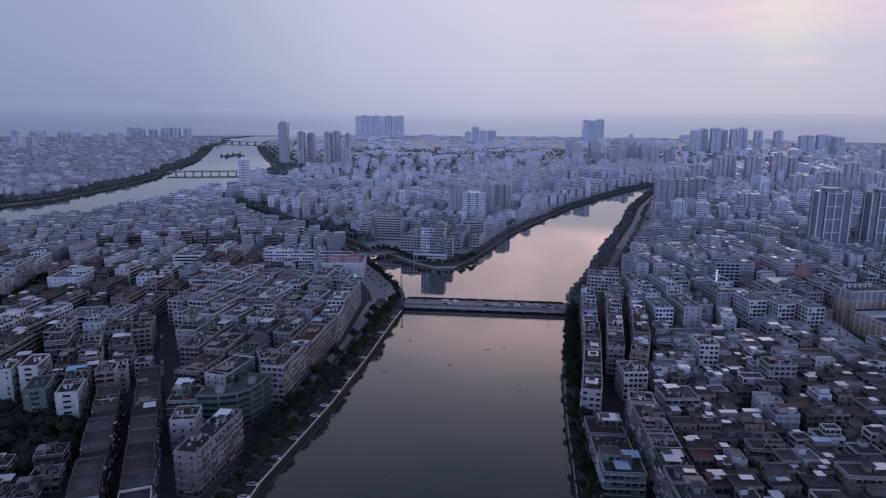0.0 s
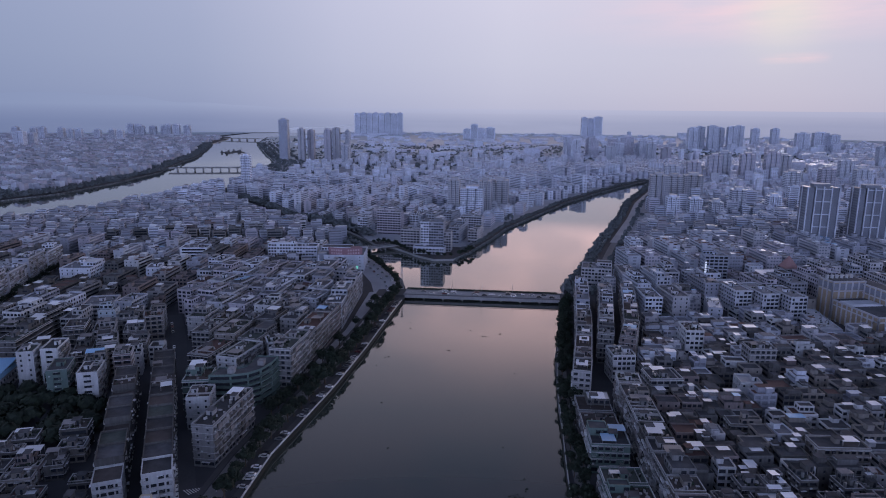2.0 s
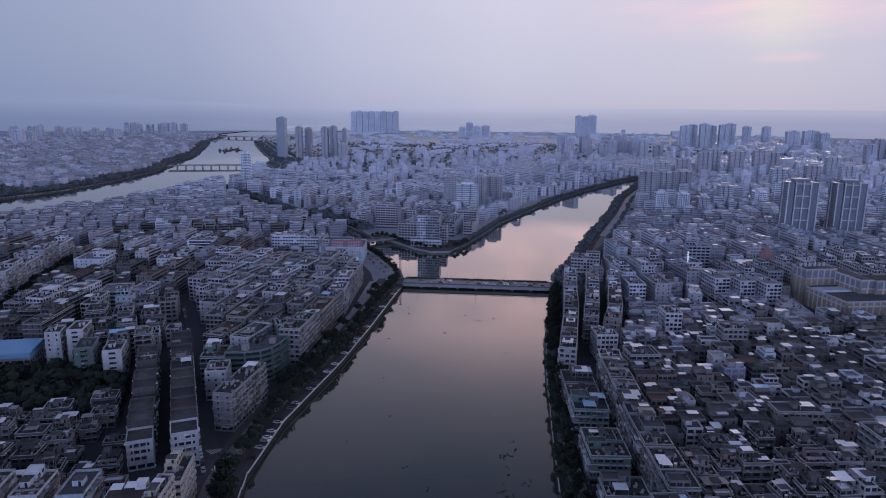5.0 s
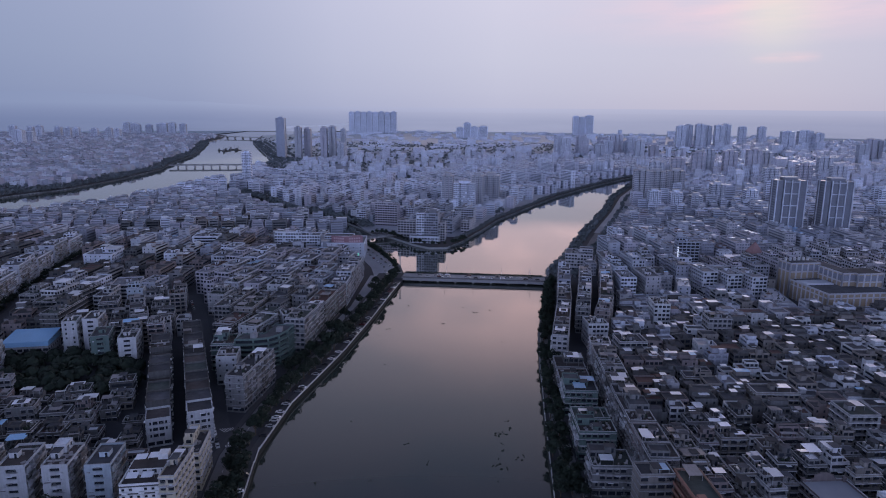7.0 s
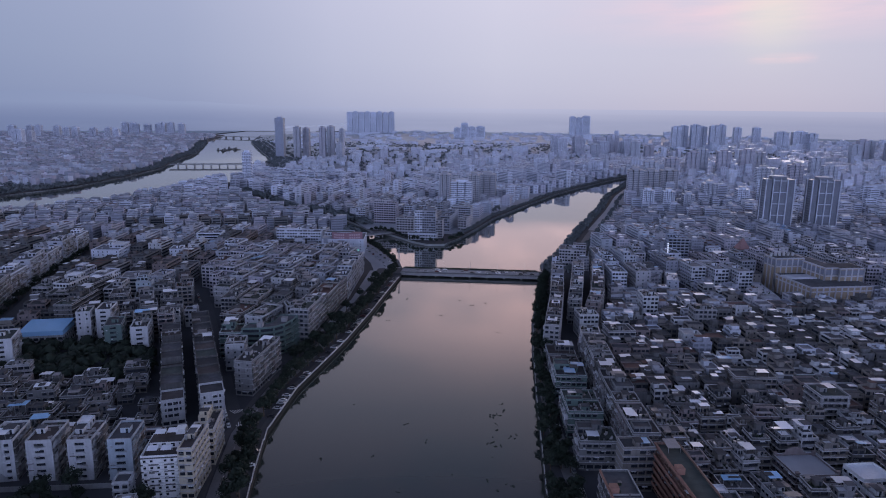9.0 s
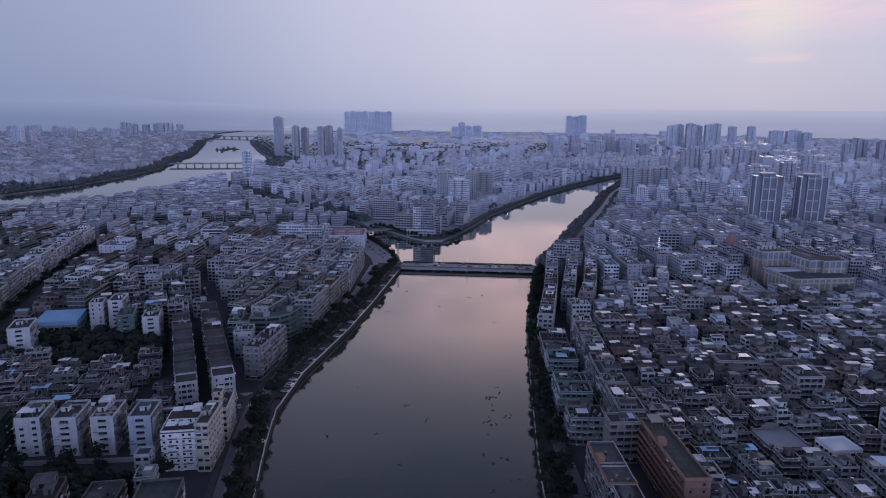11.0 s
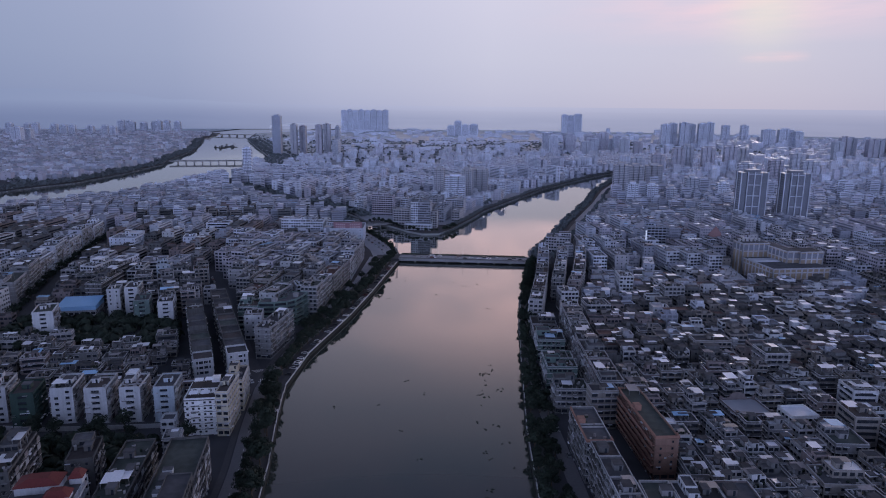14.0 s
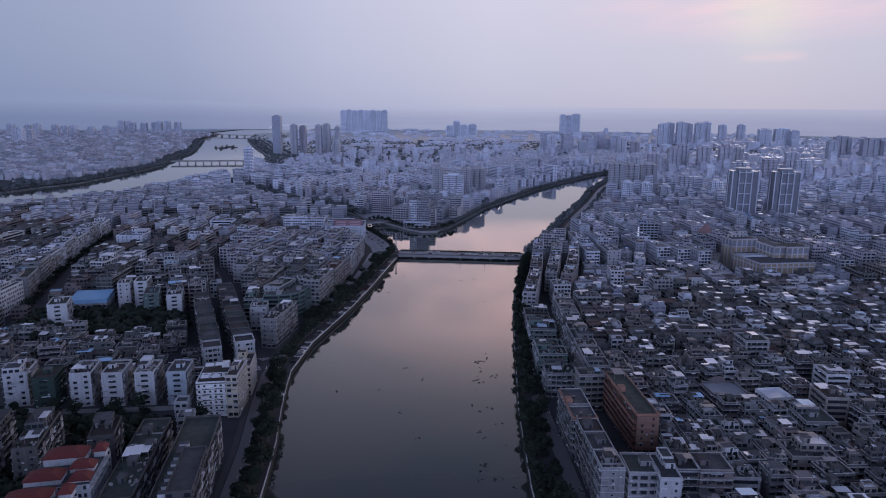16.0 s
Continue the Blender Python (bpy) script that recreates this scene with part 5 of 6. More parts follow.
fill("east_village", [(90, 30), (400, 30), (480, 300), (300, 420), (240, 430), (112, 440), (100, 300)], 2, (6, 12), (7, 12), (0.25, 1.5), (0.25, 1.7), (3, 4), VILL, "village_house", 270, 330, 0, label="village house with cluttered roof", group="village houses of the east bank", seed=15, skip=0.03, fine=2)
fill("east_mid", [(98, 430), (300, 400), (600, 400), (640, 720), (150, 720), (110, 560)], 3, (11, 14), (22, 46), (4, 8), (5, 10), (4, 8), (2, 3, 5, 4, 4, 3), "east_apartment_block", 60, 600, 5, label="apartment block", group="blocks of the east bank", seed=16, fine=2)
fill("east_low", [(300, 420), (480, 300), (640, 420), (600, 560), (380, 560)], 4, (9, 15), (9, 14), (1, 4), (1, 4), (2, 5), VILL, "far_house", fine=2, seed=17)
fill("east_gaps", [(98, 430), (300, 400), (600, 400), (640, 720), (150, 720), (110, 560)], 3, (8, 13), (8, 15), (0.6, 3), (0.6, 3), (2, 5), VILL, "far_house", seed=52, fine=2)
fill("east_far", [(160, 720), (760, 720), (1100, 1200), (1300, 1700), (760, 1660), (440, 1480), (290, 1100)], -8, (9, 17), (10, 14), (3, 8), (7, 13), (3, 6), (6, 4, 4, 3, 3, 3), "far_block", seed=18, skip=0.12)
fill("point_rows", [(-60, 1010), (90, 1040), (170, 1170), (330, 1440), (560, 1700), (900, 1900), (500, 1980), (120, 1700), (-130, 1330)], 32, (10, 12), (34, 46), (6, 9), (9, 14), (5, 6), (5, 4, 2, 3, 3, 1), "far_block", fine=1, seed=61, skip=0.06, keep=26)
fill("point_town", [(-100, 745), (10, 715), (60, 880), (110, 990), (190, 1160), (345, 1430), (200, 1500), (-200, 1320), (-330, 1090), (-160, 850)], -12, (9, 14), (14, 40), (5, 11), (7, 14), (3, 6), (5, 4, 4, 3, 3, 3), "far_block", seed=19, keep=14)

fill("canal_side", [(-462, 1300), (-410, 1135), (-340, 1085), (-200, 1330), (-430, 1440), (-510, 1660)], -20, (11, 26), (10, 14), (4, 9), (5, 10), (5, 7), (5, 4, 4, 3, 3, 3), "far_block", seed=41)

# ---- towers ----
def tower(x, y, rot, w, d, h, wall, label, bays=3, group="", fine=True):
    top = thing("tower_block", x, y, LAND, rot, label, "tower block", group)
    W, G, R, F = Geo(), Geo(), Geo(), Geo()
    n = max(3, int(h / 3.0))
    fh = h / n
    bays = bays * 2 - 1 if bays > 1 else 1
    solid = w / (0.62 * bays + 0.38) if bays > 1 else w
    edge = -w / 2
    for k in range(bays):
        ww = solid if k % 2 == 0 else solid * 0.24
        cx = edge + ww / 2
        edge += ww
        dd = d * (1.0 if k % 2 == 0 else 0.8)
        sub, gl = Geo(), Geo()
        hh = n if k % 2 == 0 else n - 1
        shell(sub, gl, ww * (0.96 if bays > 1 else 1), dd, 0, hh, fh, (("wide" if fine else "ribbon") if k % 2 == 0 else "bay", "ribbon", None, "ribbon"))
        sub.box(0, 0, hh * fh - 0.2, ww * 0.94, dd, 1.2)
        W.v, W.f, W.s = W.v + [], W.f, W.s
        nv = len(W.v)
        W.v += [(a + cx, b, c) for a, b, c in sub.v]
        W.f += [tuple(q + nv for q in f) for f in sub.f]
        W.s += sub.s
        nv = len(G.v)
        G.v += [(a + cx, b, c) for a, b, c in gl.v]
        G.f += [tuple(q + nv for q in f) for f in gl.f]
        G.s += gl.s
    R.box(0, 0, h + 0.9, w * 0.5, d * 0.55, 3.4)
    F.box(0, 0, h + 4.3, w * 0.56, d * 0.62, 0.5)
    # Haze is put into the tower walls step by step with distance.
    kin = WALLS if y < 900 else BRIGHT if wall == "white" and y < 2100 else HAZED_WALLS if y < 2100 else BRIGHT if y < 2900 else LIGHT
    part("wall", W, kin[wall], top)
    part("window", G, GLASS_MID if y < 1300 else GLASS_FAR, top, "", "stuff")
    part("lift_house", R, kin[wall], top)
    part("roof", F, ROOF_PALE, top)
    claim(x, y, w + 4, d + 4, rot)
    return top


tower(-408, 1221, 4, 17, 16, 66, "white", "slender white tower by the western river", 2)
tower(-540, 1990, 0, 26, 26, 122, "steel", "bluish tower with a rounded crown", 1)
for x, y, w, h, wall in ((-478, 1950, 19, 96, "beige"), (-457, 1985, 20, 91, "pink"), (-400, 1950, 19, 95, "pink"), (-377, 1965, 21, 98, "beige"), (-351, 2010, 15, 90, "pale"), (-345, 1930, 20, 50, "pale")):
    tower(x, y, 0, w, 22, h, wall, "tall tower of a riverside estate", 2, "estate towers west")
for x, y, h, w, wall in ((-12, 942, 53, 17, "beige"), (14, 930, 43, 33, "white"), (57, 1004, 48, 28, "beige"), (34, 968, 50, 18, "beige")):
    tower(x, y, -8, w, 18, h, wall, "mid-rise tower on the river point", 3, "towers on the point")
for x, y, h, w, wall in ((300, 1007, 58, 24, "beige"), (340, 1060, 52, 26, "beige"), (385, 1100, 50, 30, "beige"), (300, 930, 34, 17, "white"), (330, 925, 33, 17, "white"), (362, 930, 28, 16, "pale"),
                         (420, 1000, 38, 20, "pale"), (470, 990, 30, 18, "white"), (560, 1480, 60, 28, "pink"), (600, 1530, 64, 26, "pale"), (640, 1500, 62, 30, "pink"), (690, 1490, 66, 30, "pink"), (740, 1540, 58, 28, "beige"), (620, 1250, 44, 26, "pale"), (690, 1260, 50, 26, "pink"), (780, 1300, 46, 28, "pale"), (860, 1500, 50, 30, "pale"), (420, 1330, 48, 28, "pale"), (480, 1380, 52, 26, "pink")):
    tower(x, y, -6, w, 20, h, wall, "tall apartment tower, " + wall + " facade", 3, "towers east of the river")
for x, y, w, h in ((403, 738, 34, 71), (461, 741, 33, 70)):
    top = tower(x, y, -4, w, 20, h, "slate", "tall dark grey tower with white vertical fins and frames", 4, "finned towers")
    F = Geo()
    for k in range(5):
        F.box(-w / 2 + k * w / 4, -10.9, 0, 0.9, 1.6, h + 2)
    for k in range(1, 6):
        F.box(0, -10.6, h * k / 5 - 1, w * 0.5, 0.8, 0.9)
    for sx in (-1, 1):
        F.box(sx * (w / 2 + 0.3), 4, 0, 0.8, 1.4, h + 2)
    part("fin", F, HAZED_WALLS["white"], top, "white vertical fins", "stuff")
for k in range(6):
    tower(945 + k * 40, 2780 + (k % 2) * 30, 0, 36, 26, 92 + (k * 37 % 11), "pale", "grey-blue tower of a distant estate", 2, "distant towers", False)
for x, y, h, w in ((1351, 3134, 84, 34), (1449, 3150, 84, 34), (1360, 2715, 76, 52), (1440, 2730, 78, 60), (1480, 2700, 70, 34), (-1701, 2505, 60, 40), (-1690, 2560, 52, 30)):
    tower(x, y, 0, w, 26, h, "pale", "hazy grey tower far across town", 2, "distant towers", False)
for k in range(8):
    tower(-680 + k * 39, 4300, 0, 36, 30, 132 + (k % 2) * 4, "white", "hazy slab tower on the horizon", 1, "horizon towers", False)
for x, y, h, w in ((770, 4300, 118, 38), (812, 4310, 112, 36), (856, 4300, 122, 52), (60, 3700, 80, 40), (100, 3710, 60, 40), (20, 3690, 55, 40), (150, 3720, 62, 50)):
    tower(x, y, 0, w, 28, h, "white", "hazy tower on the horizon", 1, "horizon towers", False)
for k in range(7):
    tower(1238 + k * 36, 1990 + (k % 3) * 26, 0, 30, 22, 58 + (k * 31 % 17), ("pale", "pink")[k % 2], "hazy apartment tower beyond the eastern pond", 2, "distant towers", False)
rt = random.Random(21)
for k in range(9):
    tower(-2100 + k * 62, 3100 + rt.uniform(-40, 40), 0, 30, 22, rt.uniform(48, 64), "pale", "far tower block beyond the western river", 2, "far western towers", False)
for k in range(8):
    tower(-1850 + k * 48, 3630 + rt.uniform(-40, 40), 0, 36, 24, rt.uniform(54, 68), "pale", "far tower block beyond the western river", 2, "far western towers", False)
for k in range(22):
    tower(330 + rt.uniform(0, 330), 2000 + rt.uniform(0, 520), 0, rt.uniform(24, 34), 22, rt.uniform(38, 72), rt.choice(("pink", "pale", "pale")), "distant apartment tower, pale facade", 2, "distant towers", False)

fill("point_far", [(200, 1510), (345, 1450), (430, 1560), (760, 1720), (1200, 2100), (600, 2300), (-300, 2100), (-440, 1880), (-420, 1420), (-200, 1340)], 22, (9, 18), (10, 13), (4, 9), (7, 14), (3, 6), (6, 6, 3, 3, 4, 2), "far_block", fine=0, seed=22, skip=0.72)
fill("west_over", [(-760, 1100), (-2200, 2000), (-3200, 3600), (-1250, 3600), (-900, 2200), (-760, 1600)], -14, (10, 26), (10, 15), (4, 10), (8, 18), (3, 6), (1, 2, 4, 3, 5, 5), "far_block", fine=0, seed=23, skip=0.16, keep=30)
fill("east_over", [(1250, 1700), (800, 1700), (1200, 2150), (900, 3000), (1800, 3400), (2900, 3600), (1800, 2000)], 8, (16, 40), (12, 22), (10, 24), (14, 30), (3, 7), (6, 6, 3, 3, 3, 2), "far_block", fine=0, seed=24, skip=0.3)
fill("north_over", [(-420, 2150), (900, 2300), (2300, 4600), (-700, 4650), (-900, 3900), (-820, 2900)], 5, (18, 60), (12, 26), (16, 50), (24, 70), (2, 4), (6, 6, 3, 3, 2, 2), "far_block", fine=0, seed=25, skip=0.62)


g = Geo()
for x0, y0, x1, y1 in ((-760, 2500, 1400, 4840), (1400, 2200, 3600, 4840), (-3900, 2700, -1420, 4840), (-1900, 4652, -700, 4840)):
    g.quad((x0, y0, LAND + 0.35), (x1, y0, LAND + 0.35), (x1, y1, LAND + 0.35), (x0, y1, LAND + 0.35))
g.v += [(-540, 1900, LAND + 0.35), (-420, 1900, LAND + 0.35), (-420, 2480, LAND + 0.35), (-745, 2480, LAND + 0.35)]
g.f.append(tuple(range(len(g.v) - 4, len(g.v))))
g.s.append(0)
for loop in ([(-760, 2480), (-760, 4840), (-700, 4840), (-790, 4360), (-1090, 3700), (-930, 2995), (-745, 2480)],):
    n = len(g.v)
    g.v += [(px, py, LAND + 0.3) for px, py in loop]
    g.f.append(tuple(range(n, n + len(loop))))
    g.s.append(0)
# Ground sheet under the far blocks; its pale tone paints haze into the gaps.
y = Geo()
for loop in ([(-110, 748), (8, 716), (52, 870), (104, 982), (178, 1145), (250, 1275), (335, 1415), (200, 1500), (-200, 1330), (-330, 1100), (-232, 920), (-150, 840)],
             [(176, 760), (700, 760), (1100, 1200), (1300, 1700), (760, 1605), (560, 1555), (432, 1456), (362, 1283), (296, 1119), (240, 942)],
             [(-500, 1700), (-440, 1420), (-200, 1345), (200, 1512), (345, 1440), (540, 1645), (760, 1700), (1400, 2150), (1400, 2498), (-700, 2498)]):
    n = len(y.v)
    y.v += [(px, py, LAND + 0.2) for px, py in loop]
    y.f.append(tuple(range(n, n + len(loop))))
    y.s.append(0)
piece("far_yards", y, FAR_PAVING, "yards and streets between far blocks, haze put into the pale colour", "ground")
piece("fields", g, FAR_FIELDS, "flat far fields, haze put into their pale glossy colour", "fields")


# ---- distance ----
# Emissive backdrop: haze and sky glow painted as colour ramps.
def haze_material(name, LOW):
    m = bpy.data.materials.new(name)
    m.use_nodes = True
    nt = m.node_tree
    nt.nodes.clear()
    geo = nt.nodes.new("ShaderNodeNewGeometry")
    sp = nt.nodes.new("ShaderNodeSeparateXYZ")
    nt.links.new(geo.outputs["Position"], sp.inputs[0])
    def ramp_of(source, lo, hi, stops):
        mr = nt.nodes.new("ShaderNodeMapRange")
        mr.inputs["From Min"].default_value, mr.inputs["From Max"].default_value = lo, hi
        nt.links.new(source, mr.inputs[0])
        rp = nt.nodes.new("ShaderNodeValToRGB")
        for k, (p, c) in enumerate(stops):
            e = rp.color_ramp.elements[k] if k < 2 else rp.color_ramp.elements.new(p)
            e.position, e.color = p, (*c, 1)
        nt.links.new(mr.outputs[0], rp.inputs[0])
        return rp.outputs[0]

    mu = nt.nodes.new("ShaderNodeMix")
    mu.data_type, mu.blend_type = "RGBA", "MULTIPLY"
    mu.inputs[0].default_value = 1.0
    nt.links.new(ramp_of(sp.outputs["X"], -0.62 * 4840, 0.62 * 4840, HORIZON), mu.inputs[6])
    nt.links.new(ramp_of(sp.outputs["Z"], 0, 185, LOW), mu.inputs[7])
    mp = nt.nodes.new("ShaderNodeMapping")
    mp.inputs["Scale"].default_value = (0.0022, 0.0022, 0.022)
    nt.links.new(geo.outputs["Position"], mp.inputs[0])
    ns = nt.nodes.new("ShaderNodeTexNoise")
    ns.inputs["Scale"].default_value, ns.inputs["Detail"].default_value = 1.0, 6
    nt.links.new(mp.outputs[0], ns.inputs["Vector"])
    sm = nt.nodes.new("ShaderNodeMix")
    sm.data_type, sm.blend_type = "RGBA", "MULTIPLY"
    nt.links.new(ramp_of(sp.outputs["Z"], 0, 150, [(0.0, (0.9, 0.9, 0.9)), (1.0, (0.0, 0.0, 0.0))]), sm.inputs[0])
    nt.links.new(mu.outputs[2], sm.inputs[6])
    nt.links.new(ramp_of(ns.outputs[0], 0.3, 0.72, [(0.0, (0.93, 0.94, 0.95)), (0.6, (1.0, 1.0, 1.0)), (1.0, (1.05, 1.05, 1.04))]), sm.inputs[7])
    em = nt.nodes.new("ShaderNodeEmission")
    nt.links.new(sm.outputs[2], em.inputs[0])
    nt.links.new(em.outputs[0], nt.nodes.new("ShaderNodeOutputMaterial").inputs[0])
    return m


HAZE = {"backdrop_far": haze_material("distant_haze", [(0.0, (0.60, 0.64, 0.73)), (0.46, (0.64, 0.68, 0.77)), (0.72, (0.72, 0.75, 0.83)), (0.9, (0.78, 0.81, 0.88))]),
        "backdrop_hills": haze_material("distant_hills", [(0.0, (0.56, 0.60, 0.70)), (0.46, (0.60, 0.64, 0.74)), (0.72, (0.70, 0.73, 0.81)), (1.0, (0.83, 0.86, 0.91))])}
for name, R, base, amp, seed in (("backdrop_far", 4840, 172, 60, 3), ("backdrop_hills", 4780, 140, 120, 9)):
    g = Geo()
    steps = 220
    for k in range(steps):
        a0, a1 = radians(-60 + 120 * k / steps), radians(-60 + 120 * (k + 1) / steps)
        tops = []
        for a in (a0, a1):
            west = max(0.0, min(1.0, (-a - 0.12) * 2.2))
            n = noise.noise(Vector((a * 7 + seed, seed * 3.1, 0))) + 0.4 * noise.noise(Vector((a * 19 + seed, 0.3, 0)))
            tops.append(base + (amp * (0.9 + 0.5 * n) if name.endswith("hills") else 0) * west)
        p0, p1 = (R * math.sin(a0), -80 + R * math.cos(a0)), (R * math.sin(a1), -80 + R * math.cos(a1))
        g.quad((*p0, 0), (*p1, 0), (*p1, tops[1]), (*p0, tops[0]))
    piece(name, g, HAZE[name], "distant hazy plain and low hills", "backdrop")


# Upright glowing strip that paints the sky's shine on a far river reach.
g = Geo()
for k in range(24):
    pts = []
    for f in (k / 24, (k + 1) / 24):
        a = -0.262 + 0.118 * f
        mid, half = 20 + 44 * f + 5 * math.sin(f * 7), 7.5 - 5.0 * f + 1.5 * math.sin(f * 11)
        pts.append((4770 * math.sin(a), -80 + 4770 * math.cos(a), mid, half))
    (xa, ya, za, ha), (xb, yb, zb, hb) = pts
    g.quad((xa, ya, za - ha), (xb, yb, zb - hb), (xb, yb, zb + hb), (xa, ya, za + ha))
piece("backdrop_river", g, glow("far_water_glow", (0.22, 0.24, 0.32), 1.0), "far reach of the river, painted as a glowing strip", "backdrop")


# ---- bridges ----
def bridge(name, x0, y0, x1, y1, width, z, spans, girder, label, rails=True, lamps=0, pier_w=1.6):
    n = math.hypot(x1 - x0, y1 - y0)
    rot = math.degrees(math.atan2(y1 - y0, x1 - x0))
    top = thing(name, (x0 + x1) / 2, (y0 + y1) / 2, 0, rot, label, "bridge")
    D, A, K = Geo(), Geo(), Geo()
    D.box(0, 0, z - girder, n, width, girder - 0.3)
    D.box(0, 0, z - 0.3, n + 2, width + 1.6, 0.3)
    for sy in (-1, 1):
        D.box(0, sy * (width / 2 - 0.1), z - girder - 0.5, n, 0.5, 0.6)
    part("deck", D, CONCRETE, top)
    A.box(0, 0, z, n + 2, width - 5, 0.05)
    part("carriageway", A, CARRIAGEWAY, top)
    for sy in (-1, 1):
        K.box(0, sy * (width / 2 - 1.4), z, n + 2, 2.4, 0.2)
    part("footway", K, PAVING, top, "", "stuff")
    M = Geo()
    for k in range(int(n / 7)):
        for yy in (-3.5, 3.5):
            M.box(-n / 2 + 3.5 + k * 7, yy, z + 0.05, 3.2, 0.16, 0.012)
    M.box(0, 0, z + 0.05, n, 0.3, 0.012)
    part("lane_marking", M, PAINT, top, "", "stuff")
    for k in range(1, spans):
        P = Geo()
        x = -n / 2 + n * k / spans
        P.box(x, 0, -2, pier_w, width * 0.82, z - girder + 2.0 - 0.9, taper=0.04)
        P.box(x, 0, z - girder - 0.9, pier_w * 1.3, width * 0.95, 0.9)
        part("pier", P, CONCRETE, top)
    if rails:
        for sy in (-1, 1):
            R = Geo()
            yy = sy * (width / 2 + 0.3)
            R.box(0, yy, z, n + 2, 0.4, 0.35)
            R.box(0, yy, z + 1.0, n + 2, 0.25, 0.16)
            for k in range(int(n / 2.4)):
                R.box(-n / 2 + k * 2.4, yy, z + 0.35, 0.28, 0.22, 0.7)
            part("railing", R, WALLS["pale"], top, "pale balustrade")
    for k in range(lamps):
        for sy in (-1, 1):
            L = Geo()
            x, yy = -n / 2 + n * (k + 0.5) / lamps, sy * (width / 2 - 0.4)
            L.beam((x, yy, z), (x, yy, z + 7.5), 0.12, 0.07)
            L.beam((x, yy, z + 7.5), (x, yy - sy * 1.8, z + 8.0), 0.06, 0.05)
            L.box(x, yy - sy * 2.0, z + 7.9, 0.3, 0.8, 0.16)
            part("lamp_post", L, IRON, top)
    return top


BRIDGE_Z = 6.6
bridge("road_bridge", -46.5, 521.7, 81, 512.6, 19, BRIDGE_Z, 8, 2.0, "long grey concrete road bridge with pale balustrades", True, 5)
bridge("road_bridge", -118, 693, -73, 723, 9, 7.2, 3, 1.1, "small pale concrete bridge over the side channel", True, 0, 1.0)
bridge("road_bridge", -745, 1643, -498, 1690, 12, 11, 12, 2.0, "distant grey bridge on many piers", True, 0, 2.4)
bridge("road_bridge", -1230, 3395, -1010, 3330, 16, 13, 5, 2.4, "hazy bridge far up the western river", False, 0, 4.0)
bridge("road_bridge", -238, 930, -215, 868, 8, 7, 2, 1.0, "short bridge over the canal", True, 0, 1.0)
g = Geo()
for x0, y0, x1, y1, w in ((-46.5, 521.7, -72, 523.5, 20), (81, 512.6, 106, 510.8, 20)):
    a = math.degrees(math.atan2(y1 - y0, x1 - x0))
    c, q = math.cos(radians(a + 90)) * w / 2, math.sin(radians(a + 90)) * w / 2
    g.quad((x0 - c, y0 - q, BRIDGE_Z - 0.05), (x1 - c, y1 - q, LAND + 0.1), (x1 + c, y1 + q, LAND + 0.1), (x0 + c, y0 + q, BRIDGE_Z - 0.05))
    for k in (-1, 1):
        g.quad((x0 + k * c, y0 + k * q, LAND - 1), (x1 + k * c, y1 + k * q, LAND - 1), (x1 + k * c, y1 + k * q, LAND + 0.1), (x0 + k * c, y0 + k * q, BRIDGE_Z - 0.05))
piece("road_4", g, ASPHALT, "asphalt ramps up to the bridge", "road")
strip([(-60, 522), (-68, 560), (-90, 620), (-125, 690)], 2, 24, LAND + 0.07, FAR_PAVING, "road_5", "broad asphalt road beside the channel mouth")
strip([(-85, 345), (-79, 398), (-75, 425), (-72, 530)], 0, 12, LAND + 0.05, FAR_PAVING, "pavement_2", "pale paved forecourt before the riverside shops")
strip(AVENUE, 0, 10, LAND + 0.07, ASPHALT, "road_6", "tree-lined town street")


# ---- trees ----
def tree_parts(h, r, seed, leaves):
    q = random.Random(seed)
    T, C = Geo(), Geo()
    T.beam((0, 0, 0), (0.1, 0, h * 0.5), 0.26, 0.15, 6)
    lobes = []
    for k in range(7):
        a = k * 0.9 + q.uniform(-0.4, 0.4)
        rr = r * q.uniform(0.25, 0.62)
        p = (rr * math.cos(a), rr * math.sin(a), h * q.uniform(0.5, 0.82))
        T.beam((0.1, 0, h * q.uniform(0.3, 0.48)), p, 0.11, 0.04, 4)
        lobes.append((p, r * q.uniform(0.32, 0.55)))
    lobes.append(((0, 0, h * 0.84), r * 0.5))
    for _ in range(leaves):
        (x, y, z), rad = lobes[q.randrange(len(lobes))]
        n = Vector((q.gauss(0, 1), q.gauss(0, 1), q.gauss(0.25, 0.9))).normalized()
        p = Vector((x, y, z)) + Vector((n.x, n.y, n.z * 0.75)) * rad * q.uniform(0.6, 1.08)
        u = n.orthogonal().normalized()
        u.rotate(Matrix.Rotation(q.uniform(0, 6.28), 3, n))
        v = n.cross(u)
        e = q.uniform(0.3, 0.6)
        bend = n * e * q.uniform(-0.3, 0.5)
        C.quad(tuple(p - u * e), tuple(p - v * e * 0.7 + bend), tuple(p + u * e), tuple(p + v * e * 0.7 + bend))
    return T, C


TREES = []
for k, (h, r) in enumerate(((8.5, 4.0), (7.5, 3.6), (9.5, 4.6), (6.5, 3.0))):
    T, C = tree_parts(h, r, 40 + k, 660)
    TREES.append((mesh_of("trunk", T, BARK), mesh_of("crown", C, LEAF)))
rtree = random.Random(33)


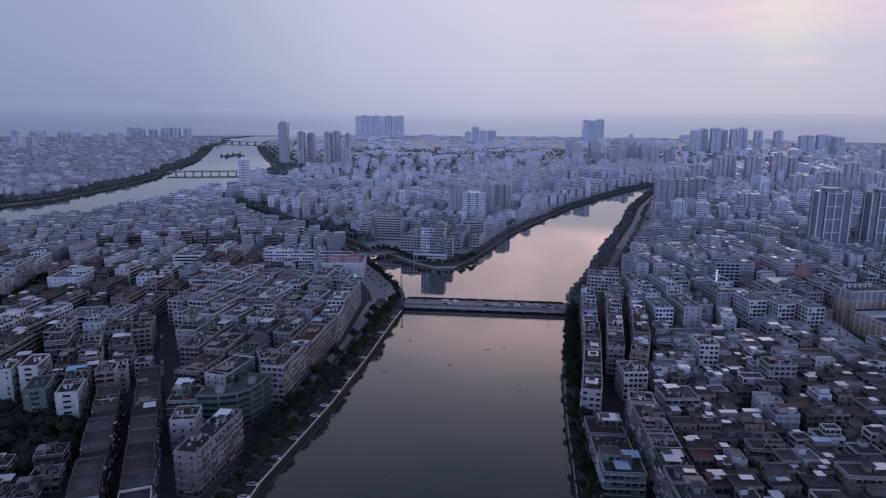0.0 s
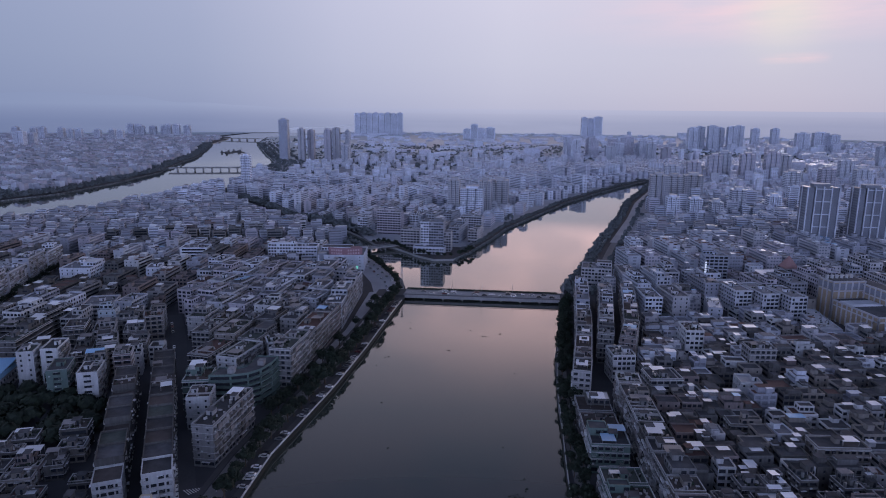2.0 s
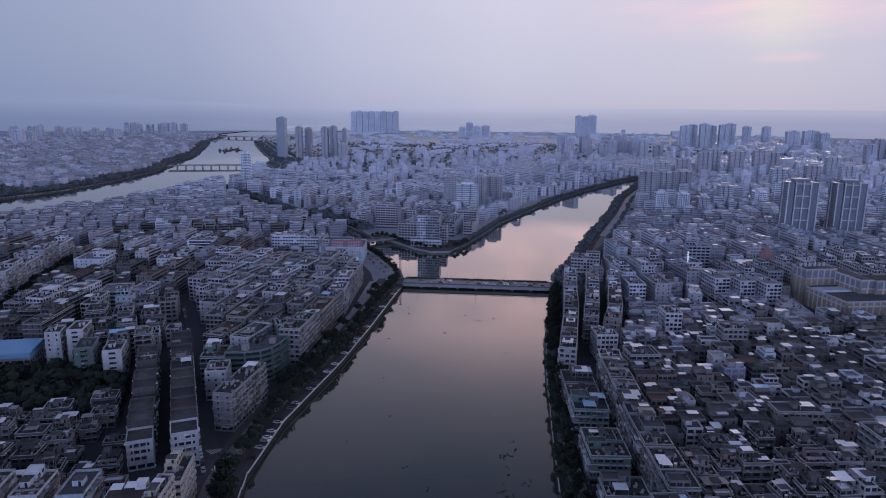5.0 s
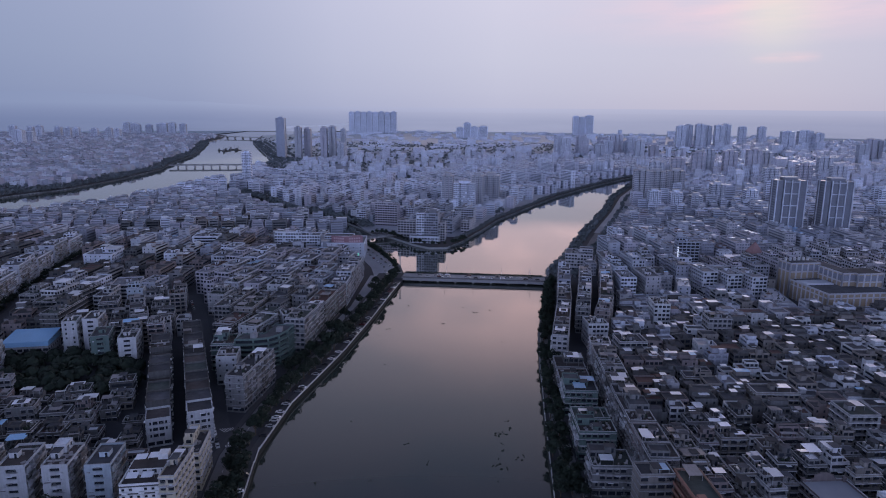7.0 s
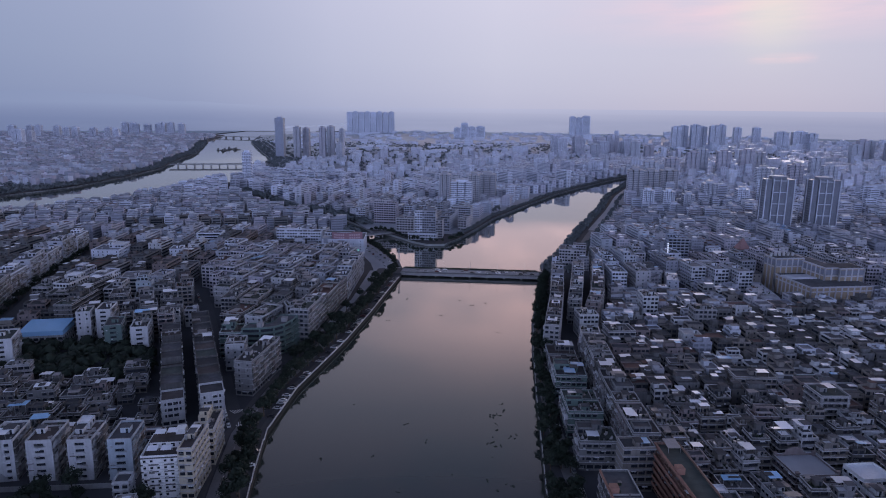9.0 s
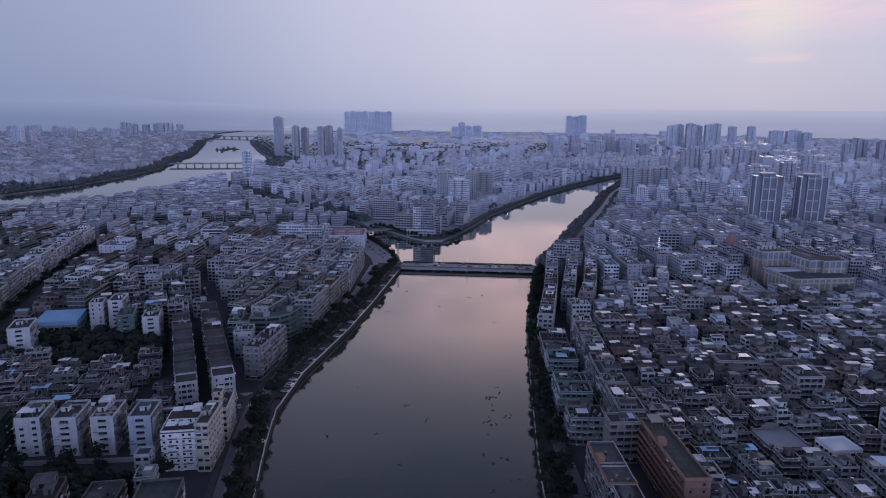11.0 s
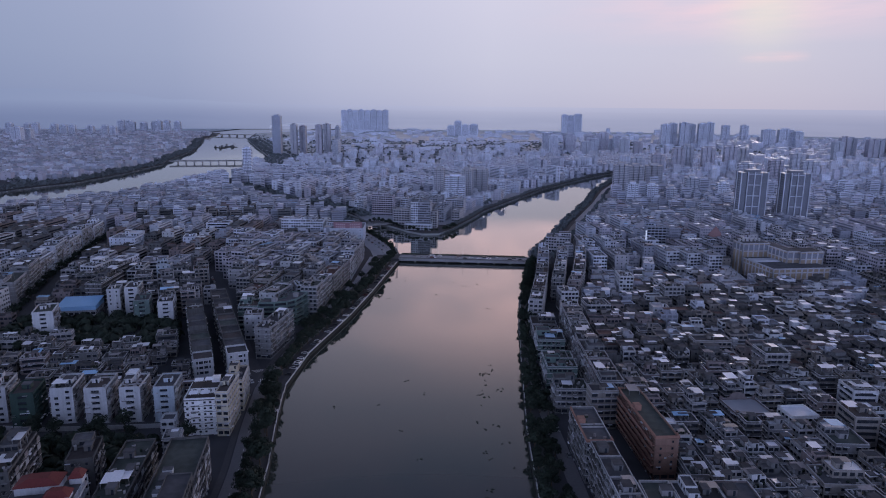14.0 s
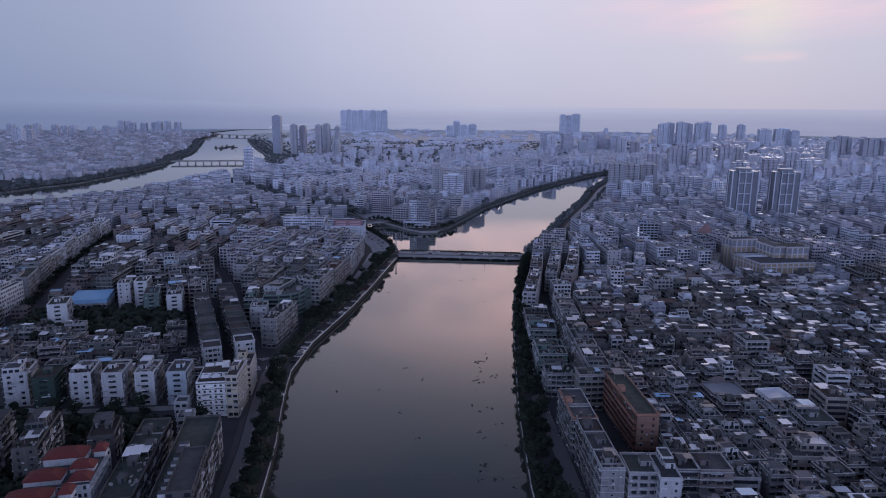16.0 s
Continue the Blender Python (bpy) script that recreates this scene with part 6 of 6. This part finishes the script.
def tree(x, y, scale=1.0, group="", label="dark green broadleaf tree with rounded crown"):
    if not seen(x, y, 30):
        return
    t, c = TREES[rtree.randrange(4)]
    top = thing("tree", x, y, LAND, rtree.uniform(0, 360), label, "tree", group)
    k = scale * rtree.uniform(0.68, 1.26)
    for n, me in (("trunk", t), ("crown", c)):
        ob = new(n, me)
        ob.parent = top
        ob.scale = (k, k, k * rtree.uniform(0.9, 1.1))


for off, step, size, y0, y1 in ((3.8, 6.4, 1.15, 30, 190), (8.2, 8.0, 1.05, 30, 190), (7.4, 8.4, 1.36, 190, 520)):
    for x, y, a in along(LEFT_QUAY, off, step):
        if y0 < y <= y1 and rtree.random() < 0.92:
            tree(x + rtree.uniform(-1, 1), y + rtree.uniform(-1.5, 1.5), size, "trees along the west quay", "dark green street tree overhanging the quay")
for x, y, a in along(LEFT_QUAY, 18.5, 8.0):
    if 285 < y < 500 and rtree.random() < 0.5:
        tree(x, y, 1.05, "trees along the west quay", "dark green street tree by the shops")
for off, step in ((-2.6, 6.2), (-7.0, 7.4), (-11.0, 8.0)):
    for x, y, a in along(RIGHT_QUAY, off, step):
        if y > 25 and (off > -10 or y < 190) and rtree.random() < 0.85:
            tree(x + rtree.uniform(-0.8, 0.8), y + rtree.uniform(-1.5, 1.5), 0.98, "trees along the east quay", "dense dark green tree leaning over the bank")
for x, y, a in along([(-49, 528), (-56, 568), (-80, 628), (-108, 690)], 4.5, 6.0):
    tree(x, y, 0.85, "trees by the channel mouth")
for x, y, a in along([(-100, 740), (-76, 726), (-48, 686), (-29, 669), (-9, 672), (8, 702)], -5, 7.0):
    tree(x, y, 0.85, "small trees on the river point", "small dark tree on the point's promenade")
for x, y, a in along(AVENUE, 6.5, 9.0):
    tree(x, y, 0.9, "trees of the lit street")


for k in range(46):
    x, y = rtree.uniform(-225, -112), rtree.uniform(118, 146)
    if vacant(x, y, 3, 3, 0) and (rtree.random() < 0.75):
        tree(x, y, 0.95, "yard trees south of the white blocks")


for k in range(40):
    x, y = rtree.uniform(-300, -130), rtree.uniform(178, 255)
    if vacant(x, y, 4, 4, 0):
        tree(x, y, 1.0, "yard trees among the low houses")


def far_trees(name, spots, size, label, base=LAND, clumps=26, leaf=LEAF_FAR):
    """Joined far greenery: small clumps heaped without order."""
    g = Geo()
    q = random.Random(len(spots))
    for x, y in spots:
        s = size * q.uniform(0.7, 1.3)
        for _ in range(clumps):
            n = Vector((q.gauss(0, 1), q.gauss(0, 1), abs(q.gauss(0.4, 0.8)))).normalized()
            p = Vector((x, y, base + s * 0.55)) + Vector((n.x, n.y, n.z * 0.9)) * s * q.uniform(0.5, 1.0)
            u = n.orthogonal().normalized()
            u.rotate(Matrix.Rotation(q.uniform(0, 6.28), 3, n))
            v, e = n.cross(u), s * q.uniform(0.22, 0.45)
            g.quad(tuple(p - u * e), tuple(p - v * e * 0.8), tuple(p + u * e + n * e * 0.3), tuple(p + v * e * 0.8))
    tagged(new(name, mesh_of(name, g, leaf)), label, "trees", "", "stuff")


q = random.Random(4)
spots = [(q.uniform(-288, -170), q.uniform(248, 330)) for _ in range(330)]
YARD = [(-235, 128), (-225, 64), (-150, 50), (-128, 110), (-122, 124), (-130, 134), (-220, 132)]
yard = [(q.uniform(-235, -112), q.uniform(50, 136)) for _ in range(440)]
far_trees("yard_trees", [p for p in yard if inside(p, YARD) and vacant(p[0], p[1], 3, 3, 0)], 3.4, "dense dark trees filling the yards between the bars", LAND + 1.2, 80, LEAF)
far_trees("park_trees", [p for p in spots if inside(p, PARK) and vacant(p[0], p[1], 3, 3, 0)], 4.2, "dense dark park trees with merged crowns", LAND + 1.5, 90, LEAF)
spots = []
for line, off in (([(86, 530)] + RIGHT_UP[:7], -1), ([(86, 530)] + RIGHT_UP[:7], -7), ([(86, 530)] + RIGHT_UP[:7], -26), (PEN_SHORE[2:10], -5)):
    for x, y, a in along(line, off, 5.5 if off > -20 and line[0][0] > 0 else 9.0):
        spots.append((x + q.uniform(-2, 2), y + q.uniform(-2, 2)))
spots2 = [(x + q.uniform(-0.8, 0.8), y + q.uniform(-1, 1)) for line, off in ((RIGHT_UP[:7], 1.2), (PEN_SHORE[1:11], 1.2)) for x, y, a in along(line, off, 3.6)]
spots2 += [(x + q.uniform(-1, 1), y + q.uniform(-1, 1)) for x, y, a in along(WEST[::-1][:9], -1.0, 4.5)]
far_trees("bank_shrubs", spots2, 1.9, "dark shrubs hanging over the upper banks", WATER_Z - 0.3)
far_trees("bank_trees", spots, 3.3, "dark belt of trees along the upper banks")
spots = [(x + q.uniform(-3, 3), y + q.uniform(-3, 3)) for off in (-6, -11) for line in (CANAL_R, CANAL_L[:6]) for x, y, a in along(line, off, 6)]
spots += [(q.uniform(-440, -330), q.uniform(1060, 1150)) for _ in range(70)]
spots += [(x + q.uniform(-5, 5), y + q.uniform(-5, 5)) for off in (9, 17, 24) for line in (CANAL_R, CANAL_L[:6]) for x, y, a in along(line, off, 6)]
spots += [(q.uniform(-215, -125), q.uniform(745, 960)) for _ in range(150)]
far_trees("canal_trees", [p for p in spots if not any(inside(p, w) for w in WATERS) and vacant(p[0], p[1], 3, 3, 0)], 5.6, "dark trees along the canal")
spots = [(x + q.uniform(-6, 6), y + q.uniform(-6, 6)) for off in (4, 12, 20, 30, 40) for x, y, a in along(WEST[::-1][:9], off, 9)]
spots += [(x + q.uniform(-6, 6), y + q.uniform(-6, 6)) for off in (6, 16, 30, 50, 75) for x, y, a in along(WEST[7:12], -off, 14)]
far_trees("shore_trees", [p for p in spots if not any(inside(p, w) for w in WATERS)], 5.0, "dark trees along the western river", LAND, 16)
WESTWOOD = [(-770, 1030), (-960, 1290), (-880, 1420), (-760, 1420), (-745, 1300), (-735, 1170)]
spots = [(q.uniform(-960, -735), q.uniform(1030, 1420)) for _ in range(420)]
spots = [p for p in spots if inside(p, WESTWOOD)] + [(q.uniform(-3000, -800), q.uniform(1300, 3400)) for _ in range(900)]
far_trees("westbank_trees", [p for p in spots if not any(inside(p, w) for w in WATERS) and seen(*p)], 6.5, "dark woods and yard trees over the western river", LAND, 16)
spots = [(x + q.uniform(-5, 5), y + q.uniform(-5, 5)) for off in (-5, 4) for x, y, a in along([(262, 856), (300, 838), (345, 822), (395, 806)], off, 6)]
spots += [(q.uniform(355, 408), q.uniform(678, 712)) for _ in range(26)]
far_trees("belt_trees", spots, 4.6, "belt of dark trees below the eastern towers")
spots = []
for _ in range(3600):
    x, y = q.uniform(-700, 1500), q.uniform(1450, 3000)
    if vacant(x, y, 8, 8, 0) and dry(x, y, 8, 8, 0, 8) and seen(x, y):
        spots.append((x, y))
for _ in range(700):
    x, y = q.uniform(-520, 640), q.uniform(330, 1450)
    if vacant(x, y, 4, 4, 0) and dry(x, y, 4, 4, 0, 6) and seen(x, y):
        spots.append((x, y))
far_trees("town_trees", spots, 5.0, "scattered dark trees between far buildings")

# ---- masts and planters at the bridge ----
def lattice_mast(x, y, h, w, label):
    top = thing("lattice_mast", x, y, LAND, 8, label, "mast")
    B, L = Geo(), Geo()
    B.box(0, 0, 0, w * 1.6, w * 1.6, 0.8)
    part("footing", B, CONCRETE, top)
    legs = [(-1, -1), (1, -1), (1, 1), (-1, 1)]
    n = int(h / 2.2)
    for k in range(n):
        z0, z1 = 0.8 + h * k / n, 0.8 + h * (k + 1) / n
        w0, w1 = w / 2 * (1 - 0.6 * k / n), w / 2 * (1 - 0.6 * (k + 1) / n)
        for (ax, ay), (bx, by) in zip(legs, legs[1:] + legs[:1]):
            L.beam((ax * w0, ay * w0, z0), (ax * w1, ay * w1, z1), 0.16, sides=4)
            L.beam((ax * w0, ay * w0, z0), (bx * w1, by * w1, z1), 0.09, sides=4)
            L.beam((ax * w1, ay * w1, z1), (bx * w1, by * w1, z1), 0.09, sides=4)
    part("lattice", L, IRON, top)
    P = Geo()
    P.box(0, 0, h + 0.8, w * 0.9, w * 0.9, 0.25)
    part("platform", P, IRON, top)


lattice_mast(-51.5, 534, 19, 2.6, "grey steel lattice mast at the bridge head")
lattice_mast(86, 526, 9, 2.0, "short grey steel lattice mast by the east bank")
g, q = Geo(), random.Random(14)
for k in range(150):
    f = k / 149
    for _ in range(5):
        g.box(-45 + 125 * f + q.uniform(-0.5, 0.5), 530.6 - 9.0 * f + q.uniform(-0.4, 0.4), BRIDGE_Z + q.uniform(0.2, 0.9), q.uniform(0.3, 0.8), q.uniform(0.3, 0.7), q.uniform(0.3, 0.9), q.uniform(0, 90), 0.3, tilt=q.uniform(-0.2, 0.2))
tagged(new("bridge_shrubs", mesh_of("bridge_shrubs", g, LEAF)), "dark flowering shrubs in planters along the bridge rail", "shrubs", "", "stuff")

# ---- vehicles ----
def car_model(k):
    B, C = Geo(), Geo()
    B.box(0, 0, 0.32, 4.4, 1.78, 0.55, taper=0.03)
    B.box(-0.1, 0, 0.87, 4.1, 1.66, 0.12, taper=0.05)
    C.box(-0.25, 0, 0.95, 2.5, 1.52, 0.52, taper=0.2)
    B.box(-0.25, 0, 1.47, 1.95, 1.2, 0.05, taper=0.1)
    W = Geo()
    for j in range(2):
        n = len(W.v)
        for i in range(10):
            a = 2 * math.pi * i / 10
            W.v.append((0.33 * math.cos(a), (-0.1, 0.1)[j], 0.33 * math.sin(a)))
    for i in range(10):
        j = (i + 1) % 10
        W.f.append((i, j, 10 + j, 10 + i))
        W.s.append(0)
    W.f += [tuple(range(10)), tuple(range(10, 20))]
    W.s += [0, 0]
    return mesh_of("body", B, CARS[k]), mesh_of("cabin", C, GLASS), mesh_of("wheel", W, RUBBER)


MODELS = [car_model(k) for k in range(5)]
TONES = ("white", "silver", "black", "dark red", "grey")
rcar = random.Random(55)


def car(x, y, rot, z=LAND + 0.12, state="parked beside the street", group="parked cars"):
    k = rcar.choices(range(5), (5, 4, 3, 1, 3))[0]
    body, cabin, wheel = MODELS[k]
    top = thing("car", x, y, z, rot, f"{TONES[k]} car {state}", "car", group)
    for n, me in (("body", body), ("cabin", cabin)):
        ob = new(n, me)
        ob.parent = top
    for sx in (-1.35, 1.35):
        for sy in (-0.82, 0.82):
            ob = new("wheel", wheel)
            ob.parent, ob.location = top, (sx, sy, 0.33)


for x, y, a in along(LEFT_QUAY, 2.9, 3.1):
    if y > 165 and rcar.random() < 0.36:
        car(x, y, a + 90 + rcar.uniform(-8, 8), LAND + 0.13, "parked nose-in along the quay", "cars parked along the west quay")
for x, y, a in along(LEFT_QUAY, 10.6, 14):
    if y > 60 and rcar.random() < 0.35:
        car(x, y, a, LAND + 0.07, "on the quay road", "cars on the west quay road")
for x, y, a in along(STREET_W, 3.2, 6.5):
    if rcar.random() < 0.5:
        car(x, y, a, LAND + 0.09, "parked along the narrow street", "cars in the terrace street")
for x, y, a in along(EAST_FRONT, 2.2, 8):
    if y > 40 and rcar.random() < 0.3:
        car(x, y, a, LAND + 0.07, "parked on the riverside road", "cars on the east quay")
for k in range(26):
    f = rcar.random()
    lane = rcar.choice((-5.2, -1.8, 1.8, 5.2))
    car(-44 + 123 * f, 521.5 - 8.8 * f + lane * 0.85, -4.1, BRIDGE_Z + 0.06, "crossing the bridge", "cars on the bridge")
for x, y, a in along([(-60, 530), (-66, 560), (-90, 620), (-122, 685)], 3.5, 14) + along([(-60, 530), (-66, 560), (-90, 620), (-122, 685)], -3, 16):
    car(x, y, a, LAND + 0.08, "on the road by the channel", "cars on the road by the channel")


# ---- on the river ----
def barge(x, y, rot, n, label):
    top = thing("barge", x, y, WATER_Z, rot, label, "barge", "dredging barges")
    H, C, M = Geo(), Geo(), Geo()
    H.box(0, 0, -0.4, n, n * 0.24, 2.2, taper=-0.06)
    C.box(-n * 0.32, 0, 1.8, n * 0.2, n * 0.16, 5.5)
    C.box(-n * 0.32, 0, 7.3, n * 0.22, n * 0.18, 0.4)
    M.beam((n * 0.2, 0, 1.8), (n * 0.1, 0, 16), 0.5, 0.25)
    M.beam((n * 0.1, 0, 15), (n * 0.45, 0, 6), 0.35, 0.2)
    part("hull", H, WALLS["dark"], top)
    part("cabin", C, WALLS["grey"], top)
    part("mast", M, IRON, top)


for x, y, rot, n in ((-832, 2330, 60, 30), (-846, 2400, 20, 34), (-826, 2440, 100, 30), (-862, 2370, 10, 28), (-812, 2400, 40, 26), (-850, 2460, 0, 30)):
    barge(x, y, rot, n, "dark dredging barge with derrick and cabin")
g = Geo()
q = random.Random(8)
for _ in range(70):
    x, y = q.uniform(-70, 75), q.uniform(60, 520)
    if _ < 34:
        x, y = q.gauss(14 + 0.03 * y, 3), q.uniform(80, 240)
    if not inside((x, y), MAIN):
        continue
    for _ in range(q.randint(1, 3)):
        g.box(x + q.uniform(-1.4, 1.4), y + q.uniform(-1.4, 1.4), WATER_Z - 0.1, q.uniform(0.4, 1.5), q.uniform(0.3, 1.0), q.uniform(0.2, 0.4), q.uniform(0, 180), 0.35)
tagged(new("floating_weed", mesh_of("floating_weed", g, LEAF)), "dark clumps of weed drifting on the river", "weed", "", "stuff")


# ---- lit signs and road marks ----
for x, y, z, w, h, rot, mat, label in ((-352, 542, 9, 7, 2.2, 70, LIT_WHITE, "bright white lit shop sign over the street"), (-350, 552, 9, 5, 1.2, 70, LIT_WARM, "warm lit shop strip"), (-262, 407, 9, 3.5, 0.9, 14, LIT_WHITE, "small lit shop sign"), (-84, 492, 8, 4.5, 1.4, 80, LIT_WHITE, "lit sign on a riverside shopfront"),
                                       (-120, 700, 9, 3, 0.8, 20, LIT_GREEN, "green lit sign beside the channel"), (106, 401, 8, 2.5, 0.7, 84, LIT_WARM, "warm lit lane sign"), (100, 380, 8, 2.0, 0.7, 84, LIT_WARM, "warm lit lane sign"), (322, 424, 8, 6, 0.9, 8, LIT_WARM, "warm lit shop strip by the complex")):
    top = thing("shop_sign", x, y, 0, rot, label, "sign", "lit shop signs")
    P, B = Geo(), Geo()
    B.box(0, 0, z, w, 0.35, h)
    for sx in (-0.4, 0.4):
        P.box(sx * w, 0.1, LAND - 0.1, 0.2, 0.2, z - LAND + 0.2)
    part("panel", B, mat, top)
    part("post", P, IRON, top, "", "stuff")
g = Geo()
for k in range(9):
    g.box(-104 + k * 1.1, 206 + k * 0.2, LAND + 0.1, 0.5, 4.5, 0.02, 20)
for k in range(8):
    g.box(-110 + k * 0.9, 219 + k * 0.5, LAND + 0.1, 0.45, 5.0 - k * 0.5, 0.02, 50)
for x, y, a in along(LEFT_QUAY, 12.5, 6):
    if 40 < y < 520:
        g.box(x, y, LAND + 0.08, 2.6, 0.15, 0.02, a)
piece("trim_road_marks", g, PAINT, "white painted crossing and lane marks", "road marking")
